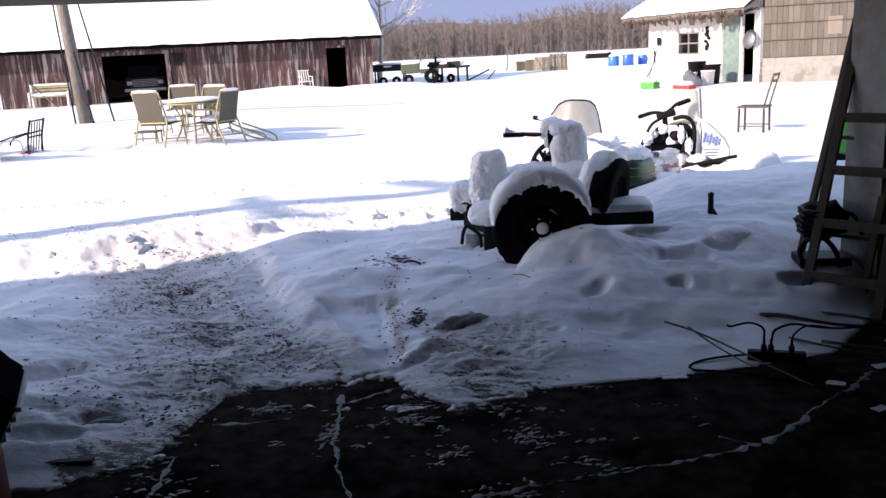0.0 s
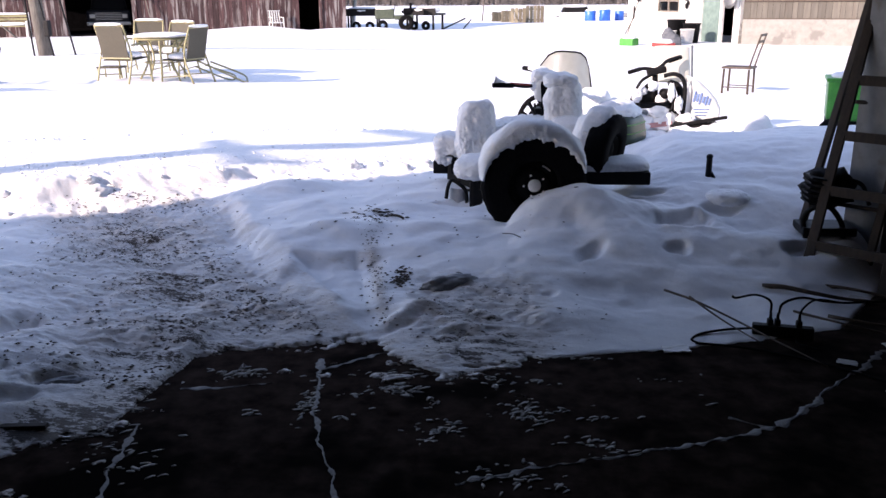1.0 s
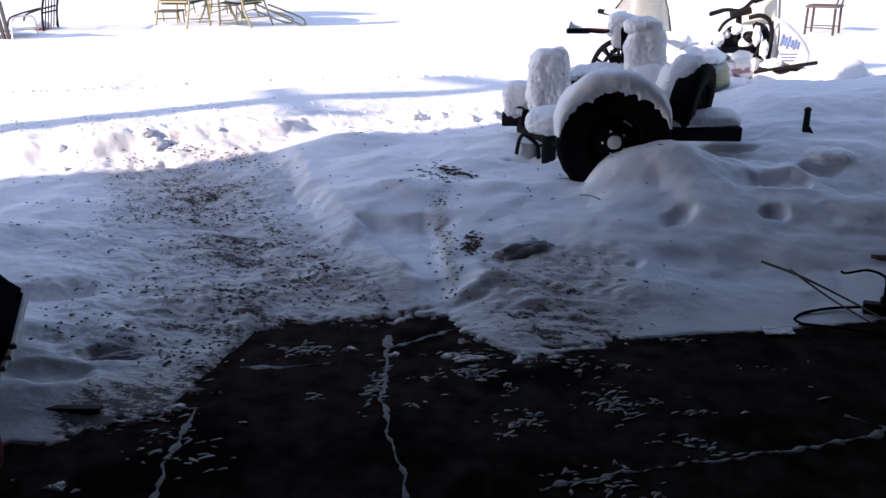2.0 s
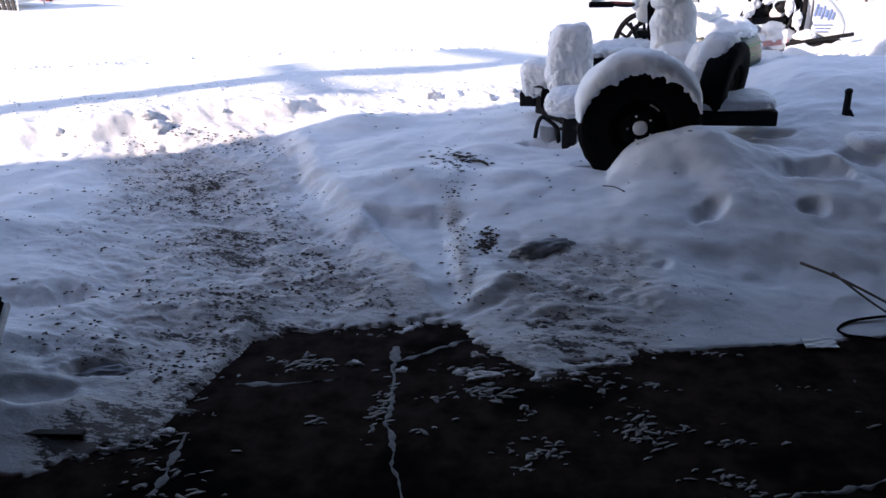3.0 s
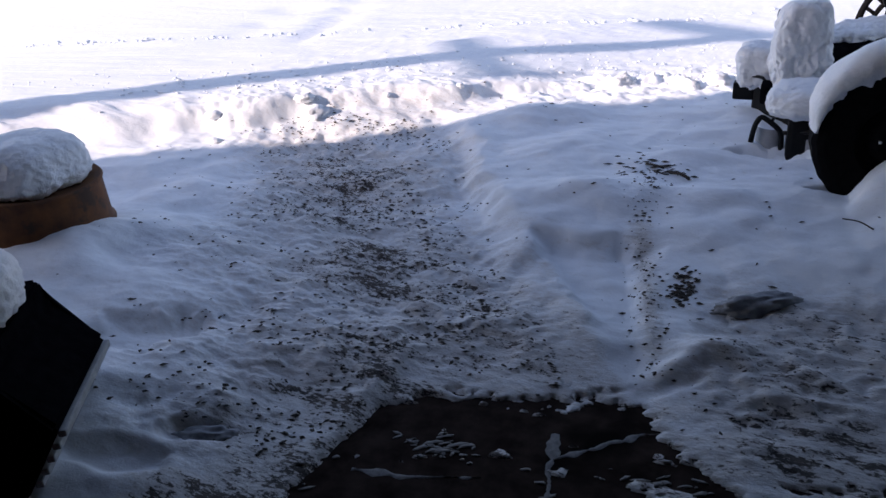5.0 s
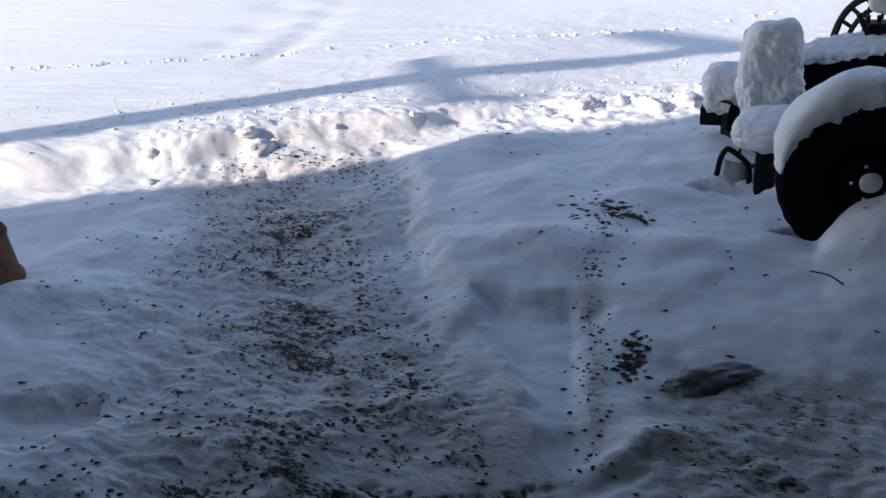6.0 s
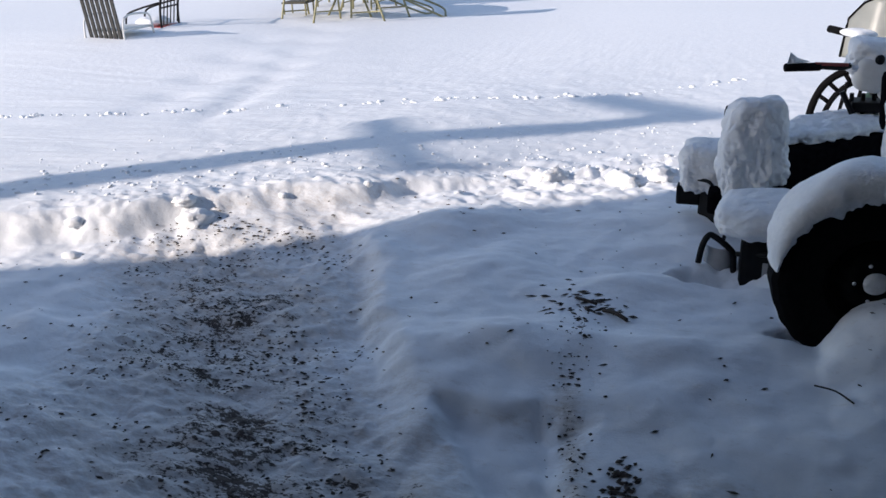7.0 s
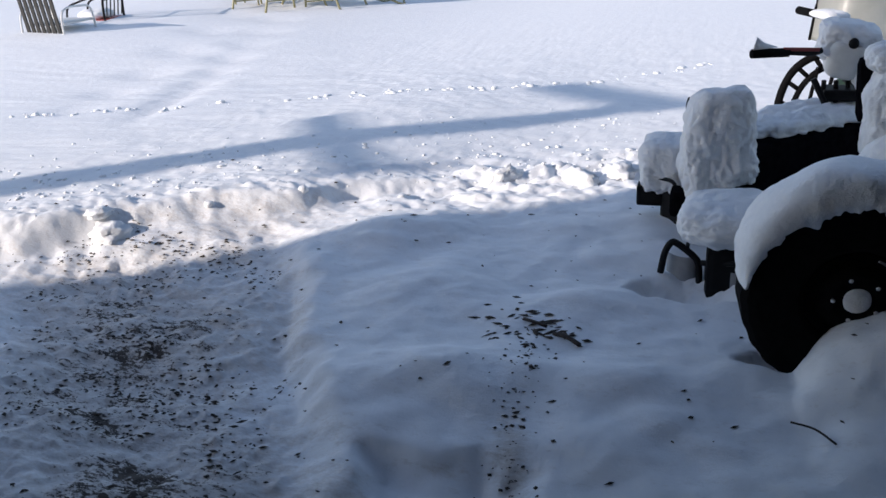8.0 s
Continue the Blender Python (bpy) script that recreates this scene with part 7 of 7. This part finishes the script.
build_drums_far()
build_fence_panels()
build_yard_trailer(-8.2, 42.5, 5, "snow-covered trailer frame beside the barn")
build_old_mower(-6.4, 41.0, 10)
build_yard_trailer(-5.2, 42.5, -20, "dark trailer piled with scrap and snow")
build_car_far(3.0, 70.0, 4, WHITE_PAINT, "white car buried in snow beyond the yard")
build_car_far(8.2, 66.0, -8, STEEL, "grey car buried in snow beyond the yard")
bm = bmnew()
bar(bm, (0, 0, 0.0), (1.1, 0.3, 0.5), 0.07, 0.07, 0.01)
bar(bm, (1.0, 0.2, 0.0), (1.4, 0.2, 0.45), 0.08, 0.06, 0.01)
tagged(part("beam", bm, BLACK_STEEL, at=Matrix.Translation((-4.4, 43.0, ground_z(-4.4, 43)))), "dark fallen beams sticking out of the snow", "beam")


# ---- trees ----
def limb(bm, a, way, length, r, depth, seed, seg=6):
    rng = random.Random(seed)
    pts = [Vector(a)]
    w = Vector(way).normalized()
    n = 4
    for k in range(n):
        w = (w + 0.28 * Vector((rng.uniform(-1, 1), rng.uniform(-1, 1), rng.uniform(-0.3, 0.8)))).normalized()
        pts.append(pts[-1] + w * length / n)
    tube(bm, pts, r, seg, 2, r_end=r * 0.35)
    if depth:
        for k in range(rng.randint(3, 4)):
            p = pts[rng.randint(1, n)]
            out = (w + 0.9 * Vector((rng.uniform(-1, 1), rng.uniform(-1, 1), rng.uniform(-0.3, 0.7)))).normalized()
            limb(bm, p, out, length * rng.uniform(0.45, 0.7), r * 0.5, depth - 1, rng.random(), 5)


def build_tree(x, y, h, r, mat, label, seed, depth=3):
    t = thing("tree", label, "tree", Matrix.Translation((x, y, ground_z(x, y) - 0.2)))
    bm = bmnew()
    tube(bm, [(0, 0, 0), (0.03 * h, 0, h * 0.35), (0.02 * h, 0.02 * h, h * 0.7), (0.03 * h, 0, h)], r, 10, 5, r_end=r * 0.25)
    part("trunk", bm, mat, t, "", True)
    rng = random.Random(seed)
    bm = bmnew()
    for k in range(12):
        a = rng.uniform(0, 6.28)
        limb(bm, (0.02 * h, 0, h * rng.uniform(0.28, 0.95)), (math.cos(a), math.sin(a), rng.uniform(0.1, 0.8)), h * rng.uniform(0.22, 0.4), r * 0.35, depth - 1, rng.random())
    part("crown", bm, mat, t, "bare branches", True)


build_tree(-9.3, 45.0, 8.5, 0.12, PALE_BARK, "pale barked bare tree behind the barn", 5)
build_tree(-3.3, 56.0, 3.6, 0.045, BARK, "thin bare sapling standing in the snowy field", 9, 2)


def build_woods():
    """The bare winter wood along the field's far side: one mass of trunks and twigs."""
    rng = np.random.default_rng(4)
    verts, faces = [], []

    def blade(a, b, r):
        a, b = np.array(a), np.array(b)
        w = b - a
        s = np.cross(w, (0.3, 1.0, 0.1))
        s = s / (np.linalg.norm(s) + 1e-9) * r
        u = np.array((0, r, 0))
        i = len(verts)
        verts.extend([a + s, a - 0.5 * s + u, a - 0.5 * s - u, b])
        faces.extend([(i, i + 1, i + 3), (i + 1, i + 2, i + 3), (i + 2, i, i + 3)])

    for row, (y0, count) in enumerate(((168, 430), (174, 460), (182, 460), (192, 420))):
        for k in range(count):
            x = -150 + 290 * (k + rng.uniform(-0.6, 0.6)) / count
            y = y0 + rng.uniform(-3, 3)
            h = rng.uniform(6.2, 8.6) + 1.0 * math.sin(x * 0.06) + 0.6 * math.sin(x * 0.21 + 1.0) + row * 0.5
            base = np.array((x, y, -0.2))
            blade(base, base + (rng.uniform(-0.4, 0.4), 0, h), rng.uniform(0.05, 0.12))
            for j in range(42):
                f = rng.uniform(0.12, 0.95)
                p = base + (0, 0, h * f)
                ln = h * rng.uniform(0.12, 0.32) * (1.15 - f * 0.6)
                blade(p, p + (rng.uniform(-0.8, 0.8) * ln, rng.uniform(-0.5, 0.5) * ln, rng.uniform(0.3, 1.0) * ln), 0.065)
            for j in range(3):
                p = base + (rng.uniform(-0.8, 0.8), rng.uniform(-1, 1), 0)
                blade(p, p + (rng.uniform(-0.6, 0.6), 0, rng.uniform(1.0, 3.0)), 0.09)
    me = bpy.data.meshes.new("woods")
    me.from_pydata([tuple(v) for v in verts], [], faces)
    me.materials.append(WOODS)
    tagged(new("woods", me), "bare brown winter wood beyond the snowy field", "woods", kind="stuff")


build_woods()
bm = bmnew()
pts = 160
lo = [bm.verts.new((-200 + 400 * k / pts, 205, -1)) for k in range(pts + 1)]
hi = [bm.verts.new((-200 + 400 * k / pts, 208, 7.6 + 0.6 * math.sin(k * 0.4) + 1.1 * noise.noise(Vector((k * 0.9, 0, 0))))) for k in range(pts + 1)]
for k in range(pts):
    bm.faces.new((lo[k], lo[k + 1], hi[k + 1], hi[k]))
tagged(part("backdrop", bm, WOODS), "dim brown rise of distant woods", "woods", kind="structure")

# pale blue winter sky low over the woods
SKY_LOW, _t, _b = material("hazy_blue_sky")
_glow = _t.nodes.new("ShaderNodeEmission")
_glow.inputs["Color"].default_value = (0.40, 0.58, 1.0, 1)
_glow.inputs["Strength"].default_value = 0.34
_t.links.new(_glow.outputs[0], _t.nodes["Material Output"].inputs["Surface"])
bm = bmnew()
ring = [(-400 + 40 * k, 412) for k in range(21)]
lo = [bm.verts.new((x, y, -2)) for x, y in ring]
hi = [bm.verts.new((x, y + 1, 46)) for x, y in ring]
for k in range(20):
    bm.faces.new((lo[k], lo[k + 1], hi[k + 1], hi[k]))
tagged(part("backdrop", bm, SKY_LOW), "hazy blue winter sky beyond the woods", "sky", kind="structure")


# ---- ice seams and snow dust on the floor ----
ICE = surface("dirty_ice", (0.07, 0.065, 0.06), (0.20, 0.185, 0.175), 60, 0.55, relief=0.4)
SEAMS = [
    ([(-0.69, 3.62), (-0.66, 3.45), (-0.62, 3.30), (-0.60, 3.14)], 0.018),
    ([(-0.60, 3.14), (-0.55, 3.0), (-0.49, 2.82), (-0.43, 2.70), (-0.38, 2.55), (-0.30, 2.3)], 0.012),
    ([(0.0, 2.66), (0.29, 2.79), (0.63, 2.92), (0.85, 3.0), (1.06, 3.11), (1.22, 3.22), (1.37, 3.38), (1.45, 3.50), (1.62, 3.68), (1.85, 3.95)], 0.019),
    ([(1.0, 3.22), (1.10, 3.17), (1.16, 3.16)], 0.010),
    ([(-1.23, 2.95), (-1.20, 2.72), (-1.15, 2.5), (-1.12, 2.3)], 0.018),
    ([(-0.66, 3.50), (-0.58, 3.58), (-0.47, 3.68), (-0.40, 3.72)], 0.012),
    ([(-1.2, 3.27), (-1.05, 3.29), (-0.91, 3.34), (-0.83, 3.35)], 0.012),
]
for line, w in SEAMS:
    bm = bmnew()
    ps = bend([(x, y, 0) for x, y in line], 22)
    prev = None
    for i, p in enumerate(ps):
        way = (ps[min(i + 1, len(ps) - 1)] - ps[max(i - 1, 0)]).normalized()
        s = Vector((-way.y, way.x, 0))
        k = w * (0.12 + 1.7 * abs(noise.fractal(Vector((p.x * 12, p.y * 12, 2)), 1.0, 2.0, 3)))
        wob = s * 0.02 * noise.noise(Vector((p.x * 14, p.y * 14, 5)))
        row = [bm.verts.new(p + wob + s * k + Vector((0, 0, 0.001))), bm.verts.new(p + wob + Vector((0, 0, 0.004))), bm.verts.new(p + wob - s * k + Vector((0, 0, 0.001)))]
        if prev:
            for j in range(2):
                bm.faces.new((prev[j], prev[j + 1], row[j + 1], row[j]))
        prev = row
    tagged(part("ice_seam", bm, ICE, smoothed=True), "dirty ice filling a crack in the concrete", "ice", "ice in the floor's cracks")


def flakes():
    """Crumbs of snow lying on the bare floor: flat uneven scraps."""
    rng = random.Random(12)
    bm = bmnew()
    spots = [(-0.99, 3.44, 0.12, 0.05, 46), (-0.29, 3.35, 0.11, 0.06, 46), (0.25, 3.19, 0.12, 0.09, 50), (-0.47, 3.28, 0.06, 0.02, 6), (-0.64, 3.22, 0.04, 0.18, 40), (-0.10, 3.04, 0.12, 0.06, 22), (0.20, 2.72, 0.16, 0.10, 40), (0.45, 2.95, 0.12, 0.08, 24),
             (0.5, 3.17, 0.05, 0.03, 8), (0.76, 3.54, 0.10, 0.03, 6), (-1.42, 3.25, 0.12, 0.20, 60), (-1.40, 2.90, 0.16, 0.12, 70), (-1.2, 2.70, 0.20, 0.16, 40), (-0.47, 3.09, 0.03, 0.04, 5), (-0.82, 3.07, 0.06, 0.03, 7), (-0.1, 3.48, 0.5, 0.06, 50), (0.5, 3.74, 0.3, 0.02, 12), (0.1, 3.3, 0.9, 0.35, 36)]
    for cx, cy, a, b, n in spots:
        for k in range(n):
            x, y = cx + rng.gauss(0, a * 0.5), cy + rng.gauss(0, b * 0.5)
            s = rng.uniform(0.003, 0.011)
            m = Matrix.Translation((x, y, 0.001)) @ Matrix.Rotation(rng.gauss(0.45, 0.5), 4, 'Z')
            lump(bm, s * rng.uniform(1.2, 3.4), s, 0.002 + s * 0.10, m, 1, 0.6, 2.5, k, -0.1)
    tagged(part("snow_crumbs", bm, ICE, smoothed=True), "scattered crumbs of snow on the dark floor", "snow", kind="stuff")


flakes()


def clods():
    """Clumps of snow thrown up along the bank and the yard's track."""
    rng = random.Random(21)
    spots = []

    def drop(x, y, s, k):
        spots.append((x, y, s, k))

    for k in range(420):                      # the lit bank
        u, v = rng.uniform(-4.3, -0.2), rng.gauss(0.0, 0.28)
        drop(u, 5.75 + 0.52 * (u + 3.5) + v + 0.62, rng.choice([0.004, 0.005, 0.007, 0.009, 0.016]), k)
    for x, y, s in ((-2.95, 5.99, 0.08), (-3.04, 6.03, 0.06), (-3.36, 5.50, 0.05), (-2.2, 6.55, 0.03), (-3.5, 5.7, 0.04), (-2.6, 6.3, 0.03), (-1.3, 7.15, 0.07), (-0.9, 7.2, 0.08), (-0.7, 7.35, 0.07), (-1.05, 7.4, 0.05)):
        drop(x, y, s, int(abs(x * 100)))
    for k in range(170):                      # the ragged line across the yard
        x = rng.uniform(-7.5, -0.3)
        y = float(np.interp(x, [-7.5, -6.1, -4.5, -3.7, -3.1, -1.9, -1.26, -0.3], [7.8, 8.05, 8.37, 8.74, 8.94, 9.54, 10.03, 10.9])) + rng.gauss(0, 0.06)
        drop(x, y, rng.choice([0.006, 0.009, 0.013, 0.018, 0.026]), k + 300)
    for k in range(150):                      # before the pole's shadow
        x = rng.uniform(-5.5, -0.6)
        drop(x, 7.1 + 0.6 * (x + 3.3) + rng.gauss(0, 0.30), rng.choice([0.004, 0.006, 0.008, 0.012]), k + 500)
    for k in range(40):                       # round the sleds
        drop(rng.uniform(1.2, 2.3), rng.uniform(8.6, 9.1), rng.uniform(0.03, 0.08), k + 700)
    bm = bmnew()
    zs = land([p[0] for p in spots], [p[1] for p in spots])[0]
    for (x, y, s, k), z in zip(spots, zs):
        m = Matrix.Translation((x, y, z + s * 0.08)) @ Matrix.Rotation(rng.uniform(0, 6.28), 4, 'Z')
        lump(bm, s * rng.uniform(0.8, 1.6), s * rng.uniform(0.7, 1.2), s * rng.uniform(0.4, 0.8), m, (3 if s > 0.05 else 2) if s > 0.016 else 1, 0.55, 2.2 if s < 0.05 else 3.6, k)
    tagged(part("snow_clods", bm, SNOW, smoothed=True), "broken clods of snow along the bank", "snow", kind="stuff")


clods()


def crumbs():
    """Soil, gravel, bark and straw trodden into the snow."""
    rng = random.Random(33)
    verts, faces = [], []

    def bit(x, y, s, long=1.0, lift=0.2):
        z = ground_z_many[(x, y)]
        a = rng.gauss(0.15, 0.6)
        c, t = math.cos(a), math.sin(a)
        i = len(verts)
        for px, py, pz in ((1, 0, 0), (0.2, 0.8, 0.1), (-0.9, 0.2, 0), (-0.1, -0.8, 0.1), (0.1, 0.1, 0.8), (0.0, 0.0, -0.5)):
            px, py, pz = px * s * long * rng.uniform(0.6, 1.3), py * s * rng.uniform(0.6, 1.3), pz * s * rng.uniform(0.4, 0.8)
            verts.append((x + px * c - py * t, y + px * t + py * c, z + pz + s * lift))
        for j in range(4):
            faces.extend([(i + j, i + (j + 1) % 4, i + 4), (i + (j + 1) % 4, i + j, i + 5)])

    plan = []
    ys = np.array([rng.uniform(3.2, 6.1) for k in range(6500)])
    xs = np.interp(ys, [3.3, 3.9, 4.3, 4.7, 5.2, 5.7, 6.3], [-1.10, -1.22, -1.58, -1.92, -2.25, -2.45, -2.55]) + np.array([rng.gauss(0, 0.40) * (1.35 if y < 4.4 else 1.0) for y in ys])
    keep = fbm(xs * 4.0, ys * 8.0, 91, 4) + np.array([rng.uniform(-0.45, 0.45) for k in ys]) > 0.22
    keep &= xs < np.interp(ys, WALL_Y[::-1], WALL_X[::-1]) - 0.02 + np.array([rng.gauss(0, 0.05) for k in ys])
    for x, y in zip(xs[keep], ys[keep]):     # along the trodden way
        plan.append((float(x), float(y), rng.choice([0.003, 0.004, 0.005, 0.006, 0.008, 0.010]), rng.uniform(1.0, 2.0)))
    for k in range(220):                     # the trail of droppings and bark beside the strip
        y = rng.uniform(3.95, 5.35)
        plan.append((-0.47 - 0.26 * (y - 4.0) + 0.12 * max(y - 4.8, 0) + rng.gauss(0, 0.04), y, rng.choice([0.003, 0.004, 0.006, 0.010]), rng.uniform(0.8, 1.5)))
    for k in range(55):                      # the black bits by the drift
        plan.append((-0.76 + rng.gauss(0, 0.09), 5.44 + rng.gauss(0, 0.07), rng.choice([0.005, 0.008, 0.012]), rng.uniform(1.0, 4.0)))
    for k in range(110):
        plan.append((-0.46 + rng.gauss(0, 0.025), 4.47 + rng.gauss(0, 0.055), rng.choice([0.006, 0.009, 0.013]), 1.3))
    for k in range(160):                     # boot-trodden stretch
        plan.append((rng.gauss(0.0, 0.28), rng.gauss(4.0, 0.22), rng.choice([0.003, 0.004, 0.007]), rng.uniform(0.8, 2.0)))
    for k in range(240):                     # thrown wide
        plan.append((rng.uniform(-3.0, 0.6), rng.uniform(3.8, 7.4), rng.choice([0.004, 0.006, 0.009]), rng.uniform(0.8, 2.5)))
    xs, ys = np.array([p[0] for p in plan]), np.array([p[1] for p in plan])
    zs = land(xs, ys)[0]
    ground_z_many = {(p[0], p[1]): float(z) for p, z in zip(plan, zs)}
    for x, y, s, long in plan:
        bit(x, y, s, long)
    me = bpy.data.meshes.new("soil_crumbs")
    me.from_pydata(verts, [], faces)
    me.materials.append(SOIL)
    tagged(new("soil_crumbs", me), "dark crumbs of soil, gravel and bark on the snow", "soil", kind="stuff")


crumbs()
for pts, r in (([(-0.68, 5.42, 0), (-0.63, 5.39, 0.01), (-0.58, 5.36, 0)], 0.008), ([(-0.80, 5.49, 0), (-0.75, 5.46, 0.006), (-0.71, 5.45, 0)], 0.006), ([(0.06, 5.06, 0), (0.12, 5.03, 0.006), (0.17, 4.98, 0)], 0.003)):
    bm = bmnew()
    z = max(ground_z(p[0], p[1]) for p in pts)
    tube(bm, [(p[0], p[1], p[2] + z + r * 0.6) for p in pts], r, 6, 4)
    tagged(part("twig", bm, LADDER_WOOD, smoothed=True), "short dark twig lying on the snow", "twig", "twigs on the snow")


# ---- chunks of ice trodden out of the snow, their shade painted as grey ----
SHADE_GREY = surface("shade_grey_ice", (0.20, 0.205, 0.22), (0.38, 0.39, 0.41), 30, 0.6, relief=0.5)
for x, y, a, b, h, turn in ((-0.19, 4.44, 0.165, 0.055, 0.05, 30), (-1.70, 3.24, 0.12, 0.045, 0.035, 22)):
    bm = bmnew()
    lump(bm, a, b, h, None, 4, 0.28, 3.0, x * 7, -0.5)
    tagged(part("ice_chunk", bm, SHADE_GREY, smoothed=True, at=Matrix.Translation((x, y, ground_z(x, y))) @ Matrix.Rotation(radians(turn), 4, 'Z')), "chunk of ice on the snow, its shaded side put into the grey", "ice", "ice chunks on the path")
